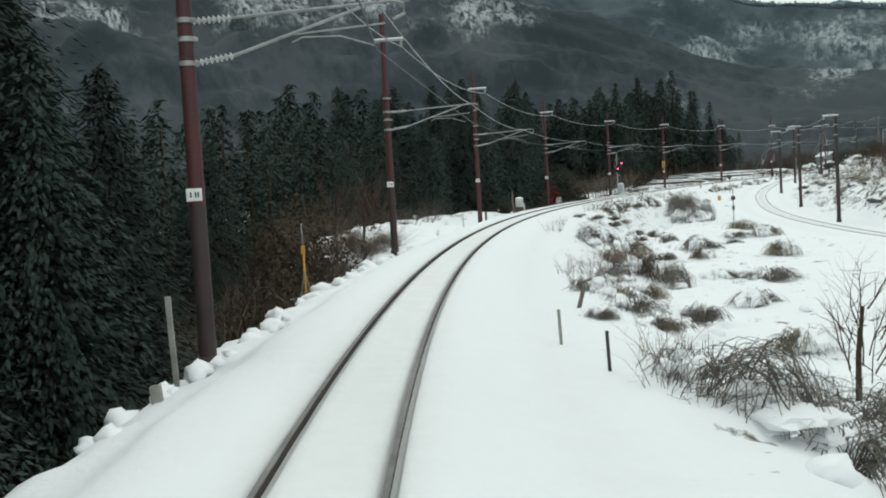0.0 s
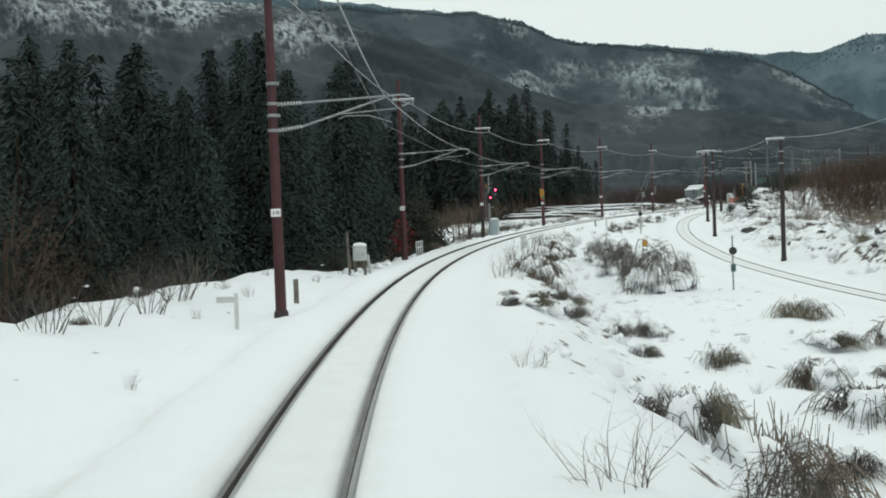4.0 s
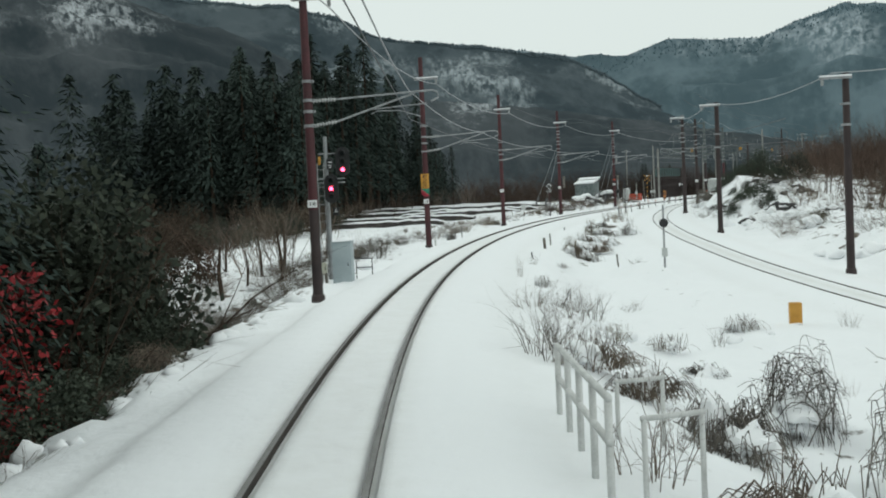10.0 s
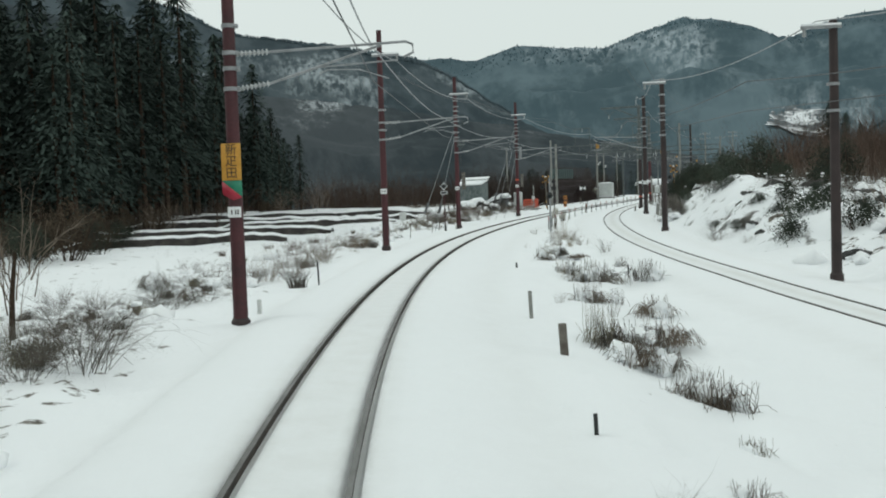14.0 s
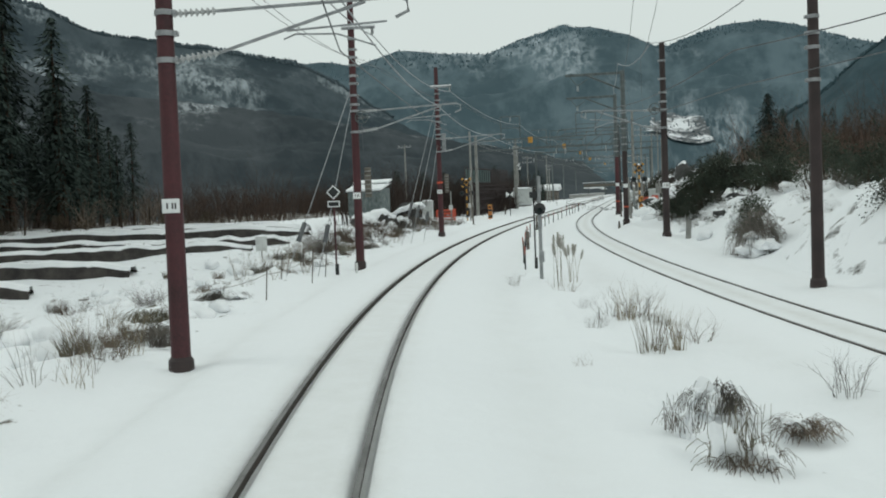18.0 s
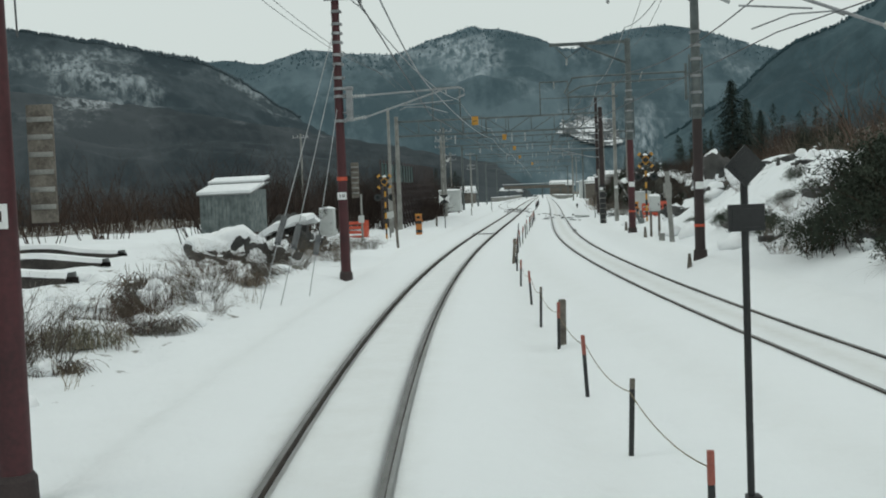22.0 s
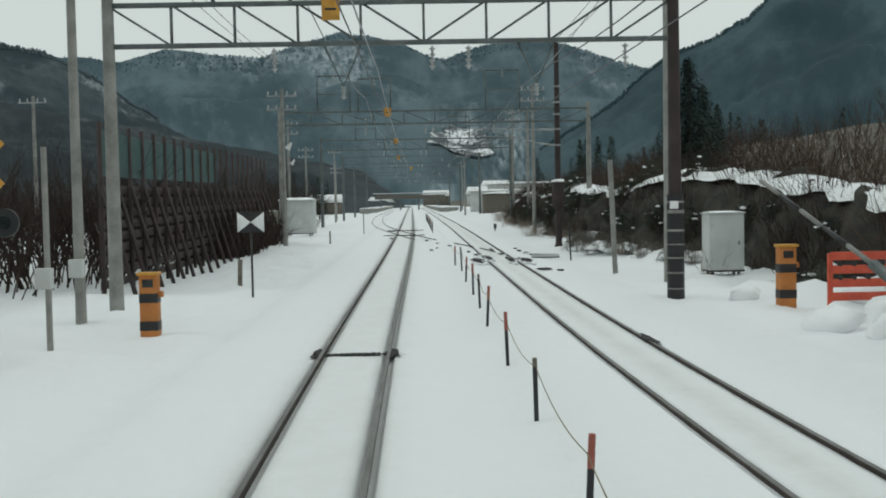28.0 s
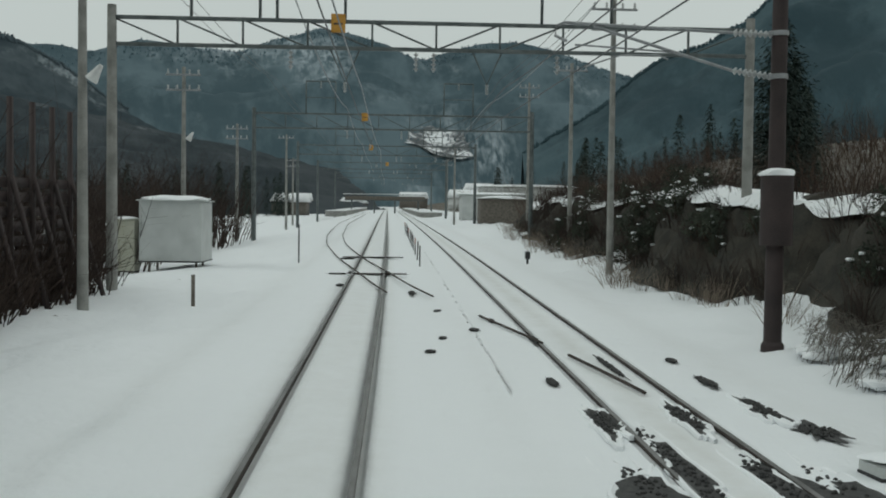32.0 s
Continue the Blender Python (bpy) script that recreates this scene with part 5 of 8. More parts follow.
for s, off, z in ((53.5, -7.6, 1.3), (56, -7.0, 1.2), (59, -9.0, 1.3), (62, -9.8, 1.2), (86.5, -12.4, 1.1), (88, -13, 0.9)):
    plant(BROWN_TREES[int(s) % 2], s, off, z, sink=0.3)["group"] = "brown trees at the wood's edge"
    plant(SCRUBS[1], s - 0.8, off + 1.2, 1.7)["group"] = "bare shrubs on the shoulder"
copse(DOMES, 44, 62, -7.6, -4.4, 16, 58, (0.6, 1.0), "bare shrubs on the shoulder", 1.2)
copse(DOMES, 102, 150, -8.5, -4.8, 18, 59, (0.5, 0.8), "bare shrubs on the shoulder", 1.2)
copse(BARES, 47, 64, -10, -6.2, 14, 5, (0.5, 0.75), "bare trees at the wood's edge", 1.5)
copse(BARES, 66, 96, -15, -10.5, 12, 51, (0.45, 0.65), "bare trees at the wood's edge", 1.5)
copse(BARES, 136, 165, -20, -9, 16, 6, (0.45, 0.7), "bare trees at the wood's edge", 1.5)
copse(SCRUBS, 40, 62, -7.2, -4.2, 16, 52, (0.8, 1.5), "bare shrubs on the shoulder", 0.7)
copse(SCRUBS + EVERGREENS[1:2], 103, 136, -8.5, -4.8, 38, 53, (0.7, 1.3), "bare shrubs on the shoulder", 0.7)
copse(SCRUBS + BRAMBLES, 134, 158, -12, -5.0, 34, 54, (0.7, 1.3), "bare shrubs on the shoulder", 0.9)
copse(SCRUBS + WEEDS + TUFTS, 155, 205, -13, -5.2, 46, 55, (0.5, 0.9), "dead growth on the field's edge", 0.9)
copse(SCRUBS[:1] + WEEDS, 204, 238, -8.5, -4.4, 22, 56, (0.6, 1.15), "dead growth on the field's edge", 0.6)
copse(SCRUBS + BRAMBLES, 231, 247, -9, -5.0, 18, 92, (0.5, 0.95), "dead growth on the field's edge", 0.7)
copse(EVERGREENS + BRAMBLES, 22, 42, -7.5, -4.4, 14, 57, (0.4, 0.7), "low growth on the shoulder", 0.9)

# growth on the slope between the tracks: (s, off, width, height)
SLOPE = "growth between the tracks"
VINES = [vine_dome(300 + i, n, m, "dome of leafless vines arching to the snow") for i, (n, m) in enumerate(((95, TWIG_DARK), (85, TWIG_DARK), (80, TWIG_DARK)))]
THATCH = [thatch(310 + i, n, m, "flattened dead grass under a hump of snow", cap) for i, (n, m, cap) in enumerate(((230, TWIG_DARK, 1.0), (200, GRASS_DULL, 1.1), (240, TWIG_DARK, 0.8), (210, TWIG, 0.95)))]
BRUSH = [thatch(320 + i, n, m, "thick dead brush with stiff stems in the snow", cap, 0.3) for i, (n, m, cap) in enumerate(((170, TWIG_DARK, 0.75), (140, TWIG, 0.6), (160, TWIG, 0.8)))]
SPIKES = [thatch(330 + i, n, m, "spiky tussock of dead grass in the snow", cap, 0.75) for i, (n, m, cap) in enumerate(((80, TWIG_DARK, 0.6), (60, GRASS_DULL, 0.5), (75, TWIG_DARK, 0.4)))]
STALKS = [shrub("dead_weed", 340 + i, 16, 1.0, 0.10, 2.6, 0.008, m, "stiff dead weed stalks standing in the snow", 2, 0, 1) for i, m in enumerate((TWIG, TWIG_DARK))]


def grow(kinds, unit, spots, long=1.0, group=SLOPE, sink=0.0, turn=None):
    """Plants at (s, off, width, height); unit: the model's own width and height; long: how much longer along the line than across."""
    for k, (s, off, w, h) in enumerate(spots):
        a = (k * 77) % 360 if turn is None else turn + (k * 37) % 50 - 25
        m = stand(s, off, on_ground(s, off) - sink * h) @ Matrix.Diagonal((w / unit[0], long * w / unit[0], h / unit[1], 1)) @ Matrix.Rotation(radians(a), 4, "Z")
        copy_thing(kinds[k % len(kinds)], m)["group"] = group


grow(VINES, (2.0, 1.4), ((26.5, 5.0, 2.1, 0.85), (30, 7.4, 2.2, 1.1), (33, 9.4, 2.0, 1.1), (57.1, 8.6, 1.5, 1.1), (63.4, 5.0, 1.5, 1.0), (105, 10.3, 3.4, 2.3), (108.2, 9.4, 1.6, 1.5), (111.6, 8.5, 2.1, 1.9), (119.8, 8.0, 2.1, 1.8), (117.6, 9.2, 1.8, 1.6), (123.2, 7.2, 1.5, 1.4), (106, 11.9, 1.6, 1.6)))
grow(BRUSH, (1.0, 0.6), ((36, 4.8, 1.0, 0.35), (37.6, 4.6, 1.0, 0.35), (39.4, 4.3, 0.9, 0.35), (34.4, 5.2, 0.9, 0.3), (61.3, 8.2, 1.2, 1.0), (69.7, 6.9, 1.6, 1.1), (71.2, 7.8, 1.2, 0.9), (93, 5.2, 1.1, 0.7), (94.6, 4.7, 1.1, 0.75), (96.4, 4.7, 1.2, 0.8), (98.5, 4.6, 1.3, 0.9), (100.8, 4.8, 1.2, 0.9), (104.9, 4.3, 0.8, 0.6)), 1.5)
grow(BRUSH, (1.0, 0.6), ((106.5, 4.1, 0.9, 0.5), (108.6, 4.4, 1.0, 0.55), (116.4, 4.9, 1.3, 0.7), (119.7, 5.1, 1.0, 0.5), (123, 4.6, 1.0, 0.5), (124.6, 4.0, 1.0, 0.5), (28.5, 4.5, 0.9, 0.4)), 1.4)
grow(THATCH, (1.0, 0.6), ((25.9, 5.8, 1.1, 0.4), (33.7, 4.9, 0.7, 0.25), (33.9, 3.9, 0.5, 0.22), (61.7, 6.1, 1.3, 0.8), (63.2, 7.3, 1.35, 0.8), (85.2, 4.3, 0.8, 0.25), (87.5, 5.6, 0.75, 0.4), (87.9, 4.5, 0.6, 0.3), (88.1, 7, 0.9, 0.4), (92.4, 5.9, 0.8, 0.4), (90.8, 5.2, 0.8, 0.35), (100.4, 3.9, 0.6, 0.45), (102.8, 4.3, 0.7, 0.5), (113, 4.7, 1.2, 0.5), (120.7, 5.3, 1.0, 0.8), (180.4, 5.9, 0.6, 0.18), (181.6, 5.1, 0.5, 0.4), (86.9, 14, 1.3, 0.4)), 1.7, turn=0)
grow(THATCH, (1.0, 0.6), ((60.5, 13, 1.9, 0.6), (61, 11, 1.3, 0.5), (70.8, 5.6, 1.3, 0.8), (71.7, 11.1, 1, 0.6), (72, 9.1, 0.9, 0.45), (75.5, 7.3, 1.2, 0.9), (76.2, 11.3, 1.9, 0.8), (79.7, 11.2, 1.2, 0.8), (81, 13.7, 0.8, 0.35), (82.7, 9.4, 1.1, 0.8), (84.6, 7.5, 0.8, 0.45), (86.4, 16, 1.7, 0.8), (89.9, 8.5, 1.0, 0.5), (93.5, 14.8, 1.7, 0.8), (82.9, 3.4, 0.45, 0.3), (86.3, 3.4, 0.5, 0.16), (127.4, 6.6, 0.8, 0.4), (72, 15.5, 1.4, 0.9), (49, 8.5, 1.2, 0.6), (46, 6.4, 0.9, 0.5), (52.5, 11, 1.4, 0.6), (43, 10.5, 1.4, 0.7)), 1.0)
grow(STALKS, (0.7, 1.0), ((63.8, 3.35, 0.8, 0.9), (71, 3.15, 0.6, 0.6), (93.8, 3.15, 0.8, 1.1), (95.2, 3.6, 0.7, 0.8), (104.5, 3.35, 0.8, 1.2), (97.4, 3.7, 0.7, 0.9), (117.2, 3.5, 0.8, 1.0), (125.5, 3.1, 0.9, 1.0), (126.3, 3.5, 0.8, 0.8), (124.6, 3.4, 0.8, 1.0), (107.4, 3.0, 0.5, 0.7), (27.6, 4.0, 0.7, 0.6), (29.5, 4.3, 0.8, 0.7), (40.5, 3.9, 0.5, 0.5), (170.8, 5.2, 0.5, 0.6), (189.9, 5.5, 0.6, 0.8), (189.6, 4.9, 0.6, 0.7), (171.5, 7.4, 0.5, 0.5), (186.8, 6.1, 0.7, 0.6), (188.8, 4.5, 0.4, 0.4), (91.3, 8.2, 0.7, 0.6), (150.9, 7.8, 0.5, 0.45), (141.5, 3.05, 0.25, 0.8), (182, 7.1, 0.5, 0.7)))
grow(SPIKES, (1.0, 0.8), ((133.7, 8.9, 1, 0.45), (150.8, 5.4, 0.5, 0.25), (153.3, 5.9, 0.9, 0.5), (153.7, 5.3, 0.8, 0.45), (158.9, 4.8, 0.9, 0.8), (165.0, 5.2, 0.8, 0.6), (165.2, 6.05, 0.5, 0.5), (170.2, 5.7, 1.2, 0.85), (172.4, 5.2, 0.9, 0.6), (175.5, 7.3, 0.5, 0.4), (178.9, 4.6, 0.8, 0.7), (180.4, 4.4, 0.6, 0.45), (171.0, 7.7, 1.2, 0.7), (188.6, 5.8, 0.7, 0.4), (148.4, 4.6, 0.5, 0.25)))
grow(STALKS, (0.7, 1.0), ((132.4, 3.3, 0.8, 0.75), (133.1, 3.9, 0.9, 0.8), (133.8, 4.5, 0.8, 0.6), (134.4, 5.0, 0.9, 0.9), (131.6, 4.2, 0.8, 0.7), (137.1, 6.4, 0.5, 0.5), (43.8, 3.8, 0.7, 0.6), (45.2, 4.6, 0.9, 0.7), (46.8, 5.2, 0.9, 0.7)))
grow(BRUSH, (1.0, 0.6), ((170.4, 6.0, 1.4, 0.55), (165.2, 5.35, 0.9, 0.42), (163.4, 6.8, 0.9, 0.42), (158.9, 5.3, 1.1, 0.4), (159.4, 6.2, 1.0, 0.5), (156.5, 5.0, 0.8, 0.45), (156.5, 5.6, 0.7, 0.4), (178.8, 4.7, 0.7, 0.28), (153.5, 5.6, 1.0, 0.45)), 1.2)
grow(STALKS, (0.7, 1.0), ((195.0, 4.4, 0.5, 0.5), (198.6, 2.95, 0.4, 0.4), (189.3, 5.3, 0.7, 0.9)))
grow(SPIKES, (1.0, 0.8), ((138.7, 3.75, 0.6, 0.4), (130.2, 5.0, 0.9, 0.4), (131.4, 6.6, 1.0, 0.4)))
grow(VINES, (2.0, 1.4), ((47.4, 5.6, 1.2, 0.5), (42.6, 4.9, 1.0, 0.4)))
for s, off, z in ((185.3, 5.0, 0.75), (186.0, 5.6, 0.5), (189.0, 5.15, 0.55), (171.9, 5.0, 0.4), (160.4, 4.9, 0.35)):
    plant(REEDS[int(s) % 2], s, off, z)["group"] = SLOPE
copse(STALKS, 18, 66, 4.8, 12, 16, 61, (0.35, 0.7), SLOPE, 0.6)
copse(STALKS, 70, 134, 3.6, 12, 30, 62, (0.3, 0.6), SLOPE, 0.6)
copse(STALKS, 136, 200, 3.4, 7.0, 8, 63, (0.25, 0.5), SLOPE, 0.6)
copse(THATCH, 60, 104, -9.5, -6.5, 9, 69, (0.4, 0.8), "low growth on the shoulder", 1.2, 0.15)
plant(BARES[2], 37, 10, 0.72)["group"] = SLOPE
for s, off, z in ((170, -3.6, 0.9), (176, -4.6, 0.9), (188, -4.4, 0.7)):
    plant(TUFTS[0], s, off, z)
for s, off, z in ((214, -6.4, 1.1), (216, -5.6, 0.9), (218.5, -6.0, 1.0)):
    plant(SCRUBS[1], s, off, z)

EDGE = "dead growth on the field's edge"
copse(WEEDS + SCRUBS[:1], 173, 188, -5.6, -4.3, 20, 81, (0.6, 1.0), EDGE, 0.5)
copse(BRAMBLES + THATCH, 156, 176, -11.5, -5.4, 34, 82, (0.5, 1.0), EDGE, 0.9)
copse(WEEDS, 188, 222, -7.5, -4.4, 18, 83, (0.6, 1.1), EDGE, 0.8)
grow(SCRUBS, (1.3, 1.2), ((211.2, -7.0, 1.2, 1.2), (211.9, -6.3, 1.3, 1.5), (213.2, -6.6, 1.1, 1.1), (224.8, -6.7, 1.5, 1.2), (223.2, -6.1, 1.4, 1.1), (221.4, -5.6, 1.3, 1.0), (219.7, -4.9, 0.9, 0.6), (226.8, -7.0, 1.4, 1.1), (231.0, -6.3, 1.2, 1.6), (230.6, -5.3, 1.0, 0.8), (232.9, -6.6, 1.3, 1.4), (228.4, -8.2, 1.6, 1.0), (236.8, -5.4, 1.3, 1.0), (238.2, -6.4, 1.4, 1.0), (239.5, -5.4, 0.9, 0.8), (235.2, -5.0, 1.0, 0.7)), group=EDGE)
grow(BRUSH + THATCH, (1.0, 0.6), ((210.8, -7.4, 1.2, 0.35), (212.4, -5.4, 0.8, 0.3), (207.6, -5.2, 0.9, 0.3), (209.4, -6.2, 1.0, 0.4), (215.2, -6.2, 1.3, 0.5), (217.0, -5.4, 1.1, 0.4), (218.4, -7.0, 1.4, 0.5), (220.6, -6.8, 1.3, 0.6), (222.4, -7.6, 1.5, 0.6), (225.6, -5.8, 1.2, 0.5), (228.0, -6.4, 1.4, 0.5), (229.4, -5.6, 1.0, 0.4), (231.8, -7.4, 1.4, 0.6), (237.4, -7.4, 1.4, 0.6), (205.4, -6.8, 1.1, 0.3), (203.6, -5.6, 0.9, 0.25), (199.0, -6.4, 1.1, 0.3), (196.2, -5.4, 0.9, 0.3), (192.6, -6.0, 1.2, 0.35), (189.4, -5.2, 1.0, 0.3)), 1.3, EDGE)
for s, off, z in ((212.6, -6.5, 1.0), (213.3, -6.0, 0.85), (231.4, -6.1, 0.7), (221.8, -6.2, 0.5)):
    plant(STALKS[1], s, off, z * 1.6)["group"] = EDGE

copse(BROWN_TREES + EVERGREENS[::2], 166, 197, -28, -21, 28, 84, (0.6, 1.0), "undergrowth before the plantation", 1.6)
copse(BARES + BROWN_TREES, 196, 250, -30, -25, 20, 85, (0.4, 0.6), "undergrowth before the plantation", 1.6)

def clod(seed):
    """A small lump of snow, as verts and faces."""
    bm = bmesh.new()
    bmesh.ops.create_icosphere(bm, subdivisions=2, radius=1.0)
    bm.verts.ensure_lookup_table()
    v = []
    for q in bm.verts:
        d = 1 + 0.55 * noise.fractal(q.co * 1.2 + Vector((seed * 3.7, 0, 0)), 0.8, 2, 3)
        v.append((q.co.x * d, q.co.y * d, q.co.z * d * 0.7 + 0.1))
    f = np.array([[w.index for w in g.verts] for g in bm.faces])
    bm.free()
    return np.array(v), f


CLODS = [clod(k) for k in range(6)]
for name, label, spots, sizes in (
        ("snow_clods", "clods of snow along the embankment's broken edge", field(401, 90, 14, 62, -4.1, -3.35), (0.10, 0.30)),
        ("snow_clods", "clods of snow along the culvert shoulder", field(402, 90, 100, 152, -5.2, -3.9), (0.10, 0.32)),
        ("snow_clods", "humps of snow over field-edge growth", field(403, 190, 152, 240, -11, -4.8), (0.12, 0.42)),
        ("snow_clods", "humps of snow on the slope between the tracks", field(404, 120, 18, 134, lambda s: 4.2, lambda s: min(13.0, float(second(s)) - 4)), (0.10, 0.36)),
        ("snow_clods", "humps of snow on the far bank", field(405, 220, 100, 262, lambda s: float(second(s)) + 3.6, lambda s: float(second(s)) + 11), (0.15, 0.55))):
    thicket(name, label, CLODS, spots, SNOW, len(label), sizes, "snow")
copse(STALKS, 62, 104, -8.5, -4.0, 16, 64, (0.25, 0.5), "low growth on the shoulder", 0.8)

# plumed reeds beside the guide posts
PLUME = surface("grey_reed_plume", (0.46, 0.44, 0.40), (0.68, 0.66, 0.62), 6.0, 0.95, 0.0)


def plumed_reed(s, off, h, seed):
    r = random.Random(seed)
    ob = thing("plumed_reed", stand(s, off, on_ground(s, off)), "dry pampas reed with grey feathery plumes", "reed", "plumed reeds")
    bm, plumes = bmesh.new(), []
    for _ in range(7):
        a, q = r.uniform(0, 6.28), r.random() * 0.2
        x, y, l = math.cos(a) * q, math.sin(a) * q, h * r.uniform(0.75, 1.05)
        dx, dy = r.gauss(0, 0.12), r.gauss(0, 0.05)
        tube(bm, [(x, y, -0.1), (x + dx * 0.3, y + dy * 0.3, l * 0.5), (x + dx, y + dy, l)], [0.008, 0.007, 0.004], 4)
        plumes.append((Vector((x + dx * 0.72, y + dy * 0.72, l * 0.74)), Vector((dx * 1.25, dy * 1.25, l)).normalized(), l * 0.3))
    part("stalk", bm, TWIG_PALE, ob)
    for p, d, l in plumes:
        v, f = [], []
        for i in range(150):
            c = p + d * l * i / 150
            a = r.uniform(0, 6.28)
            out = (d * 1.3 + Vector((math.cos(a), math.sin(a), 0.1))).normalized()
            w = Vector((-math.sin(a), math.cos(a), 0)) * 0.011
            z = 0.15 * (1 - abs(i / 150 - 0.35)) * r.uniform(0.5, 1.25)
            k = len(v)
            v += [c - w, c + w, c + out * z]
            f.append((k, k + 1, k + 2))
        child("plume", quick_mesh("plume", v, f, PLUME), ob, "grey feathery plume")


plumed_reed(198, 4.3, 1.45, 1)
plumed_reed(198.6, 4.7, 1.2, 2)

# banks and woods on the far side of the second track
over = lambda d: (lambda s: float(second(s)) + d)
for k, (s, off) in enumerate(field(71, 70, 92, 176, over(4.0), over(12))):
    plant((THATCH + SCRUBS + BRAMBLES)[k % 10], s, off, 0.6 + 0.5 * ((k * 37) % 10) / 10)["group"] = "growth on the far bank"
for k, (s, off) in enumerate(field(72, 40, 188, 227, over(5.5), over(12))):
    plant((EVERGREENS + BRAMBLES)[k % 6], s, off, 0.6 + 0.5 * ((k * 37) % 10) / 10)["group"] = "shrubs on the far bank"
for s, off, z in ((220.6, 12.2, 0.5), (222.6, 11.4, 0.5), (223.6, 12.6, 0.48)):
    plant(BIG_GREENS[0], s, off, z, sink=0.6)["group"] = "shrubs on the far bank"
    plant(EVERGREENS[2], s + 1.0, off - 0.8, z, sink=0.2)["group"] = "shrubs on the far bank"
copse(SCRUBS + BRAMBLES + EVERGREENS[1:2], 181, 201, 12.2, 19, 22, 75, (0.4, 0.8), "growth on the far bank", 0.9)
for k, (s, off) in enumerate(field(76, 26, 202, 232, over(3.8), over(7.5))):
    plant((EVERGREENS[:2] + BRAMBLES + SCRUBS)[k % 8], s, off, 0.45 + 0.4 * ((k * 37) % 10) / 10)["group"] = "shrubs on the far bank"
for k, (s, off) in enumerate(field(77, 20, 228, 248, over(5.5), over(11))):
    plant((SCRUBS + BRAMBLES + THATCH)[k % 10], s, off, 0.4 + 0.4 * ((k * 37) % 10) / 10)["group"] = "shrubs on the far bank"
grow(VINES, (2.0, 1.4), ((202.6, 11.2, 2.0, 1.4), (203.6, 11.6, 1.4, 0.9)), group="growth on the far bank")
grow(LOW_GREENS, (2.6, 1.5), ((202.5, 11.4, 1.2, 0.5), (234.1, 10.4, 1.5, 0.9), (231.4, 10.7, 1.7, 0.7), (229.9, 10.7, 1.8, 0.9), (228.4, 10.7, 1.9, 0.8), (224.6, 10.6, 2.0, 1.2), (231.5, 11.9, 1.6, 0.7), (230.8, 12.5, 1.6, 0.7), (234.4, 13.0, 1.4, 0.8), (241, 13.9, 1.2, 0.5), (238, 12.8, 0.8, 0.35), (238.1, 12.2, 0.8, 0.35), (239.2, 10.0, 1.2, 0.35), (242.5, 10.9, 0.8, 0.4), (235, 10.3, 1.0, 0.7), (239, 9.9, 1.1, 0.35), (242, 11.9, 0.8, 0.3)), group="dark shrubs on the far bank", sink=0.1)
grow(LOW_GREENS, (2.6, 1.5), ((179.5, 14.4, 2.2, 1.5), (181, 15.6, 2.6, 1.8), (183, 16.4, 2.4, 1.7), (184.5, 15.0, 1.5, 0.9), (186.7, 13.6, 1.5, 0.6), (188.6, 14.2, 1.2, 0.7), (190.3, 12.9, 1.0, 0.5), (177.6, 16.5, 2.4, 1.6)), group="dark shrubs on the far bank", sink=0.1)
for k, (s, off) in enumerate(field(73, 30, 238, 262, over(9), over(16))):
    plant((EVERGREENS + SCRUBS)[k % 6], s, off, 0.5 + 0.4 * ((k * 37) % 10) / 10)["group"] = "shrubs on the far bank"
SMALL = [model(200 + i, 15, 2.0, 0.14, 1.1, 0.02, 1) for i in range(4)]
LARGE = [model(210 + i, 11, 4.6, 0.1, 1.5, 0.04, 2) for i in range(4)]
thicket("bare_woods", "brown leafless woods across the snowy field", LARGE, field(81, 190, 225, 420, lambda s: -24 - 0.14 * (s - 225) if s > 262 else -44, -84), TWIG_RED, 1, (0.9, 1.5), "woods")
thicket("bare_woods", "brown leafless woods along the snow fence", LARGE, field(82, 150, 252, 340, lambda s: -17, lambda s: -9.9 if s > 266 else -11.5), TWIG_WOOD, 2, (0.8, 1.15), "woods")
thicket("fence_brush", "brown brush grown over the far end of the snow fence", SMALL, field(89, 90, 281, 299, -9.6, -7.6), TWIG_WOOD, 12, (0.9, 1.5), "thicket")
thicket("hillside_thicket", "brown leafless thicket on the hillside", LARGE, field(83, 300, 95, 262, over(14), over(46)), TWIG_RED, 3, (0.6, 1.1), "woods")
thicket("hillside_thicket", "brown leafless thicket on the hillside", LARGE, field(84, 340, 256, 430, 13.5, 50), TWIG_RED, 4, (0.6, 1.1), "woods")
thicket("hillside_thicket", "brown leafless thicket on the hillside", LARGE, field(88, 110, 165, 262, over(11), over(24)), TWIG_RED, 8, (0.5, 0.9), "woods")
thicket("bank_scrub", "low brown scrub on the snowy bank", SMALL, field(85, 150, 90, 250, over(8), over(18)), TWIG, 5, (0.5, 1.0), "scrub")
thicket("wood_floor_scrub", "dark brown undergrowth in the cedar wood", SMALL, field(86, 130, 36, 140, -18, -7), TWIG_DARK, 6, (0.6, 1.1), "scrub")
thicket("wood_floor_scrub", "dark brown undergrowth before the plantation", SMALL, field(87, 120, 165, 249, lambda s: -25.5 - 0.17 * (s - 195), lambda s: -34 - 0.17 * (s - 195)), TWIG_DARK, 7, (0.6, 1.2), "scrub")
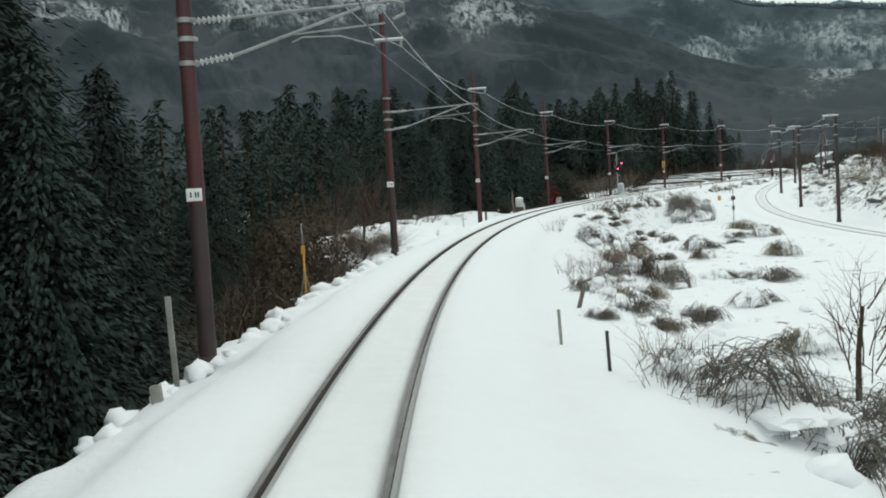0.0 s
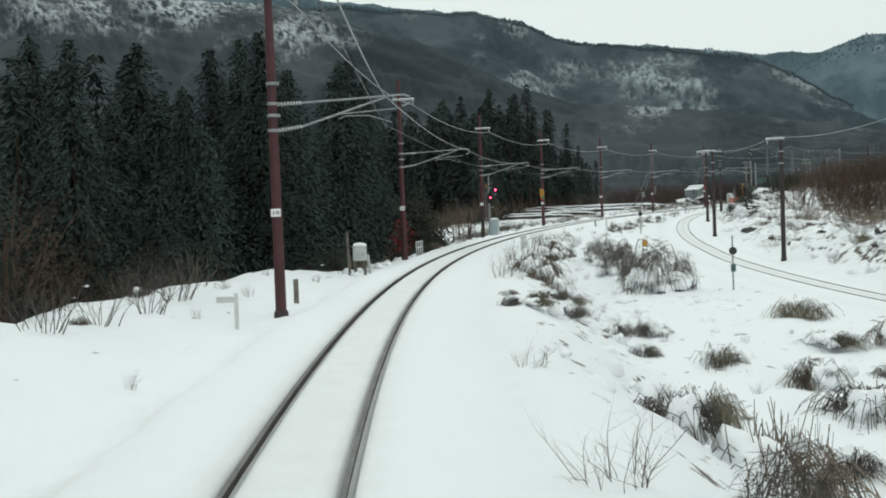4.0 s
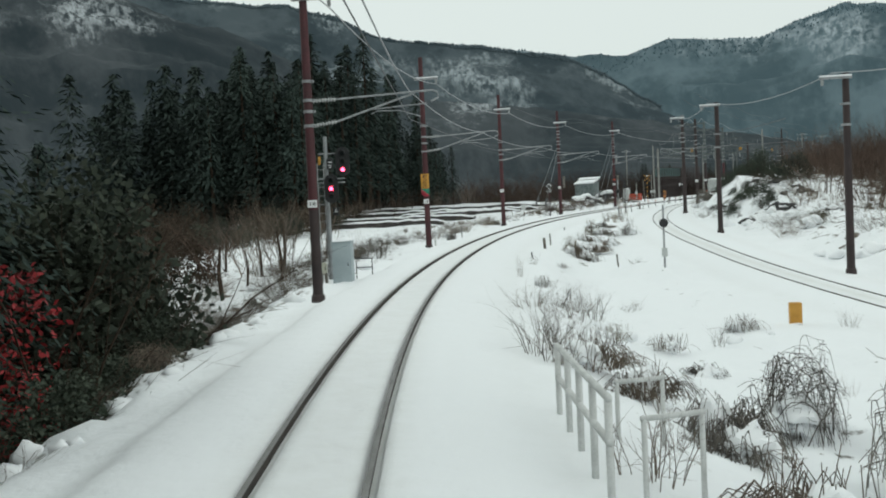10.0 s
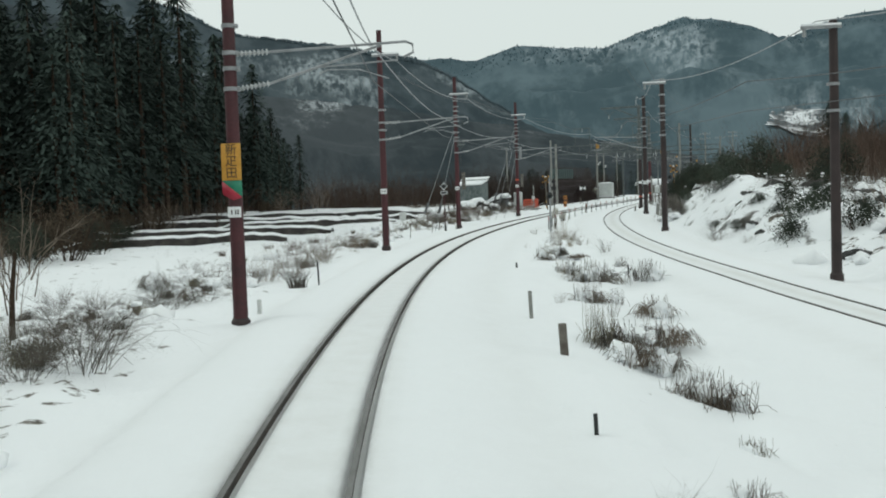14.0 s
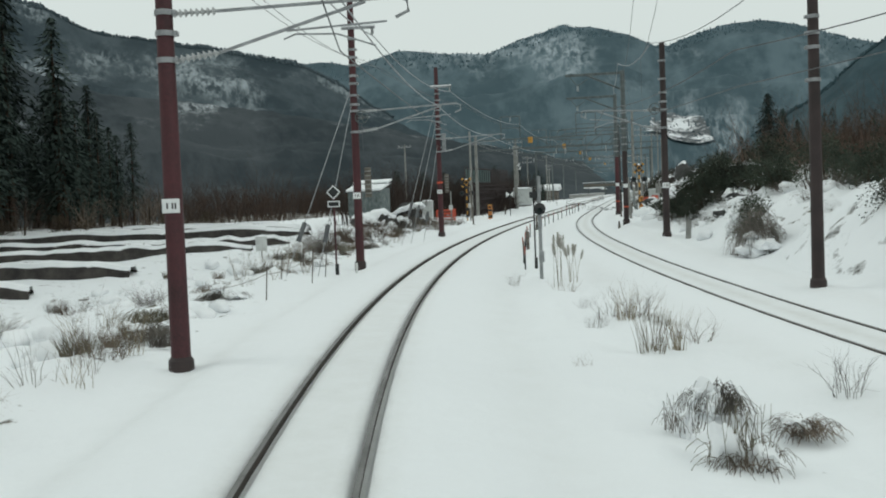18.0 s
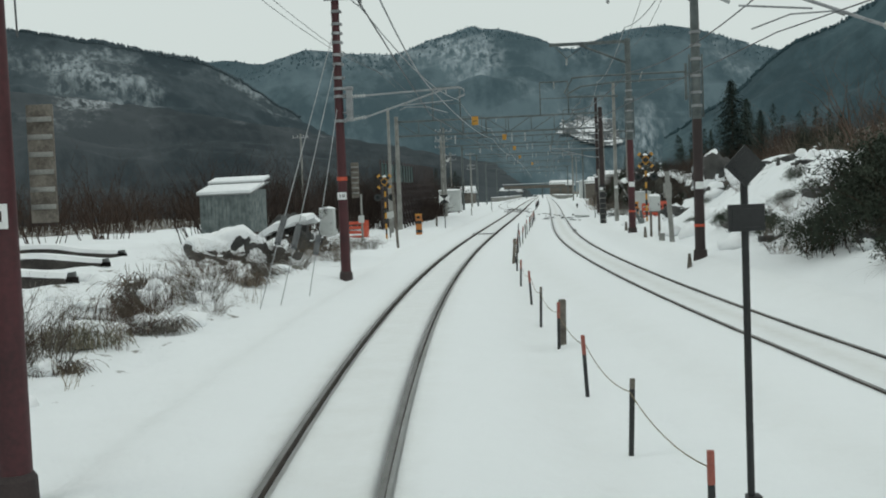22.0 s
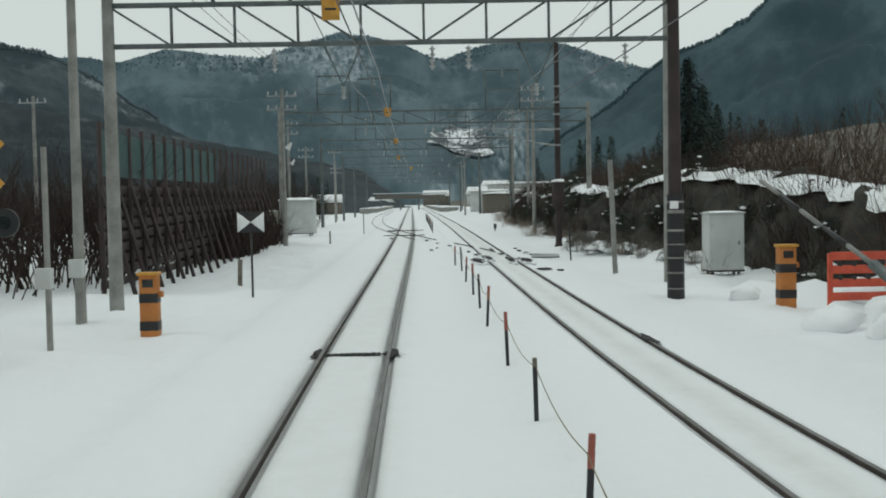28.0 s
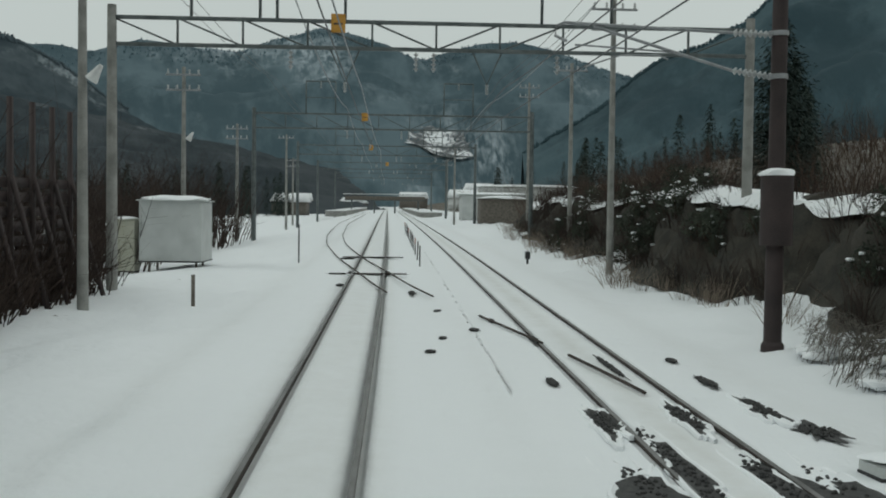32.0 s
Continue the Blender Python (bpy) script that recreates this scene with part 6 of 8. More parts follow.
grow(VINES, (2.0, 1.4), ((283.4, 8.7, 1.8, 0.8), (281.4, 9.1, 2.0, 0.9), (279.6, 9.7, 1.8, 0.8), (285.6, 8.8, 1.4, 0.7), (275.0, 9.9, 1.3, 0.6), (272.0, 10.2, 1.6, 0.6)), group="growth at the foot of the bank")
for src in CEDARS + FAR_CEDARS + TALL_CEDARS + BARES + BROWN_TREES + BRAMBLES + SCRUBS + WEEDS + TUFTS + VINES + THATCH + BRUSH + SPIKES + STALKS + DOMES + REEDS + EVERGREENS + LOW_GREENS + BIG_GREENS + MAPLES:
    for o in (src, *src.children_recursive):
        bpy.data.objects.remove(o)


# ---- small materials ----
WOOD_GREY = surface("weathered_wood", (0.07, 0.06, 0.05), (0.20, 0.18, 0.155), 5.0, 0.9, 0.4)
WHITE_PAINT = surface("dull_white_paint", (0.46, 0.47, 0.46), (0.66, 0.67, 0.66), 3.0, 0.55, 0.1)
CABINET_BLUE = surface("pale_blue_cabinet", (0.30, 0.36, 0.38), (0.40, 0.46, 0.48), 1.5, 0.5, 0.05)
CABINET_GREY = surface("pale_grey_cabinet", (0.42, 0.44, 0.43), (0.55, 0.57, 0.56), 1.5, 0.5, 0.05)
CABINET_BEIGE = surface("beige_cabinet", (0.38, 0.38, 0.30), (0.50, 0.50, 0.42), 1.5, 0.5, 0.05)
ORANGE = surface("orange_red_paint", (0.42, 0.055, 0.025), (0.62, 0.10, 0.05), 4.0, 0.5, 0.05)
AMBER = surface("amber_paint", (0.42, 0.20, 0.02), (0.60, 0.31, 0.05), 4.0, 0.5, 0.05)
BLACK = surface("black_paint", (0.008, 0.009, 0.010), (0.022, 0.023, 0.024), 4.0, 0.5, 0.05)
RED_BAND = surface("faded_red_band", (0.22, 0.06, 0.045), (0.36, 0.11, 0.08), 4.0, 0.6, 0.05)
TEAL = surface("teal_panel", (0.022, 0.058, 0.056), (0.05, 0.105, 0.10), 2.0, 0.5, 0.05)
SIGN_GREEN = surface("green_enamel", (0.01, 0.16, 0.09), (0.02, 0.22, 0.13), 4.0, 0.4, 0.0)
SIGN_RED = surface("crimson_enamel", (0.30, 0.012, 0.03), (0.40, 0.02, 0.045), 4.0, 0.4, 0.0)
SHED_WALL = surface("faded_blue_boards", (0.07, 0.09, 0.092), (0.20, 0.23, 0.225), 2.0, 0.85, 0.3)
ROCK = surface("dark_wet_rock", (0.018, 0.019, 0.020), (0.07, 0.068, 0.064), 1.5, 0.8, 0.6)
BALLAST = surface("wet_dark_ballast", (0.012, 0.013, 0.014), (0.06, 0.058, 0.056), 9.0, 0.7, 0.8, fine=60)
EARTH = surface("brown_earth", (0.020, 0.018, 0.017), (0.072, 0.064, 0.058), 2.0, 0.95, 0.5)


def lamp_glass(name, colour, strength):
    m = bpy.data.materials.new(name)
    m.use_nodes = True
    b = m.node_tree.nodes["Principled BSDF"]
    b.inputs["Base Color"].default_value = (*colour, 1)
    b.inputs["Emission Color"].default_value = (*colour, 1)
    b.inputs["Emission Strength"].default_value = strength
    b.inputs["Roughness"].default_value = 0.2
    return m


RED_LIGHT, AMBER_LIGHT = lamp_glass("red_signal_lens", (1.0, 0.05, 0.12), 9), lamp_glass("orange_signal_lens", (1.0, 0.22, 0.06), 9)
DARK_LENS = surface("unlit_lens", (0.01, 0.015, 0.015), (0.03, 0.035, 0.035), 5, 0.15, 0)


def one(name, m, label, category, build, material, group="", smooth=True):
    """A thing that is one mesh."""
    bm = bmesh.new()
    build(bm)
    ob = part(name, bm, material, None, smooth=smooth)
    ob.matrix_world = m
    return tagged(ob, label, category, group)


def piece(name, parent, material, build, label=""):
    bm = bmesh.new()
    build(bm)
    return part(name, bm, material, parent, label)


# ---- posts and stakes ----
def post(s, off, h, w=0.08, material=None, label="weathered grey wooden post in the snow", tilt=(0, 0), up=None, group=""):
    base = on_ground(s, off) if up is None else up
    m = stand(s, off, base) @ pose(0, 0, 0, tilt[0], tilt[1], 7 * math.sin(s * 3))

    def build(bm):
        box(bm, (w, w * 0.8, h + 0.5), (0, 0, h / 2 - 0.25), bevel=w * 0.12)
    return one("post", m, label, "post", build, material or WOOD_GREY, group)


for s, off, h, w, mat, tilt, label in [
    (31.5, -4.05, 1.85, 0.10, POLE_GREY, (0, -2), "tall pale grey post beside a maroon pole"),
    (29.0, -3.55, 0.26, 0.16, POLE_GREY, (0, -6), "short pale stone marker at the snow's edge"),
    (30.6, 2.86, 0.66, 0.055, POLE_GREY, (0, -2), "thin grey stake in smooth snow"),
    (28.4, 3.38, 0.62, 0.05, BLACK, (0, -2), "thin black stake in smooth snow"),
    (35.6, 3.6, 0.42, 0.09, WOOD_GREY, (0, 16), "leaning stub of a grey stake"),
    (88.5, -4.1, 0.78, 0.17, WOOD_GREY, (0, 0), "thick weathered wooden post"),
    (155.4, 3.66, 0.66, 0.13, WOOD_GREY, (0, -3), "brown wooden post between the tracks"),
    (150.0, 3.3, 0.32, 0.05, BLACK, (0, -2), "short black stake in the snow"),
    (150.2, 7.0, 0.66, 0.06, WOOD_GREY, (0, -5), "thin brown stake between the tracks"),
    (161.7, 3.56, 0.53, 0.085, POLE_GREY, (0, -2), "pale grey post between the tracks"),
    (172.3, 3.49, 0.36, 0.06, BLACK, (0, -2), "short black stake in the snow"),
    (173.2, 7.35, 0.32, 0.05, BLACK, (0, -2), "short black stake in the snow"),
    (172.3, 7.42, 0.17, 0.05, BLACK, (0, -2), "short black stake in the snow"),
    (163.0, -3.15, 0.38, 0.10, WHITE_PAINT, (0, 0), "short white marker post"),
    (170.0, -2.9, 0.72, 0.05, BLACK, (0, -2), "black stake beside dry grass"),
    (203.4, -2.75, 0.30, 0.09, WHITE_PAINT, (0, 0), "short white marker post"),
    (212.5, 10.2, 0.75, 0.22, POLE_GREY, (0, 3), "snow-topped concrete stub below the bank"),
    (235.05, 8.4, 2.72, 0.17, POLE_GREY, (0, -3), "tall grey post at the foot of the bank"),
    (268.0, -4.55, 0.85, 0.13, WOOD_GREY, (0, 2), "grey wooden post before the snow fence"),
    (293.4, -4.1, 0.8, 0.09, WOOD_GREY, (0, 0), "short dark post beside the hut"),
    (310.5, -3.1, 1.6, 0.06, BLACK, (0, 0), "thin black marker stake"),
    (269.5, 7.5, 3.8, 0.16, POLE_GREY, (0, -2), "tall pale grey post by the second track"),
    (278.6, 7.4, 1.5, 0.06, BLACK, (0, -2), "thin black stake with a broken foot"),
    (235.8, 8.1, 0.3, 0.22, POLE_GREY, (0, 4), "small grey stone below the bank"),
    (244.0, -3.6, 3.1, 0.12, WOOD_GREY, (0, -3), "weathered grey post before the crossing"),
]:
    post(s, off, h, w, mat, label, tilt)

for s, off, h in [(198.5, -3.3, 1.25), (201.5, -3.5, 1.1), (199.8, -4.6, 1.0), (204.5, -5.0, 1.2), (196.0, -4.1, 0.9)]:
    post(s, off, h, 0.03, WOOD_GREY, "thin bent fence stake with wire", (4, 5), group="wire fence stakes")
wire("fence_wire", [line(s, off, on_ground(s, off) + h * 0.75) for s, off, h in [(193, -5, 0.8), (196.0, -4.1, 0.9), (198.5, -3.3, 1.25), (201.5, -3.5, 1.1), (204.5, -5.0, 1.2)]], 0.008, WOOD_GREY, "slack wire between thin fence stakes", 0.1)


def striped_stake(s, off, h, red=True, tilt=0.0):
    base = on_ground(s, off)
    ob = thing("marker_stake", stand(s, off, base) @ pose(0, 0, 0, 0, tilt, 0), "black marker stake" + (" with a red band" if red else " beside the track") + " holding a thin cord", "stake", "marker stakes between the tracks")
    piece("shaft", ob, BLACK, lambda bm: box(bm, (0.055, 0.05, h * 0.66 + 0.3), (0, 0, h * 0.33 - 0.15), bevel=0.008))
    piece("band", ob, RED_BAND if red else BLACK, lambda bm: box(bm, (0.057, 0.052, h * 0.2), (0, 0, h * 0.76), bevel=0.008), "faded red band" if red else "")
    piece("tip", ob, RED_BAND if red else WOOD_GREY, lambda bm: box(bm, (0.055, 0.05, h * 0.14), (0, 0, h * 0.93), bevel=0.008))


ROW = [(204.3, 3.3), (207.3, 3.18), (210.5, 3.09), (214.2, 3.0), (217.4, 2.85), (220.6, 2.77), (225, 2.57), (229.9, 2.46), (233.5, 2.36), (236.2, 2.38), (239.0, 2.38), (242.2, 2.4), (245.3, 2.44), (249.2, 2.5), (253.0, 2.5), (257.8, 2.5), (260.9, 2.53), (264.2, 2.54), (268.0, 2.5), (272.1, 2.54), (274.9, 2.39)]
for k, (s, off) in enumerate(ROW):
    striped_stake(s, off, 0.83 + 0.05 * math.sin(s), k % 3 != 1, 3 * math.sin(k * 2.2))
wire("guide_wire", [line(s, off, on_ground(s, off) + 0.68) for s, off in ROW], 0.006, TWIG_PALE, "thin slack cord between marker stakes", 0.12)
post(214.6, 3.1, 0.85, 0.13, WOOD_GREY, "stout weathered post among marker stakes", (0, 1))
post(232.9, 2.3, 0.95, 0.1, WOOD_GREY, "stout leaning weathered stake between the tracks", (0, 5))
post(233.2, 2.38, 1.5, 0.035, BLACK, "tall thin leaning stake between the tracks", (0, 6))

# ---- tall yellow marker on splayed legs ----
ob = thing("snow_marker", stand(42.6, -3.95, on_ground(42.6, -3.95) - 0.05), "yellow snow marker on grey splayed legs at the embankment edge", "marker")
piece("mast", ob, AMBER, lambda bm: rod(bm, (0, 0, 0.2), (0, 0, 1.85), 0.035, 0.03))
piece("tip", ob, POLE_GREY, lambda bm: rod(bm, (0, 0, 1.85), (-0.02, 0, 2.5), 0.025, 0.02))
piece("tag", ob, AMBER, lambda bm: box(bm, (0.12, 0.03, 0.26), (0, -0.04, 1.72), bevel=0.01), "yellow tag")
for a in (-0.3, 0.28):
    piece("leg", ob, WOOD_GREY, lambda bm: rod(bm, (a, 0.05, -0.3), (0, 0, 1.1), 0.028))

# ---- white sign post beside the third pole ----
ob = thing("white_post", stand(80.8, -4.2, on_ground(80.8, -4.2)), "white painted post with a short arm and snow on it", "post")
piece("upright", ob, WHITE_PAINT, lambda bm: box(bm, (0.10, 0.08, 1.3), (0, 0, 0.35), bevel=0.01))
piece("arm", ob, WHITE_PAINT, lambda bm: box(bm, (0.55, 0.05, 0.16), (-0.27, 0, 0.82), bevel=0.01))
piece("snow_cap", ob, SNOW, lambda bm: mound(bm, (0.55, 0.12, 0.05), (-0.27, 0, 0.9), 1))


# ---- equipment boxes ----
def cabinet(name, s, off, size, legs, material, label, snow=0.12, up=None, turn=0.0, door=True, cap=True):
    """A trackside cabinet, door towards the coming train; legs: height of its legs."""
    base = on_ground(s, off) if up is None else up
    ob = thing(name, stand(s, off, base, turn), label, "cabinet")
    w, d, h = size
    piece("body", ob, material, lambda bm: box(bm, (w, d, h), (0, 0, legs + h / 2), bevel=0.015))
    if door:
        leaf = piece("door", ob, material, lambda bm: box(bm, (w * 0.86, 0.02, h * 0.9), (0, -d / 2 - 0.012, legs + h / 2), bevel=0.008))
        piece("handle", leaf, BLACK, lambda bm: box(bm, (0.03, 0.03, 0.12), (w * 0.34, -d / 2 - 0.035, legs + h * 0.5), bevel=0.006))
        for z in (0.2, 0.8):
            piece("hinge", leaf, GALVANISED, lambda bm: rod(bm, (-w * 0.43, -d / 2 - 0.02, legs + h * z - 0.05), (-w * 0.43, -d / 2 - 0.02, legs + h * z + 0.05), 0.012))
    piece("rim", ob, BLACK, lambda bm: box(bm, (w * 1.02, d * 1.02, 0.05), (0, 0, legs + 0.03), bevel=0.01))
    if legs:
        for x in (-0.38, 0.38):
            for y in (-0.3, 0.3):
                piece("leg", ob, WOOD_GREY, lambda bm: box(bm, (0.08, 0.08, legs + 0.4), (w * x, d * y, legs / 2 - 0.2), bevel=0.008))
    if cap:
        piece("roof", ob, material, lambda bm: box(bm, (w * 1.08, d * 1.1, 0.04), (0, 0, legs + h + 0.02), bevel=0.01))
    if snow:
        piece("snow_cap", ob, SNOW, lambda bm: mound(bm, (w * 1.08, d * 1.1, snow), (0, 0, legs + h + 0.03), s), "rounded cap of snow")
    return ob


cabinet("relay_box", 101.9, -4.15, (0.62, 0.4, 0.72), 0.62, CABINET_GREY, "pale grey relay box on legs with a snow cap", 0.16)
post(101.5, -4.6, 2.1, 0.12, WOOD_GREY, "tall weathered post beside a relay box", (0, -2))
post(102.2, -3.72, 0.95, 0.13, WHITE_PAINT, "white leaning marker post beside a relay box", (0, -7))
cabinet("signal_cabinet", 142.6, -3.45, (0.7, 0.6, 1.6), 0.0, CABINET_BLUE, "tall pale blue signal cabinet with snow on top", 0.12)
cabinet("junction_box", 142.4, -4.15, (0.24, 0.16, 0.42), 0.55, CABINET_BEIGE, "small beige junction box on a yellow post", 0, cap=False)
cabinet("equipment_box", 239.9, 8.33, (0.46, 0.3, 0.64), 1.0, CABINET_GREY, "grey equipment box on a post with a snow cap", 0.12)
cabinet("crossing_cabinet", 257.5, -10.2, (0.9, 0.7, 1.75), 0.05, CABINET_GREY, "grey crossing control cabinet with a dark door", 0.14)
cabinet("crossing_cabinet", 267.0, 10.3, (1.05, 0.8, 1.75), 0.1, CABINET_GREY, "pale crossing control cabinet below the bank", 0.05)
cabinet("track_hut", 307.6, -7.6, (2.35, 2.2, 2.35), 0.25, CABINET_GREY, "white equipment hut on legs with a thick snow cap", 0.2, door=False)
cabinet("beige_cabinet", 307.0, -9.4, (0.85, 0.8, 2.0), 0.1, CABINET_BEIGE, "beige equipment cabinet beside the white hut", 0.1)
cabinet("point_machine", 278.4, 6.3, (1.1, 0.4, 0.16), 0.0, CABINET_GREY, "low grey cable duct cover in the snow", 0.05, door=False, cap=False, turn=8)
cabinet("station_store", 394, 14.5, (9, 6, 3.2), 0, CABINET_GREY, "pale low store building near the station", 0.3, door=False)
cabinet("station_store", 420, 22, (14, 7, 4.4), 0, WHITE_PAINT, "long white warehouse near the station", 0.4, door=False)
cabinet("station_store", 372, 12.8, (5, 4, 2.6), 0, WOOD_GREY, "small grey store building near the station", 0.3, door=False)


# ---- pipe railings ----
def railing(s, off, length, h, bays, rails, material, label, turn=0.0, r=0.028):
    ob = thing("pipe_railing", stand(s, off, on_ground(s, off), turn), label, "railing")
    for k in range(bays + 1):
        y = length * k / bays
        piece("upright", ob, material, lambda bm: rod(bm, (0, y, -0.4), (0, y, h), r))
    for z in rails:
        piece("rail", ob, material, lambda bm: rod(bm, (0, -r, z), (0, length + r, z), r))
    return ob


railing(115.2, -3.62, 2.0, 1.0, 3, (1.0, 0.62), WHITE_PAINT, "white pipe railing at a culvert with four uprights", r=0.036)
railing(116.2, 2.9, 3.6, 0.98, 4, (0.98, 0.55), WHITE_PAINT, "white pipe railing on the culvert wall", r=0.04)
post(133.8, 10.4, 0.68, 0.32, AMBER, "short orange marker post standing in snow", (0, 0))
railing(116.5, 3.3, 0.65, 0.72, 1, (0.72,), WHITE_PAINT, "white pipe hoop beside the culvert", turn=-75, r=0.03)
railing(118.5, 3.4, 0.6, 0.72, 1, (0.72,), WHITE_PAINT, "white pipe hoop beside the culvert", turn=-75, r=0.03)
railing(145.0, -3.45, 0.62, 0.8, 1, (0.8, 0.45), BLACK, "dark pipe guard beside the signal cabinet", turn=-80, r=0.02)


# ---- colour light signals ----
def signal_head(ob, x, z, lit, material, lenses):
    def plate_shape(bm):
        vs = []
        for k in range(28):
            a = 2 * math.pi * k / 28
            y = 0.28 * (1 if math.sin(a) > 0 else -1)
            vs.append(bm.verts.new((x + 0.27 * math.cos(a), -0.22, z + y + 0.27 * math.sin(a))))
        f = bm.faces.new(vs)
        g = bmesh.ops.extrude_face_region(bm, geom=[f])
        bmesh.ops.translate(bm, verts=[v for v in g["geom"] if isinstance(v, bmesh.types.BMVert)], vec=(0, 0.03, 0))
    head = piece("head", ob, BLACK, plate_shape, "black rounded signal backplate")
    piece("housing", head, BLACK, lambda bm: box(bm, (0.3, 0.2, 0.86), (x, -0.08, z), bevel=0.04))
    for k in range(lenses):
        zz = z + 0.3 - 0.6 * k / max(1, lenses - 1)
        def hood(bm):
            tube(bm, [(x + 0.11 * math.cos(a), -0.34, zz + 0.11 * math.sin(a)) for a in [math.pi * q / 8 for q in range(9)]], 0.012, 5)
            for q in range(9):
                a = math.pi * q / 8
                rod(bm, (x + 0.11 * math.cos(a), -0.23, zz + 0.11 * math.sin(a)), (x + 0.11 * math.cos(a), -0.42, zz + 0.10 * math.sin(a) + 0.01), 0.022, None, 5)
        piece("hood", head, BLACK, hood)
        piece("lens", head, material if k == lit else DARK_LENS, lambda bm: rod(bm, (x, -0.22, zz), (x, -0.25, zz), 0.075, None, 20), "glowing signal lens" if k == lit else "")


mast = thing("colour_light_signal", stand(143.7, -4.15, on_ground(143.7, -4.15)), "signal mast with two black heads showing red lights", "signal")
piece("mast", mast, GALVANISED, lambda bm: rod(bm, (0, 0, -0.5), (0, 0, 5.6), 0.085, 0.07, 14))
signal_head(mast, 0.68, 4.62, 2, RED_LIGHT, 3)
signal_head(mast, 0.2, 3.62, 1, RED_LIGHT, 3)
for z in (4.0, 3.85, 4.95):
    piece("bracket", mast, GALVANISED, lambda bm: bar(bm, (-0.3, 0, z), (0.7, 0, z), 0.05, 0.05))
piece("route_plate", mast, BLACK, lambda bm: box(bm, (0.24, 0.03, 0.42), (0.18, -0.14, 4.55), bevel=0.01), "black plate with white marks")
piece("lower_plate", mast, BLACK, lambda bm: box(bm, (0.22, 0.03, 0.3), (0.32, -0.14, 2.75), bevel=0.01))
for z, w in ((4.62, 0.13), (4.5, 0.16), (4.42, 0.1)):
    piece("white_mark", mast, PLATE, lambda bm: box(bm, (w, 0.01, 0.03), (0.18, -0.162, z)))
for z, w in ((2.8, 0.03), (2.74, 0.12)):
    piece("white_mark", mast, PLATE, lambda bm: box(bm, (w, 0.01, 0.12 if w < 0.05 else 0.025), (0.32, -0.162, z)))
for x in (-0.12, 0.12):
    piece("ladder_side", mast, GALVANISED, lambda bm: rod(bm, (x - 0.25, 0.1, 0), (x - 0.25, 0.1, 4.6), 0.016))
for k in range(13):
    piece("rung", mast, GALVANISED, lambda bm: rod(bm, (-0.37, 0.1, 0.4 + 0.33 * k), (-0.13, 0.1, 0.4 + 0.33 * k), 0.011))
piece("tag", mast, AMBER, lambda bm: box(bm, (0.1, 0.02, 0.3), (-0.25, -0.02, 4.7)), "amber tag")


# ---- lineside signs ----
def disc_sign(s, off, h, disc_z, teal=True, label="round dark disc on a thin grey post"):
    ob = thing("disc_sign", stand(s, off, on_ground(s, off)), label, "sign", "disc signs by the second track")
    piece("post", ob, GALVANISED, lambda bm: rod(bm, (0, 0, -0.4), (0, 0, h), 0.045, 0.04, 12))
    piece("disc", ob, BLACK, lambda bm: rod(bm, (0, -0.06, disc_z), (0, -0.12, disc_z), 0.19, None, 24), "black disc")
    piece("box", ob, TEAL if teal else CABINET_GREY, lambda bm: box(bm, (0.22, 0.16, 0.36), (0, -0.1, disc_z - 0.85 if teal else 0.75), bevel=0.015))


disc_sign(104.6, 14.2, 2.7, 1.95)
disc_sign(149.4, 8.9, 2.75, 1.98, False, "round dark disc and small box on a thin grey post")

ob = thing("repeater_lamp", stand(200.1, 3.85, on_ground(200.1, 3.85)), "grey pole carrying a dark eight-sided lamp and a small box", "signal")
piece("pole", ob, GALVANISED, lambda bm: rod(bm, (0, 0, -0.4), (0, 0, 3.3), 0.06, 0.055, 14))
head = piece("lamp_head", ob, BLACK, lambda bm: rod(bm, (0, -0.07, 2.25), (0, -0.2, 2.25), 0.2, None, 8), "dark eight-sided lamp plate")
piece("lens", head, DARK_LENS, lambda bm: rod(bm, (0, -0.2, 2.2), (0, -0.24, 2.2), 0.09, None, 18))
piece("bracket", ob, GALVANISED, lambda bm: box(bm, (0.12, 0.16, 0.16), (0, -0.04, 2.05), bevel=0.01))
piece("box", ob, GALVANISED, lambda bm: box(bm, (0.17, 0.14, 0.36), (0.02, -0.05, 0.72), bevel=0.02))


def diamond_sign(s, off, post_mat, h, dark_face, label, post_r=0.035, rect_w=0.44, d=0.36):
    ob = thing("diamond_sign", stand(s, off, on_ground(s, off)), label, "sign")
    piece("post", ob, post_mat, lambda bm: rod(bm, (0, 0, -0.3), (0, 0, h), post_r, None, 10))
    rim, face = (PLATE, BLACK) if dark_face else (BLACK, BLACK)
    turn = Matrix.Rotation(radians(45), 4, "Y")
    piece("diamond_rim", ob, rim, lambda bm: box(bm, (d, 0.02, d), (0, -post_r - 0.015, h - 0.12), turn, 0.004), "white-edged black diamond" if dark_face else "")
    piece("diamond_face", ob, face, lambda bm: box(bm, (d - 0.07, 0.02, d - 0.07), (0, -post_r - 0.022, h - 0.12), turn, 0.004))
    piece("bar_rim", ob, rim, lambda bm: box(bm, (rect_w, 0.02, 0.22), (0, -post_r - 0.015, h - 0.54), bevel=0.004))
    piece("bar_face", ob, face, lambda bm: box(bm, (rect_w - 0.07, 0.02, 0.15), (0, -post_r - 0.022, h - 0.54), bevel=0.004))
    piece("sleeve", ob, BLACK, lambda bm: box(bm, (0.12, 0.12, 0.42), (0.02, 0, 0.16), bevel=0.015), "dark foot sleeve")


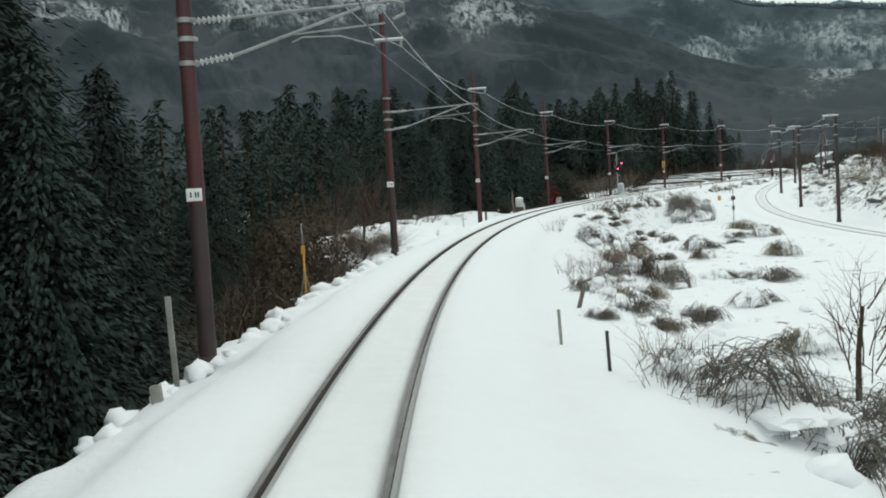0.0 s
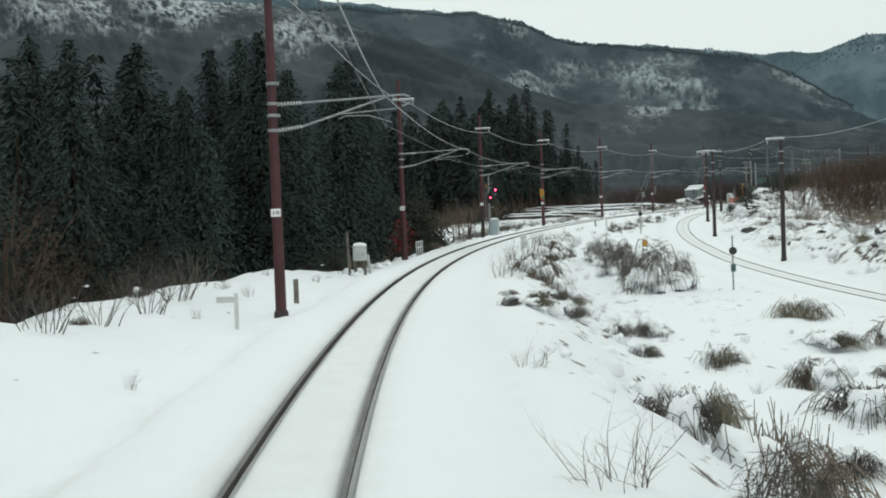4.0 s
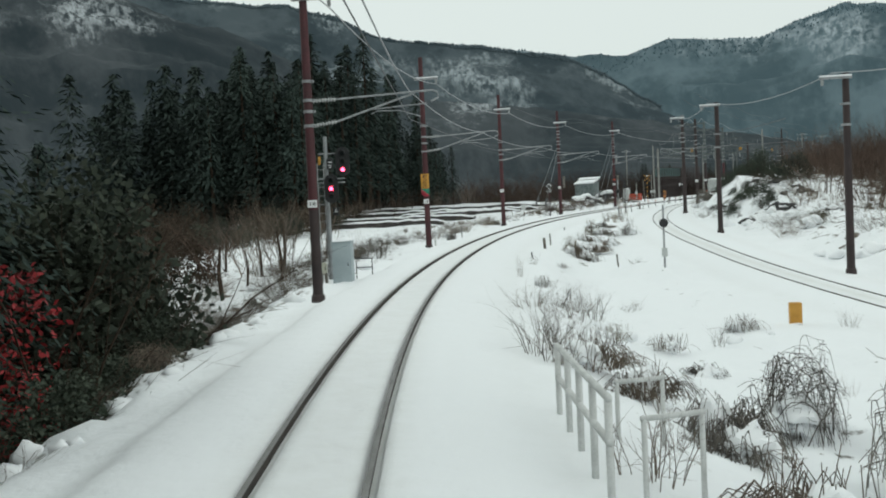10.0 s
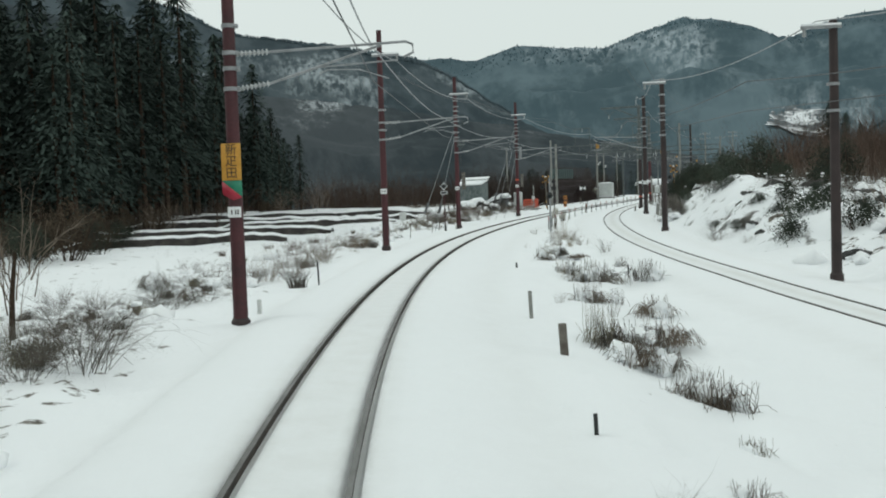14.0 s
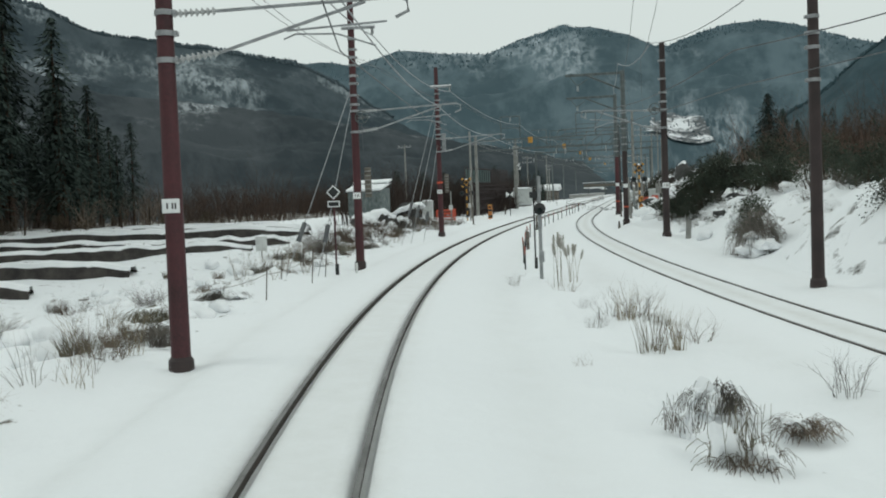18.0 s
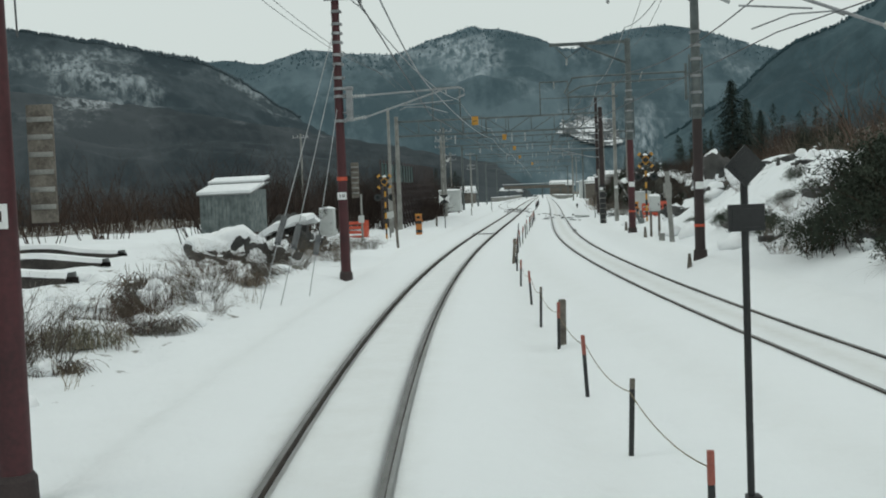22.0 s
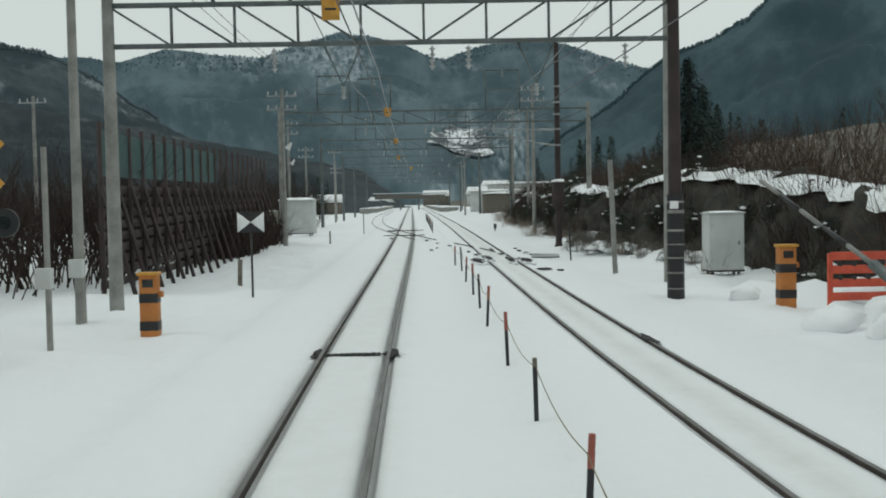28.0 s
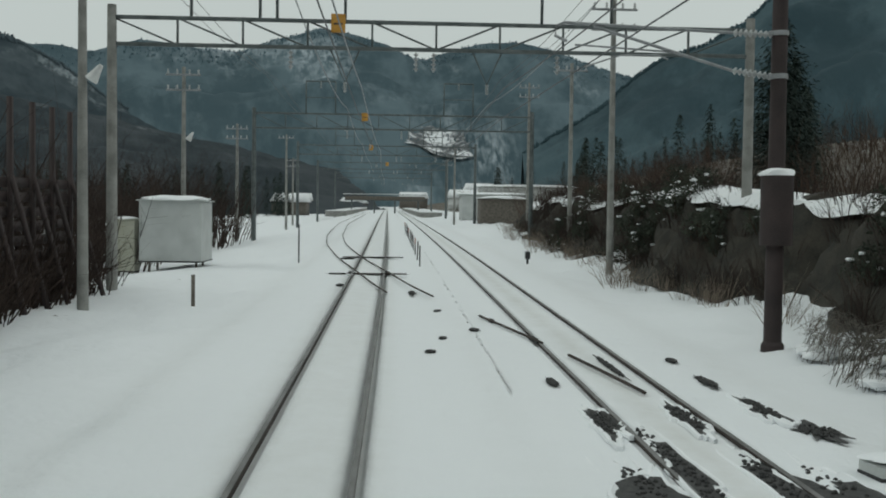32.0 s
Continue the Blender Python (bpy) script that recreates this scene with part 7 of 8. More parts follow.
diamond_sign(203.0, -3.4, POLE_RED, 3.05, True, "white-edged black diamond sign over a black bar on a maroon post")
diamond_sign(204.5, 3.68, BLACK, 3.2, False, "black diamond sign over a bar on a thin black post", 0.03, 0.3, 0.24)

ob = thing("bow_tie_sign", stand(264.0, -3.45, on_ground(264.0, -3.45)), "black and white bow-tie sign on a thin black post", "sign")
piece("post", ob, BLACK, lambda bm: rod(bm, (0, 0, -0.3), (0, 0, 1.95), 0.03))
piece("board", ob, BLACK, lambda bm: box(bm, (0.72, 0.02, 0.56), (0, -0.03, 2.1), bevel=0.004))
for side in (-1, 1):
    def wedge(bm):
        bm.faces.new([bm.verts.new(v) for v in ((side * 0.36, -0.045, 1.82), (side * 0.36, -0.045, 2.38), (0, -0.045, 2.1))])
        g = bmesh.ops.extrude_face_region(bm, geom=bm.faces[:])
        bmesh.ops.translate(bm, verts=[v for v in g["geom"] if isinstance(v, bmesh.types.BMVert)], vec=(0, 0.006, 0))
    piece("white_wedge", ob, PLATE, wedge, "white wedge")

# station name board on the sixth pole
ob = thing("station_name_sign", stand(160.7, -3.07, -0.3), "amber station name sign above a green and crimson panel", "sign")
piece("board", ob, AMBER, lambda bm: box(bm, (0.44, 0.02, 0.82), (-0.02, -0.2, 3.72), bevel=0.005))
for k, ch in enumerate("新疋田"):
    writing(ch, 0.27, ob, pose(-0.02, -0.213, 3.98 - 0.26 * k, 90, 0, 0), BLACK, "character")
def half(bm, pts):
    bm.faces.new([bm.verts.new(v) for v in pts])
    g = bmesh.ops.extrude_face_region(bm, geom=bm.faces[:])
    bmesh.ops.translate(bm, verts=[v for v in g["geom"] if isinstance(v, bmesh.types.BMVert)], vec=(0, 0.02, 0))
piece("green_panel", ob, SIGN_GREEN, lambda bm: half(bm, ((-0.24, -0.21, 3.30), (0.20, -0.21, 2.93), (0.20, -0.21, 3.30))), "green triangle")
piece("crimson_panel", ob, SIGN_RED, lambda bm: half(bm, ((-0.24, -0.21, 3.295), (-0.24, -0.21, 3.0), (0.0, -0.21, 2.86), (0.2, -0.21, 2.925))), "crimson triangle")

one("red_band", stand(228.5, -3.16, 3.16), "red painted collar round a maroon pole", "collar", lambda bm: rod(bm, (0, 0, -0.06), (0, 0, 0.06), 0.172, None, 18), ORANGE)

# long boards with unreadable lettering hung on the ringed poles
for s, off, x in ((206.0, -3.1, 0.42), (228.5, -3.16, 0.42)):
    ob = thing("pole_board", stand(s, off, 0), "weathered narrow board with rows of pale bars hung on a pole", "sign")
    piece("board", ob, WOOD_GREY, lambda bm: box(bm, (0.26, 0.03, 1.15), (x, 0.05, 3.1), bevel=0.01))
    for k in range(6):
        piece("pale_bar", ob, POLE_GREY, lambda bm: box(bm, (0.24, 0.01, 0.05), (x, 0.03, 2.68 + 0.17 * k)))
ob = thing("white_notice", stand(209.2, -8.0, on_ground(209.2, -8.0)), "blank white notice board on a thin post in the snow", "sign")
piece("post", ob, WOOD_GREY, lambda bm: rod(bm, (0, 0, -0.3), (0, 0, 0.7), 0.025))
piece("board", ob, WHITE_PAINT, lambda bm: box(bm, (0.5, 0.03, 0.62), (0, -0.03, 0.8), bevel=0.01))


# ---- the level crossing ----
def crossing_sign(s, off, label):
    ob = thing("crossing_signal", stand(s, off, on_ground(s, off)), label, "signal", "crossing signals")
    piece("post", ob, AMBER, lambda bm: rod(bm, (0, 0, -0.3), (0, 0, 3.6), 0.055, None, 12))
    for k in range(5):
        piece("black_band", ob, BLACK, lambda bm: rod(bm, (0, 0, 0.3 + 0.62 * k), (0, 0, 0.6 + 0.62 * k), 0.058, None, 12))
    for a in (45, -45):
        turn = Matrix.Rotation(radians(a), 4, "Y")
        blade = piece("cross_blade", ob, AMBER, lambda bm: box(bm, (1.05, 0.025, 0.2), (0, -0.07 - 0.0004 * a, 3.35), turn, 0.006), "amber cross blade")
        for x in (-0.3, 0.3):
            piece("black_bar", blade, BLACK, lambda bm: box(bm, (0.2, 0.006, 0.19), turn @ Vector((x, 0, 0)) + Vector((0, -0.086 - 0.0004 * a, 3.35)), turn))
    piece("boss", ob, BLACK, lambda bm: rod(bm, (0, -0.1, 3.35), (0, -0.16, 3.35), 0.14, None, 18))
    for x in (-0.42, 0.42):
        lamp = piece("warning_lamp", ob, BLACK, lambda bm: rod(bm, (x, -0.06, 2.45), (x, -0.12, 2.45), 0.22, None, 22), "black round lamp plate")
        piece("lens", lamp, DARK_LENS, lambda bm: rod(bm, (x, -0.12, 2.45), (x, -0.16, 2.45), 0.1, None, 16))
    piece("lamp_arm", ob, BLACK, lambda bm: bar(bm, (-0.42, -0.03, 2.45), (0.42, -0.03, 2.45), 0.05, 0.05))
    piece("snow_cap", ob, SNOW, lambda bm: mound(bm, (0.22, 0.2, 0.1), (0, 0, 3.6), s))


crossing_sign(252.6, -5.6, "amber crossed blades and warning lamps on a banded post")
crossing_sign(250.6, 9.05, "amber crossed blades and warning lamps by the second track")


def barrier(s, off, width, label, turn=0.0, slats=4):
    ob = thing("orange_barrier", stand(s, off, on_ground(s, off), turn), label, "barrier", "orange crossing barriers")
    for x in (-0.5, 0.5):
        piece("upright", ob, ORANGE, lambda bm: box(bm, (0.09, 0.09, 1.25), (x * width, 0, 0.45), bevel=0.01))
    for k in range(slats):
        z = 0.2 + 0.82 * k / (slats - 1)
        slat = piece("slat", ob, ORANGE, lambda bm: box(bm, (width, 0.05, 0.17), (0, -0.03, z), bevel=0.008))
        if k in (1, 2):
            for q in range(4):
                piece("dark_bar", slat, BLACK, lambda bm: box(bm, (0.12, 0.006, 0.07), (-width * 0.36 + q * width * 0.24, -0.06, z + 0.11), Matrix.Rotation(radians(25), 4, "Y")))


barrier(252.8, -7.6, 1.5, "orange slatted barrier panel beside the level crossing")
barrier(255.0, -7.3, 0.9, "narrow orange barrier panel seen at an angle", turn=-60)
barrier(254.6, 10.3, 1.7, "orange slatted barrier panel by the second track", turn=-75, slats=3)
barrier(257.0, 10.0, 1.2, "orange barrier panel with black slanting stripes", slats=4)


SENSOR = surface("faded_amber_orange", (0.36, 0.13, 0.025), (0.52, 0.20, 0.05), 4.0, 0.6, 0.1)


def obstacle_box(s, off, label):
    ob = thing("obstacle_sensor", stand(s, off, on_ground(s, off)), label, "sensor", "crossing sensors")
    piece("column", ob, SENSOR, lambda bm: box(bm, (0.36, 0.3, 1.5), (0, 0, 0.5), bevel=0.03))
    for z in (0.22, 0.78):
        piece("black_band", ob, BLACK, lambda bm: box(bm, (0.37, 0.31, 0.2), (0, 0, z), bevel=0.02))
    piece("window", ob, DARK_LENS, lambda bm: box(bm, (0.22, 0.02, 0.16), (0, -0.155, 1.08), bevel=0.01))
    piece("hood", ob, AMBER, lambda bm: box(bm, (0.42, 0.36, 0.06), (0, -0.02, 1.27), bevel=0.015))
    piece("side_lug", ob, SENSOR, lambda bm: box(bm, (0.1, 0.12, 0.12), (0.22, 0, 0.85), bevel=0.01))


obstacle_box(257.3, -4.35, "orange and black banded sensor column by the crossing")
obstacle_box(258.6, 9.1, "orange and black banded sensor column by the second track")
ob = thing("barrier_arm", stand(251.2, 8.6, on_ground(251.2, 8.6)), "crossing barrier on a dark steel stand with its arm slanting up", "barrier")
for x, y in ((-0.3, -0.4), (0.3, -0.4), (-0.3, 0.4), (0.3, 0.4)):
    piece("stand_leg", ob, STEEL_DARK, lambda bm: bar(bm, (x, y, -0.2), (x * 0.6, y * 0.6, 0.75), 0.07, 0.07))
piece("counterweight", ob, STEEL_DARK, lambda bm: box(bm, (0.24, 0.9, 0.26), (0.16, -0.5, 0.2), bevel=0.03))
piece("lower_arm", ob, STEEL_DARK, lambda bm: bar(bm, (0.1, -0.6, 0.1), (-0.1, 2.0, 1.1), 0.13, 0.13))
for k in range(5):
    a, b = k / 5, (k + 0.92) / 5
    piece("arm_band", ob, POLE_GREY if k % 2 == 0 else BLACK, lambda bm: bar(bm, (-0.1 - 0.5 * a, 2.0 + 3.8 * a, 1.1 + 1.5 * a), (-0.1 - 0.5 * b, 2.0 + 3.8 * b, 1.1 + 1.5 * b), 0.06, 0.06))
ob = thing("road_mirror_sign", stand(253.3, 12.1, 0.95), "row of small round signs on a post, seen from behind", "sign")
piece("post", ob, GALVANISED, lambda bm: rod(bm, (0, 0, -1.2), (0, 0, 2.6), 0.035))
piece("disc", ob, GALVANISED, lambda bm: rod(bm, (0, 0.02, 2.3), (0, 0.05, 2.3), 0.26, None, 24))
piece("plate", ob, POLE_DARK, lambda bm: box(bm, (0.5, 0.03, 0.32), (0, 0.03, 1.85), bevel=0.01))
piece("lower_plate", ob, GALVANISED, lambda bm: box(bm, (0.45, 0.03, 0.18), (0, 0.03, 1.2), bevel=0.01))
piece("lower_disc", ob, GALVANISED, lambda bm: rod(bm, (0, 0.02, 1.5), (0, 0.05, 1.5), 0.24, None, 24))
ob = thing("double_plate_sign", stand(254.3, 10.6, on_ground(254.3, 10.6)), "two narrow grey plates side by side on a thin post", "sign")
piece("post", ob, GALVANISED, lambda bm: rod(bm, (0, 0, -0.3), (0, 0, 1.8), 0.03))
for x in (-0.13, 0.13):
    piece("plate", ob, POLE_GREY, lambda bm: box(bm, (0.22, 0.02, 0.85), (x, -0.04, 1.6), bevel=0.006))
for s, off, h in ((258.9, -6.3, 8.1), (250.5, -6.6, 2.7), (256.3, -6.0, 3.8)):
    ob = thing("grey_pole", stand(s, off, on_ground(s, off)), "plain grey concrete pole behind the crossing" if h > 5 else "grey post with a small box behind the crossing", "pole")
    piece("shaft", ob, POLE_GREY, lambda bm: rod(bm, (0, 0, -0.4), (0, 0, h), 0.12 if h > 5 else 0.06, 0.09 if h > 5 else 0.055, 14))
    piece("box", ob, CABINET_GREY, lambda bm: box(bm, (0.3, 0.2, 0.4), (0, -0.18, min(1.3, h * 0.5)), bevel=0.02))
for s, off in ((238.5, 7.75), (244.3, 7.44), (226.2, 7.62)):
    one("small_cone", stand(s, off, on_ground(s, off)), "small dark snow-dusted marker stub", "marker", lambda bm: rod(bm, (0, 0, -0.2), (0, 0, 0.42), 0.1, 0.04, 10), WOOD_GREY)
one("ground_signal", stand(311, 6.75, on_ground(311, 6.75)), "small dark ground signal in the snow", "signal", lambda bm: (box(bm, (0.22, 0.16, 0.34), (0, 0, 0.42), bevel=0.03), rod(bm, (0, 0, -0.2), (0, 0, 0.3), 0.05)), BLACK)


# ---- cantilever masts and gantries over the tracks ----
def strut_mast(s, off, h, arm, label):
    """A mast with a straight arm to the left near its top and a strut under it."""
    base = on_ground(s, off)
    ob = thing("cantilever_mast", stand(s, off, base), label, "pole", "poles along the line")
    up = h - base
    piece("lower_shaft", ob, POLE_DARK if s < 230 else POLE_RED, lambda bm: rod(bm, (0, 0, -0.5), (0, 0, 4.2), 0.16, 0.145, 16))
    piece("upper_shaft", ob, STEEL_DARK, lambda bm: rod(bm, (0, 0, 4.2), (0, 0, up), 0.145, 0.125, 16))
    piece("foot", ob, POLE_DARK, lambda bm: rod(bm, (0, 0, -0.3), (0, 0, 0.25), 0.22, 0.2, 14))
    piece("arm", ob, STEEL_DARK, lambda bm: box(bm, (arm + 0.15, 0.12, 0.14), (-arm / 2, 0, up - 0.12), bevel=0.01))
    piece("strut", ob, STEEL_DARK, lambda bm: bar(bm, (0, 0, up - 1.1), (-arm * 0.62, 0, up - 0.18), 0.09, 0.09))
    drop = piece("dropper", ob, STEEL_DARK, lambda bm: tube(bm, [(-arm * 0.95, 0, up - 0.2), (-arm * 0.8, 0, up - 0.75), (-arm * 0.62, 0, up - 0.35)], 0.025, 6))
    piece("insulator", drop, PORCELAIN, lambda bm: insulator(bm, (-arm * 0.8, 0, up - 0.75), (-arm * 0.8, 0, up - 1.05), 0.07, 4))
    for z in (4.6, 5.0, 5.5, 6.0, 6.4, 6.8):
        piece("clamp_ring", ob, GALVANISED, lambda bm: rod(bm, (0, 0, z - 0.04), (0, 0, z + 0.04), 0.165, None, 14))
    piece("number_plate", ob, PLATE, lambda bm: box(bm, (0.26, 0.012, 0.22), (0, -0.165, 2.2), bevel=0.004))
    for x in (-0.19, 0.19):
        piece("side_channel", ob, STEEL_DARK, lambda bm: box(bm, (0.05, 0.07, 1.9), (x, 0, 5.2), bevel=0.008))
    piece("red_band", ob, ORANGE, lambda bm: rod(bm, (0, 0, 0.95), (0, 0, 1.03), 0.167, None, 16), "faded red band")
    return ob


def bent_frame(s, off, up, reach, label):
    """Two long level tubes from a mast, joined by a bent end that carries the contact wire."""
    ob = thing("wire_frame", stand(s, off, up), label, "wire frame")
    piece("rack", ob, STEEL_DARK, lambda bm: (box(bm, (0.07, 0.09, 1.1), (-0.3, 0, -0.25), bevel=0.01), box(bm, (0.5, 0.05, 0.05), (-0.1, 0, 0.0)), box(bm, (0.5, 0.05, 0.05), (-0.1, 0, -0.7))))
    piece("upper_tube", ob, STEEL_DARK, lambda bm: tube(bm, [(-0.3, 0, 0.05), (-reach + 0.9, 0, 0.05), (-reach + 0.25, 0, 0.02), (-reach, 0, -0.42), (-reach + 0.1, 0, -0.55), (-reach + 1.6, 0, -0.58)], 0.03, 8))
    piece("lower_tube", ob, STEEL_DARK, lambda bm: tube(bm, [(-0.3, 0, -0.14), (-2.4, 0, -0.16), (-reach + 0.5, 0, -0.25), (-reach + 0.1, 0, -0.45)], 0.025, 8))
    piece("clip", ob, GALVANISED, lambda bm: bar(bm, (-1.7, 0, -0.2), (-1.6, 0, 0.12), 0.04, 0.04))
    for x in (-reach + 0.5, -reach + 1.0):
        piece("steady_arm", ob, GALVANISED, lambda bm: tube(bm, [(x, 0, -0.55), (x - 0.05, 0, -0.75), (x - 0.2, 0, -0.85)], 0.014, 6))




strut_mast(226.8, 8.05, 9.15, 3.2, "dark steel mast with a strutted arm")
bent_frame(226.8, 8.05, 5.9, 3.95, "frame of two level steel tubes with a bent end")
strut_mast(241.5, 7.5, 9.1, 3.4, "maroon and dark steel mast with a strutted arm")
sleeve = thing("banded_sleeve", stand(260.6, 7.2, on_ground(260.6, 7.2)), "dark sleeve with thin pale bands round a gantry column", "sleeve")
piece("sleeve_body", sleeve, BLACK, lambda bm: rod(bm, (0, 0, -0.1), (0, 0, 2.5), 0.205, 0.2, 16))
for z, h in ((0.25, 0.03), (0.62, 0.04), (0.98, 0.03), (1.3, 0.03), (1.62, 0.05), (2.05, 0.08), (2.3, 0.04)):
    piece("pale_band", sleeve, POLE_GREY, lambda bm: rod(bm, (0, 0, z), (0, 0, z + h), 0.21, None, 16))
piece("tag", sleeve, PLATE, lambda bm: box(bm, (0.2, 0.015, 0.18), (-0.08, -0.215, 2.25), bevel=0.004), "small white tag")
ob = thing("grey_pole", stand(266.0, 8.4, on_ground(266.0, 8.4)), "tall plain grey concrete pole beside the bank", "pole")
piece("shaft", ob, POLE_GREY, lambda bm: rod(bm, (0, 0, -0.4), (0, 0, 9.6), 0.15, 0.1, 14))
piece("plate", ob, PLATE, lambda bm: box(bm, (0.22, 0.015, 0.2), (0, -0.155, 2.4), bevel=0.004))
pole(286.8, 8.06, 10.4, POLE_DARK, POLE_DARK, plate=0, bracket=True, side=-1, bar_at=0, label="dark weathered pole with a wrapped box at its waist", rings=(8, 7.2, 6.6, 5.85, 5.05), reach=4.2, split=3.2)
ob = thing("wrapped_transformer", stand(286.8, 8.06, 0), "dark ribbed box wrapped round a pole with snow on top", "box")
piece("case", ob, POLE_DARK, lambda bm: rod(bm, (0, -0.05, 1.9), (0, -0.05, 3.2), 0.3, None, 12))
piece("snow_cap", ob, SNOW, lambda bm: mound(bm, (0.62, 0.6, 0.14), (0, -0.05, 3.2), 4))


def gantry(s, o0, o1, low, high, frames=(), plate=None, label="steel lattice gantry spanning the tracks", bays=9, grey=True, dark_right=False):
    ob = thing("overhead_gantry", stand(s, 0, 0), label, "gantry", "gantries over the tracks")
    post_mat = POLE_GREY if grey else STEEL_DARK
    for o in (o0, o1):
        b = on_ground(s, o)
        piece("column", ob, POLE_DARK if dark_right and o == o1 else post_mat, lambda bm: rod(bm, (o, 0, b - 0.5), (o, 0, high + 0.35), 0.17, 0.13, 16))
    for z in (low, high):
        piece("chord", ob, STEEL_DARK, lambda bm: box(bm, (o1 - o0, 0.11, 0.11), ((o0 + o1) / 2, 0, z), bevel=0.012))
    for k in range(bays):
        x0, x1 = o0 + (o1 - o0) * k / bays, o0 + (o1 - o0) * (k + 1) / bays
        piece("upright", ob, STEEL_DARK, lambda bm: bar(bm, (x1, 0, low), (x1, 0, high), 0.06, 0.06))
        a, b = ((x0, high), (x1, low)) if k < bays / 2 else ((x0, low), (x1, high))
        piece("diagonal", ob, STEEL_DARK, lambda bm: bar(bm, (a[0], 0.01, a[1]), (b[0], 0.01, b[1]), 0.05, 0.05))
    for x, w, h in frames:
        frame_part = piece("top_frame", ob, STEEL_DARK, lambda bm: (bar(bm, (x - w / 2, 0, high), (x - w / 2, 0, high + h), 0.08, 0.08), bar(bm, (x + w / 2, 0, high), (x + w / 2, 0, high + h), 0.08, 0.08),
                           bar(bm, (x - w / 2, 0, high + h), (x + w / 2, 0, high + h), 0.08, 0.08), bar(bm, (x - w / 2, 0, high + h * 0.5), (x + w / 2, 0, high + h * 0.5), 0.05, 0.05)))
        piece("insulator", frame_part, PORCELAIN, lambda bm: insulator(bm, (x, 0, high + h), (x, 0, high + h - 0.45), 0.07, 5))
    for x in (0.0, second(s)):
        vee = piece("dropper", ob, STEEL_DARK, lambda bm: tube(bm, [(x - 1.05, 0, low), (x - 0.6, 0, low - 1.0), (x - 0.15, 0, low)], 0.03, 6))
        piece("insulator", vee, PORCELAIN, lambda bm: insulator(bm, (x - 0.6, 0, low - 1.0), (x - 0.6, 0, low - 1.3), 0.07, 4))
        for q in (-2.2, 1.5):
            piece("insulator", ob, PORCELAIN, lambda bm: insulator(bm, (x + q, 0, low - 0.1), (x + q, 0, low - 0.65), 0.085, 4))
    if plate is not None:
        tag = piece("number_tag", ob, AMBER, lambda bm: box(bm, (0.42, 0.04, 0.55), (plate, -0.12, (low + high) / 2 + 0.32), bevel=0.01), "amber track number tag")
        piece("bar", tag, BLACK, lambda bm: box(bm, (0.26, 0.01, 0.05), (plate, -0.145, (low + high) / 2 + 0.3), bevel=0.002))
    return ob


gantry(260.6, -6.05, 7.2, 6.25, 7.2, frames=((-2.7, 1.8, 2.1), (4.3, 1.8, 2.1)), plate=-0.85, bays=9, dark_right=True)
gantry(298.0, -7.4, 11.6, 7.1, 7.88, frames=((-4.1, 2.0, 2.2), (-1.6, 2.0, 2.0), (6.3, 2.1, 2.4)), plate=-0.8, bays=10)
gantry(336.0, -8.5, 10.5, 7.4, 8.4, frames=((-4, 2, 2.2), (5.4, 2, 2.2)), plate=-1.0, grey=False, bays=9)
gantry(374.0, -9.0, 10.0, 7.4, 8.4, frames=((-4, 2, 2), (5.4, 2, 2)), plate=-1.2, grey=False, bays=9)
gantry(418.0, -10.0, 9.5, 7.4, 8.4, frames=((-4, 2, 2),), plate=0.5, grey=False, bays=8)
gantry(468.0, -10.0, 9.5, 7.4, 8.4, frames=((5, 2, 2),), grey=False, bays=8)


def utility_pole(s, off, h, label, arms=2, up=None, r=0.14, lamp=False):
    ob = thing("utility_pole", stand(s, off, on_ground(s, off) if up is None else up), label, "pole")
    piece("shaft", ob, POLE_GREY, lambda bm: rod(bm, (0, 0, -0.5), (0, 0, h), r, r * 0.65, 12))
    for k in range(arms):
        z = h - 0.4 - 0.75 * k
        arm = piece("crossarm", ob, GALVANISED, lambda bm: box(bm, (1.7, 0.08, 0.08), (0, -0.12, z), bevel=0.01))
        for x in (-0.75, -0.3, 0.3, 0.75):
            piece("insulator", arm, PORCELAIN, lambda bm: insulator(bm, (x, -0.12, z + 0.04), (x, -0.12, z + 0.26), 0.06, 3))
    if lamp:
        piece("lamp", ob, WHITE_PAINT, lambda bm: rod(bm, (0.25, -0.15, h * 0.62), (0.5, -0.2, h * 0.66), 0.16, 0.05, 12))


for s, off, h, arms in ((297, -22, 9.5, 1), (292.4, -6.5, 8.8, 2), (318, -9.5, 9.5, 2), (345, -11, 9, 2), (305, 9.0, 10.2, 2), (322, 10.6, 10, 1), (348, 12, 12, 2), (383, 8.4, 9, 1), (400, -12, 9, 2), (372, -10, 10, 1), (440, 11, 10, 2)):
    utility_pole(s, off, h, "grey concrete utility pole" + (" with crossarms" if arms else ""), arms, lamp=s in (292.4, 318))


# ---- snow fence on the left past the crossing ----
fence = thing("snow_fence", stand(282, -7.8, 0), "tall dark slatted snow fence with teal upper panels and slanting props", "fence")
inv = fence.matrix_world.inverted()


def fence_at(s, off, up):
    return inv @ Vector(line(s, off, up))


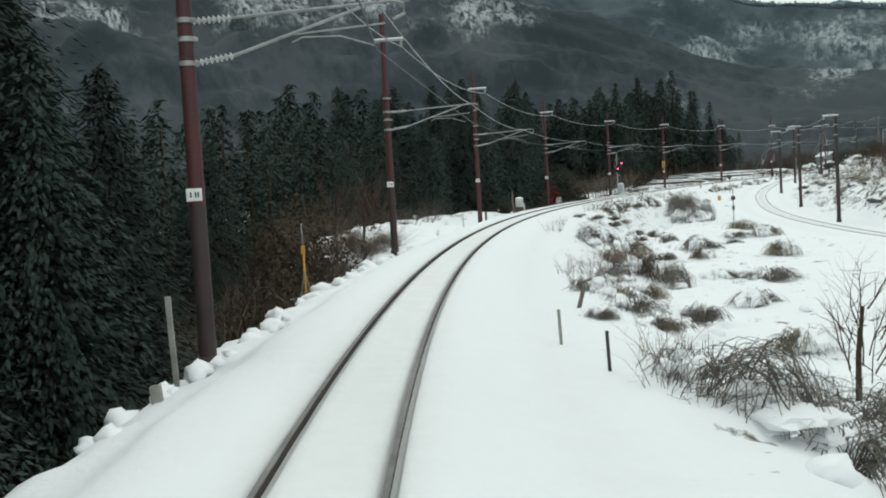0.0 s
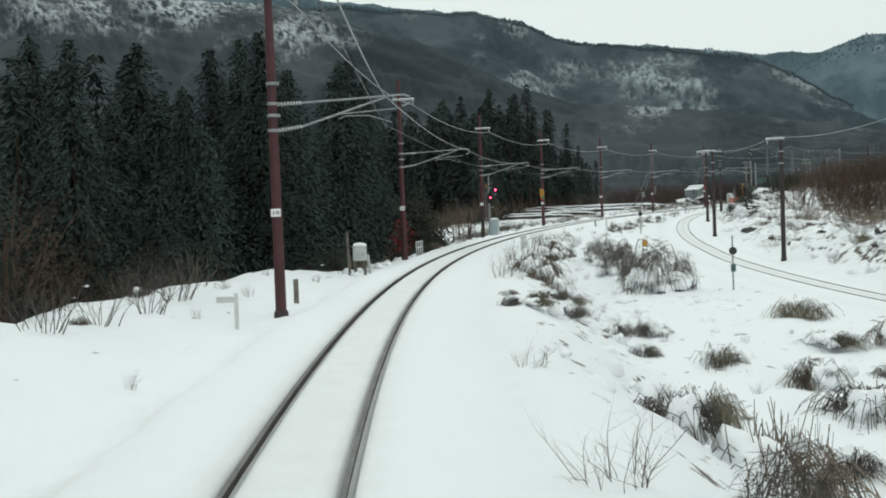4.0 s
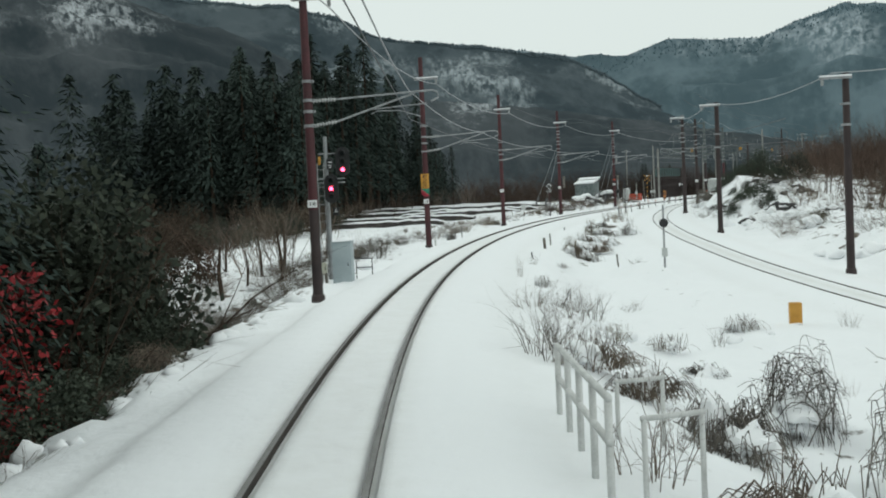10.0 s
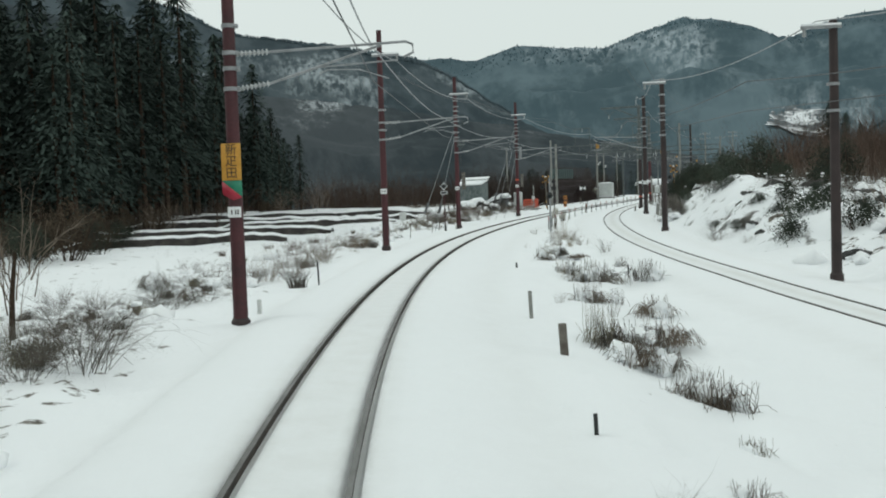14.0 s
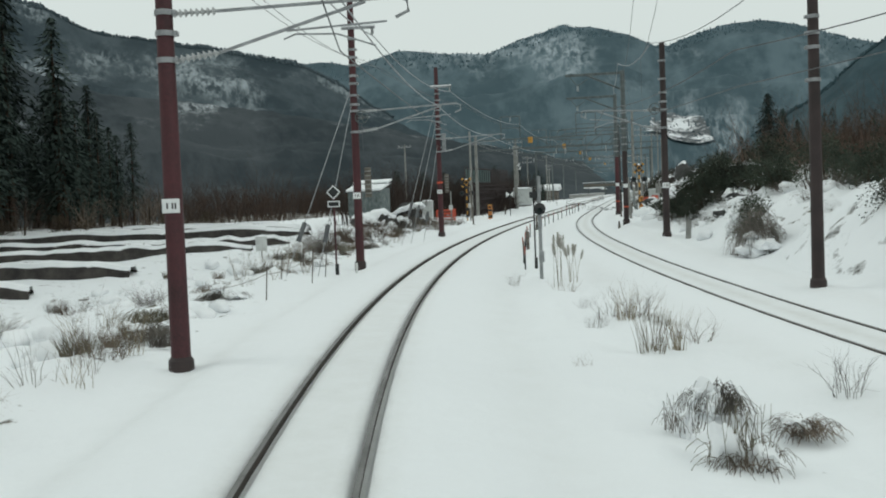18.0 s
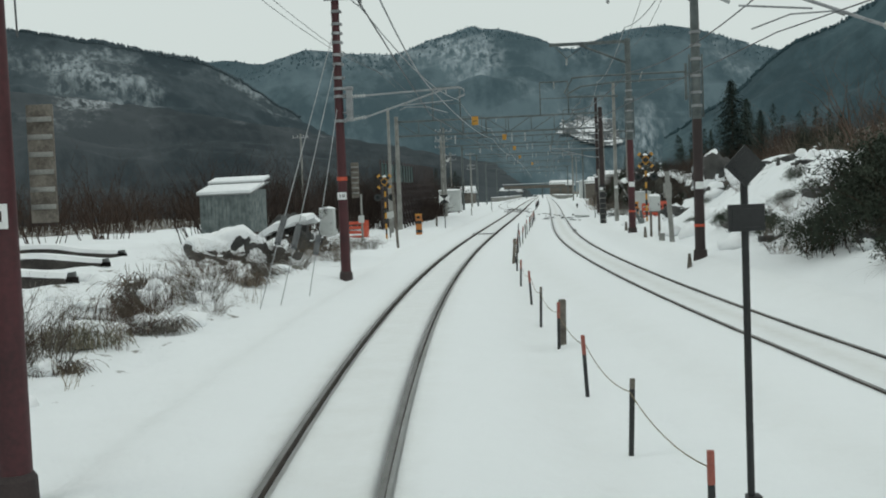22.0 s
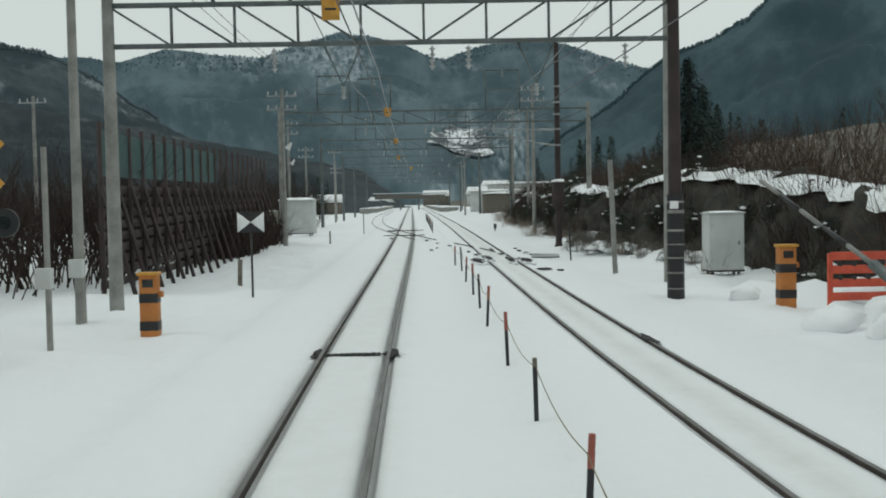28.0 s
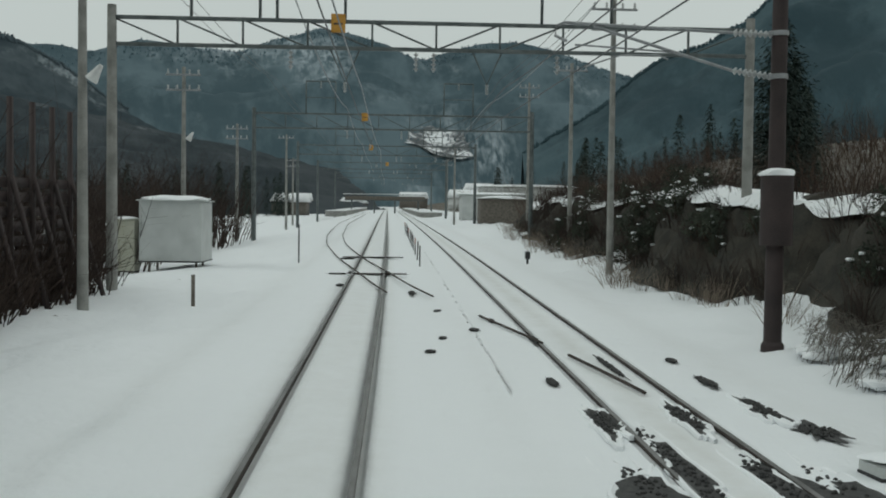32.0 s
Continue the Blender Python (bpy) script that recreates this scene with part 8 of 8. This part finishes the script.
for k in range(22):
    s = 266.6 + 1.45 * k
    off = -8.3
    g = on_ground(s, off)
    top = 4.75
    piece("fence_post", fence, POLE_DARK, lambda bm: bar(bm, fence_at(s, off, g - 0.4), fence_at(s, off, top + 0.25), 0.12, 0.12))
    piece("prop", fence, POLE_DARK, lambda bm: bar(bm, fence_at(s - 0.3, off + 1.1, g - 0.3), fence_at(s, off, 3.2), 0.1, 0.1))
    if k < 21:
        if k < 11:
            piece("teal_panel", fence, TEAL, lambda bm: box(bm, (0.03, 1.3, 1.35), fence_at(s + 0.72, off - 0.02, 4.08), (inv @ stand(s + 0.72, 0)).to_quaternion().to_matrix().to_4x4(), 0.006), "translucent-looking teal panel")
        for q in range(9):
            z = g + 0.25 + 0.36 * q
            piece("slat", fence, POLE_DARK, lambda bm: bar(bm, fence_at(s - 0.04, off - 0.07, z), fence_at(s + 1.45, off - 0.07, z), 0.03, 0.25))

# ---- the shed across the field ----
shed = thing("farm_shed", stand(246.4, -12.6, on_ground(246.4, -12.6) + 0.85, -14) @ Matrix.Diagonal((0.5, 0.5, 0.76, 1)), "faded blue-grey board shed with snow on its two roofs", "shed")
for k in range(13):
    piece("wall_board", shed, SHED_WALL, lambda bm: box(bm, (0.42, 0.06, 2.7), (-2.7 + 0.45 * k, -1.6, 1.3), bevel=0.01))
for k in range(7):
    piece("wall_board", shed, SHED_WALL, lambda bm: box(bm, (0.06, 0.44, 2.9), (2.95, -1.35 + 0.46 * k, 1.4), bevel=0.01))
piece("back_wall", shed, SHED_WALL, lambda bm: box(bm, (5.9, 0.08, 2.9), (0, 1.7, 1.4)))
piece("side_wall", shed, SHED_WALL, lambda bm: box(bm, (0.08, 3.3, 2.8), (-2.95, 0.05, 1.35)))
tilt = Matrix.Rotation(radians(12), 4, "X")
piece("roof", shed, GALVANISED, lambda bm: box(bm, (6.5, 3.9, 0.06), (0, 0.1, 2.95), tilt, 0.01))
piece("roof_snow", shed, SNOW, lambda bm: box(bm, (6.45, 3.0, 0.22), (0, -0.35, 3.0), tilt, 0.08), "thick slab of snow")
piece("upper_roof", shed, GALVANISED, lambda bm: box(bm, (6.7, 1.6, 0.06), (0, 1.3, 3.5), tilt, 0.01))
piece("upper_snow", shed, SNOW, lambda bm: box(bm, (6.65, 1.5, 0.16), (0, 1.3, 3.6), tilt, 0.06))


# ---- rocks and snow heaps ----
def boulder(s, off, size, seed, label, cap=0.35, sink=0.3, material=None, turn=0.0, name="boulder", rough=0.35):
    ob = thing(name, stand(s, off, on_ground(s, off) - sink * size[2], turn), label, "rock")

    def rock(bm):
        made = bmesh.ops.create_icosphere(bm, subdivisions=4, radius=0.5)
        for v in made["verts"]:
            d = 1 + rough * noise.fractal(v.co * 2.2 + Vector((seed, 0, seed)), 0.85, 2.2, 6) + 0.25 * rough * abs(noise.noise(v.co * 5 + Vector((seed, 1, 0))))
            v.co = Vector((v.co.x * size[0], v.co.y * size[1], (v.co.z + 0.5) * size[2])) * d
    piece("stone", ob, material or ROCK, rock)
    if cap:
        def lid(bm):
            made = bmesh.ops.create_icosphere(bm, subdivisions=4, radius=0.5)
            for v in made["verts"]:
                d = 1 + rough * noise.fractal(v.co * 2.2 + Vector((seed, 0, seed)), 0.85, 2.2, 3)
                p = Vector((v.co.x * size[0], v.co.y * size[1], (v.co.z + 0.5) * size[2])) * d
                thick = 0.24 * ease((v.co.z - 0.5 + cap + 0.3 * noise.noise(v.co * 3 + Vector((seed, 3, 1)))) / 0.3) - 0.08
                v.co = p + Vector((0, 0, float(thick)))
        piece("snow_cap", ob, SNOW, lid, "ragged cap of snow")
    return ob


boulder(237.3, -7.3, (2.1, 2.2, 1.9), 3, "dark rock heap under thick snow beside a pole", 0, 0.15, rough=0.3)
boulder(233.6, -6.6, (1.5, 1.4, 1.0), 5, "small dark snow-capped rock", 0.3, 0.3, rough=0.3)
boulder(232.4, -8.4, (2.8, 2.4, 1.5), 9, "hump of rock and earth almost buried in snow", 0.7, 0.3, rough=0.25)
boulder(238.4, -6.4, (1.3, 1.2, 1.1), 6, "small dark snow-capped rock", 0.25, 0.25, rough=0.3)
boulder(250.0, 12.7, (1.6, 1.6, 2.5), 8, "big snow-capped rock above the second track", 0.22, 0.1, rough=0.16)
boulder(249.4, 13.7, (1.5, 1.4, 1.5), 28, "snow-covered rock beside a bigger one", 0.5, 0.1, rough=0.16)
boulder(250.8, 13.9, (1.3, 1.2, 1.4), 31, "snow-covered rock beside a crag", 0.5, 0.0, rough=0.25)


def snow_shelf(s, off, up, size, label):
    """A thick slab of snow that juts out over a dark hollow, with a rounded lip."""
    ob = thing("snow_shelf", stand(s, off, up), label, "snow")

    def slab(bm):
        made = bmesh.ops.create_cube(bm, size=1)
        bmesh.ops.subdivide_edges(bm, edges=bm.edges[:], cuts=14, use_grid_fill=True)
        for v in bm.verts:
            c = v.co.copy()
            soft = 1 - 0.5 * (abs(c.x) * 2) ** 6 - 0.2 * (abs(c.y) * 2) ** 6
            n = noise.fractal(Vector((c.x * 3, c.y * 3, 4)), 0.9, 2, 3)
            v.co = Vector((c.x * size[0], c.y * size[1] * (1 + 0.12 * noise.noise(Vector((c.x * 4, 1, 0)))), c.z * size[2] * soft + 0.12 * float(n) - 1.0 * (0.5 - c.x) ** 2 - 0.5 * max(0, c.y) ** 2))
    piece("slab", ob, SNOW, slab)
    return ob


snow_shelf(237.0, -7.3, 1.72, (2.4, 2.6, 0.34), "thick shelf of snow jutting over a dark hollow")


def mound(s, off, size, seed, label):
    """A low rocky swell of the bank, most of it under snow, that meets the ground all round."""
    ob = thing("snow_mound", stand(s, off, 0), label, "mound")

    def swell(bm):
        rings = [[bm.verts.new((0, 0, on_ground(s, off) + size[2]))]]
        for i in range(1, 27):
            r, row = i / 26, []
            for j in range(64):
                a = 2 * math.pi * j / 64
                x, y = size[0] * r * math.cos(a), size[1] * r * math.sin(a)
                q = Vector((x, y, seed))
                up = (1 - r * r) ** 1.3 * (1 + 0.35 * noise.fractal(q * 0.45, 0.9, 2.1, 4)) * size[2]
                ledge = 0.30 * size[2] * abs(noise.noise(q * 0.8)) * (1 - r ** 4)
                row.append(bm.verts.new((x, y, on_ground(s + y, off + x) + float(up + ledge) - 0.3 * r ** 3)))
            rings.append(row)
        for j in range(64):
            bm.faces.new((rings[0][0], rings[1][j], rings[1][(j + 1) % 64]))
        for u, w in zip(rings[1:], rings[2:]):
            for j in range(64):
                n = (j + 1) % 64
                bm.faces.new((u[j], w[j], w[n], u[n]))
    piece("swell", ob, SNOW_ROCK, swell)
    return ob


for s, off, size, seed in ((197.5, 13.8, (3.0, 6.0, 0.8), 11), (189.0, 14.6, (2.4, 3.4, 0.6), 12), (181, 15.5, (3, 3.4, 0.5), 13), (237.5, 13.6, (4, 5, 0.4), 14), (229, 14.0, (3.2, 4.5, 0.4), 15), (244.5, 15.0, (3.5, 4.2, 0.5), 16), (222, 15.0, (3, 4, 0.5), 17)):
    mound(s, off, size, seed, "rocky swell of the bank under thick snow")
rnd = random.Random(77)
for k in range(64):
    s = rnd.uniform(100, 248) if k < 34 else rnd.uniform(182, 200) if k < 44 else rnd.uniform(226, 247)
    off = second(s) + rnd.uniform(4.5, 11)
    z = rnd.uniform(0.3, 0.8) if k < 44 else rnd.uniform(0.35, 0.9)
    boulder(s, float(off), (z * 2.2, z * 1.8, z), 30 + k, "dark stone showing through the snowy bank", 0.14, 0.5, turn=k * 37, rough=0.3)


# ---- terraces across the field ----
def bank(s0, o0, s1, o1, h, label, seed, wide=1.1):
    """A low earth bank between field terraces, snow on its top."""
    n = 60
    ob = thing("terrace_bank", Matrix(), label, "field bank", "field banks")
    rows, caps = [], []
    for k in range(n + 1):
        t = k / n
        s, o = s0 + (s1 - s0) * t, o0 + (o1 - o0) * t
        g = float(lie(s, o))
        c = Vector(line(s, o, g))
        side = (Vector(line(s1, o1, 0)) - Vector(line(s0, o0, 0))).cross(Vector((0, 0, 1))).normalized()
        w = 1 + 0.35 * noise.noise(Vector((k * 0.23, seed, 0)))
        hh = h * w * (0.35 + 0.65 * float(ease(min(t, 1 - t) * 9)))
        c = c + side * 0.35 * noise.noise(Vector((k * 0.15, seed, 5)))
        rows.append([c - side * wide * 0.6 - Vector((0, 0, 0.3)), c - side * wide * 0.45 + Vector((0, 0, hh * 0.9)), c + side * wide * 0.45 + Vector((0, 0, hh * 0.85)), c + side * wide * 0.62 - Vector((0, 0, 0.3))])
        caps.append([c - side * wide * (0.42 + 0.12 * noise.noise(Vector((k * 0.7, seed, 2)))) + Vector((0, 0, hh * 0.82)), c - side * wide * 0.3 + Vector((0, 0, hh + 0.13)), c + side * wide * 0.3 + Vector((0, 0, hh + 0.13)), c + side * wide * (0.44 + 0.1 * noise.noise(Vector((k * 0.7, seed, 9)))) + Vector((0, 0, hh * 0.8))])
    for name, grid, mat in (("earth", rows, EARTH), ("snow_top", caps, SNOW)):
        bm = bmesh.new()
        vs = [[bm.verts.new(p) for p in r] for r in grid]
        for a, b in zip(vs, vs[1:]):
            for k in range(3):
                bm.faces.new((a[k], a[k + 1], b[k + 1], b[k]))
        part(name, bm, mat, ob)


for k, (s0, o0, s1, o1, h) in enumerate([(200.8, -13.6, 196.5, -27, 0.5), (206.3, -12.4, 204, -32, 0.5), (215.0, -10.4, 211.5, -24, 0.42), (218.2, -9.5, 216.0, -17, 0.4), (217.6, -15, 214, -34, 0.5), (223.6, -10.2, 221, -42, 0.6), (231, -12.5, 229, -40, 0.55), (238, -15, 239, -42, 0.55), (226.5, -18, 226, -40, 0.45)]):
    bank(s0, o0, s1, o1, h, "low brown field bank topped with snow", k * 3.1)

# ---- dark bank with a snowy crown past the crossing ----
BANK_SHRUBS = [leafy("evergreen_shrub", 170 + i, 2.4, 1.7, 1200, 0.13, LEAF_GREEN, "dark evergreen shrub on the bank with clumps of snow", 4) for i in range(2)]


def bank_foot(s):
    return float(table(s, (252, 13.5), (262, 12.0), (272, 11.0), (280, 10.2), (305, 9.4), (330, 10), (362, 12))) + 0.4 * math.sin(s * 0.35)


def bank_top(s):
    return float(table(s, (252, 1.2), (256, 2.2), (262, 2.75), (274, 2.95), (280, 3.2), (305, 2.9), (362, 2.4))) + 0.3 * math.sin(s * 0.21)


def long_bank():
    n, m = 200, 16
    bm = bmesh.new()
    grid = []
    for k in range(n + 1):
        s = 252 + 110 * k / n
        o = bank_foot(s)
        row = []
        for q in range(m + 1):
            t = q / m
            h = bank_top(s) * float(ease(t * 1.2)) + 0.25
            p = Vector(line(s, o + 3.2 * t, -0.3 + h))
            p += Vector((0.5 * noise.noise(p * 0.9), 0.5 * noise.noise(p * 0.9 + Vector((5, 0, 0))), 0.45 * noise.noise(p * 0.6) + 0.3 * noise.noise(p * 1.9))) * (1 if 0 < q else 0)
            row.append(bm.verts.new(p))
        grid.append(row)
    for a, b in zip(grid, grid[1:]):
        for q in range(m):
            bm.faces.new((a[q], a[q + 1], b[q + 1], b[q]))
    ob = thing("dark_bank", Matrix(), "dark overgrown bank with a crown of snow beside the second track", "bank")
    part("slope", bm, surface("dark_overgrown_slope", (0.012, 0.013, 0.010), (0.05, 0.044, 0.034), 1.6, 0.95, 0.8, fine=14), ob)

    def crown(bm):
        old = None
        for k in range(n + 1):
            s = 252 + 110 * k / n
            o = bank_foot(s) + 2.6
            h = bank_top(s) + 0.1
            e = 0.5 * noise.noise(Vector((s * 0.5, 1, 2)))
            pts = [line(s, o - 0.75 - 1.2 * e, h - 0.42 - 0.8 * e), line(s, o - 0.5, h - 0.12), line(s, o + 0.2, h + 0.06 + 0.4 * e), line(s, o + 0.6 + e, h), line(s, o + 1.0 + e, h - 0.5)]
            ring = [bm.verts.new(p) for p in pts]
            if old:
                for q in range(4):
                    bm.faces.new((old[q], old[q + 1], ring[q + 1], ring[q]))
            old = ring
    piece("snow_crown", ob, SNOW, crown, "uneven crown of snow")


long_bank()
rnd = random.Random(91)
spots = []
for k in range(330):
    s, f = rnd.uniform(258, 350), rnd.random()
    spots.append((s, bank_foot(s) + 2.8 * f, bank_top(s) * float(ease(f * 1.1)) - 0.1))
thicket("bank_thicket", "dark tangled growth covering the bank", SMALL, spots, TWIG_WOOD, 9, (0.45, 0.85), "thicket")
for k in range(46):
    s, f = rnd.uniform(262, 330), rnd.uniform(0.0, 0.95)
    plant(BANK_SHRUBS[k % 2], s, bank_foot(s) + 2.8 * f, rnd.uniform(0.35, 0.7), up=bank_top(s) * float(ease(f * 1.1)) - 0.15)["group"] = "shrubs on the dark bank"
spots = []
for k in range(70):
    s = rnd.uniform(264, 350)
    spots.append((s, bank_foot(s) - rnd.uniform(0.1, 1.3)))
thicket("bank_scrub", "brown twigs at the foot of the bank", SMALL, spots, TWIG, 10, (0.3, 0.6), "scrub")

# ---- bare wet ballast by the points, and the turnout rails ----
def melt(s, off, length, width, seed):
    def build(bm):
        pts = []
        for k in range(64):
            a = 2 * math.pi * k / 64
            r = 1 + 0.75 * noise.noise(Vector((math.cos(a) * 1.7, math.sin(a) * 1.7, seed * 1.7))) + 0.5 * noise.noise(Vector((math.cos(a) * 5, math.sin(a) * 5, seed + 0.5)))
            pts.append(bm.verts.new((width / 2 * r * math.cos(a), length / 2 * r * math.sin(a), 0.0)))
        bm.faces.new(pts)
        rr = random.Random(seed)
        for _ in range(110):
            a, q = rr.uniform(0, 6.28), rr.random() ** 0.5
            made = bmesh.ops.create_icosphere(bm, subdivisions=1, radius=rr.uniform(0.015, 0.035))
            bmesh.ops.translate(bm, verts=made["verts"], vec=(width / 2 * q * 0.8 * math.cos(a), length / 2 * q * 0.8 * math.sin(a), 0.005))
    one("bare_ballast", stand(s, off, float(lie(s, off)) + 0.022), "patch of dark wet ballast melted free of snow", "ballast", build, BALLAST, "bare ballast patches")["kind"] = "stuff"
    if width < 0.25 or length < 1:
        return

    def lip(bm):
        ring = []
        for k in range(97):
            a = 2 * math.pi * k / 96
            r = 1.06 + 0.75 * noise.noise(Vector((math.cos(a) * 1.7, math.sin(a) * 1.7, seed * 1.7))) + 0.5 * noise.noise(Vector((math.cos(a) * 5, math.sin(a) * 5, seed + 0.5)))
            ring.append((width / 2 * r * math.cos(a) * 1.06, length / 2 * r * math.sin(a), -0.02))
        tube(bm, ring, [0.036 + 0.022 * float(noise.noise(Vector((k * 0.37, seed, 2)))) for k in range(97)], 7)
    one("snow_lip", stand(s, off, float(lie(s, off)) + 0.022), "rounded lip of snow round bare ballast", "snow", lip, SNOW, "snow lips round bare ballast")


for k, (s, rel, l, w) in enumerate([(277.0, -0.98, 4.2, 0.62), (278.6, -0.42, 4.6, 0.3), (277.4, 0.36, 4.4, 0.36), (277.0, 0.92, 4.4, 0.52), (280.6, -0.78, 1.6, 0.3), (280.9, 0.3, 1.8, 0.3), (272.0, 1.05, 0.9, 0.55), (271.2, 1.5, 0.4, 0.25), (283.3, 1.38, 1.1, 0.2), (281.4, 1.5, 1.6, 0.26), (280.2, 1.72, 0.8, 0.5), (285.2, 1.4, 0.5, 0.16), (255.0, 0.6, 1.3, 0.2), (287.6, -0.62, 1.2, 0.14), (284.6, 0.2, 2.6, 0.1)]):
    melt(s, float(second(s)) + rel, l, w, k + 1)
for k, (s, off, l, w) in enumerate([(303.6, 0.0, 0.5, 2.3), (313.4, 0.0, 0.7, 2.6), (312.2, -1.1, 0.5, 0.8), (304.6, 0.68, 2.2, 0.26), (304.0, -0.62, 2.0, 0.26), (297.6, 1.45, 1.4, 0.2), (299.0, -0.75, 0.8, 0.25), (290.5, 3.1, 0.7, 0.12), (292.8, 2.0, 0.25, 0.2), (288.2, 1.9, 0.3, 0.16), (289.0, 2.6, 0.4, 0.22), (286.6, 1.6, 0.2, 0.2), (283.2, 3.3, 0.7, 0.14), (254.2, -0.62, 0.9, 0.24), (254.2, 0.62, 0.9, 0.24), (254.0, 0.0, 0.1, 1.5)]):
    melt(s, off, l, w, 20 + k)


def crossover(s):
    """Centre of the track that leaves the second track, crosses the line and becomes the siding."""
    return table(s, (279, 4.3), (282.6, 3.95), (285.3, 3.5), (288.3, 2.93), (290.5, 2.5), (297.2, 1.08), (304, 0.2), (312, -0.95), (325, -2.3), (340, -3.2), (376, -4.2), (520, -4.4))


for side, s0, s1, label in ((0.55, 287, 291.2, "crossover rail showing through the snow"), (0.55, 282.3, 285.6, "crossover rail showing through the snow"), (0.55, 295.6, 318, "turnout rail crossing the track"), (-0.55, 296.6, 318, "turnout rail crossing the track"),
                            (0.55, 318, 520, "siding rail running into the station"), (-0.55, 318, 520, "siding rail running into the station")):
    fine = np.linspace(s0, s1, max(8, int((s1 - s0) / 1.5)))
    smooth = sum(crossover(fine + d) for d in (-3, -1.5, 0, 1.5, 3)) / 5
    bm = bmesh.new()
    tube(bm, [Vector(line(a, b + side, 0.0)) for a, b in zip(fine, smooth)], 0.026, 6)
    tagged(part("turnout_rail", bm, RAIL_SIDE, None), label, "rail", "turnout rails")
for side in (-1, 1):
    for s in (303.4, 313.2):
        one("stretcher_bar", stand(s, 0.62 * side, 0.0), "dark point rod between the turnout rails", "rod", lambda bm: box(bm, (1.5, 0.09, 0.05), (0, 0, 0), bevel=0.01), RAIL_SIDE, "turnout rails")
for k in range(11):
    s = 309 + 4.2 * k
    striped_stake(s, 2.0 + 0.01 * k, 0.85, k % 4 == 2, 2 * math.sin(k * 1.7))

for src in BANK_SHRUBS:
    for o in (src, *src.children_recursive):
        bpy.data.objects.remove(o)

# ---- the station far ahead ----
def platform(s0, s1, o, w):
    def build(bm):
        old = None
        for k in range(21):
            s = s0 + (s1 - s0) * k / 20
            ring = [bm.verts.new(line(s, o - w / 2, -0.3)), bm.verts.new(line(s, o - w / 2, 0.75)), bm.verts.new(line(s, o + w / 2, 0.75)), bm.verts.new(line(s, o + w / 2, -0.3))]
            if old:
                for q in range(3):
                    bm.faces.new((old[q], old[q + 1], ring[q + 1], ring[q]))
            else:
                bm.faces.new(ring)
            old = ring
    one("station_platform", Matrix(), "snow-covered station platform with a dark edge", "platform", build, POLE_GREY)
    one("platform_snow", Matrix(), "smooth snow lying on the platform", "snow", lambda bm: [bar(bm, line(s0 + (s1 - s0) * k / 20, o, 0.8), line(s0 + (s1 - s0) * (k + 1) / 20, o, 0.8), w * 0.96, 0.1) for k in range(20)], SNOW)


platform(440, 640, 8.2, 4.0)
platform(452, 640, -9.0, 4.0)
bridge = thing("footbridge", stand(505, 0, 0) @ Matrix.Diagonal((0.8, 0.8, 0.55, 1)), "dark covered footbridge across the tracks", "footbridge")
piece("deck", bridge, STEEL_DARK, lambda bm: box(bm, (24, 2.4, 0.4), (0, 0, 5.6), bevel=0.02))
piece("wall", bridge, WOOD_GREY, lambda bm: box(bm, (24, 0.1, 1.6), (0, -1.2, 6.5), bevel=0.02))
piece("roof", bridge, STEEL_DARK, lambda bm: box(bm, (25, 3, 0.15), (0, 0, 8.0), bevel=0.02))
piece("roof_snow", bridge, SNOW, lambda bm: box(bm, (24.8, 2.9, 0.25), (0, 0, 8.2), bevel=0.08))
for x in (-10, -3.2, 3.0, 10):
    piece("pier", bridge, STEEL_DARK, lambda bm: box(bm, (0.5, 0.5, 6), (x, 0, 2.7), bevel=0.02))
for s, off, w, d, h in ((560, 24, 10, 7, 3.6), (600, 32, 10, 8, 5), (540, -26, 9, 7, 3.6), (640, -34, 12, 8, 4.5), (700, 12, 12, 8, 4.5), (690, -14, 10, 7, 4)):
    hs = thing("village_house", stand(s, off, on_ground(s, off), rnd.uniform(-30, 30)), "distant village house with a snow-covered roof", "house", "village houses")
    piece("shell", hs, WOOD_GREY if s % 40 else WHITE_PAINT, lambda bm: box(bm, (w, d, h), (0, 0, h / 2)))
    def gable(bm):
        v = [bm.verts.new(p) for p in ((-w * 0.55, -d * 0.58, h), (w * 0.55, -d * 0.58, h), (w * 0.55, d * 0.58, h), (-w * 0.55, d * 0.58, h), (-w * 0.5, 0, h + d * 0.36), (w * 0.5, 0, h + d * 0.36))]
        for f in ((0, 1, 5, 4), (2, 3, 4, 5), (0, 4, 3), (1, 2, 5), (3, 2, 1, 0)):
            bm.faces.new([v[q] for q in f])
    piece("roof", hs, SNOW, gable, "snow-covered gable roof")
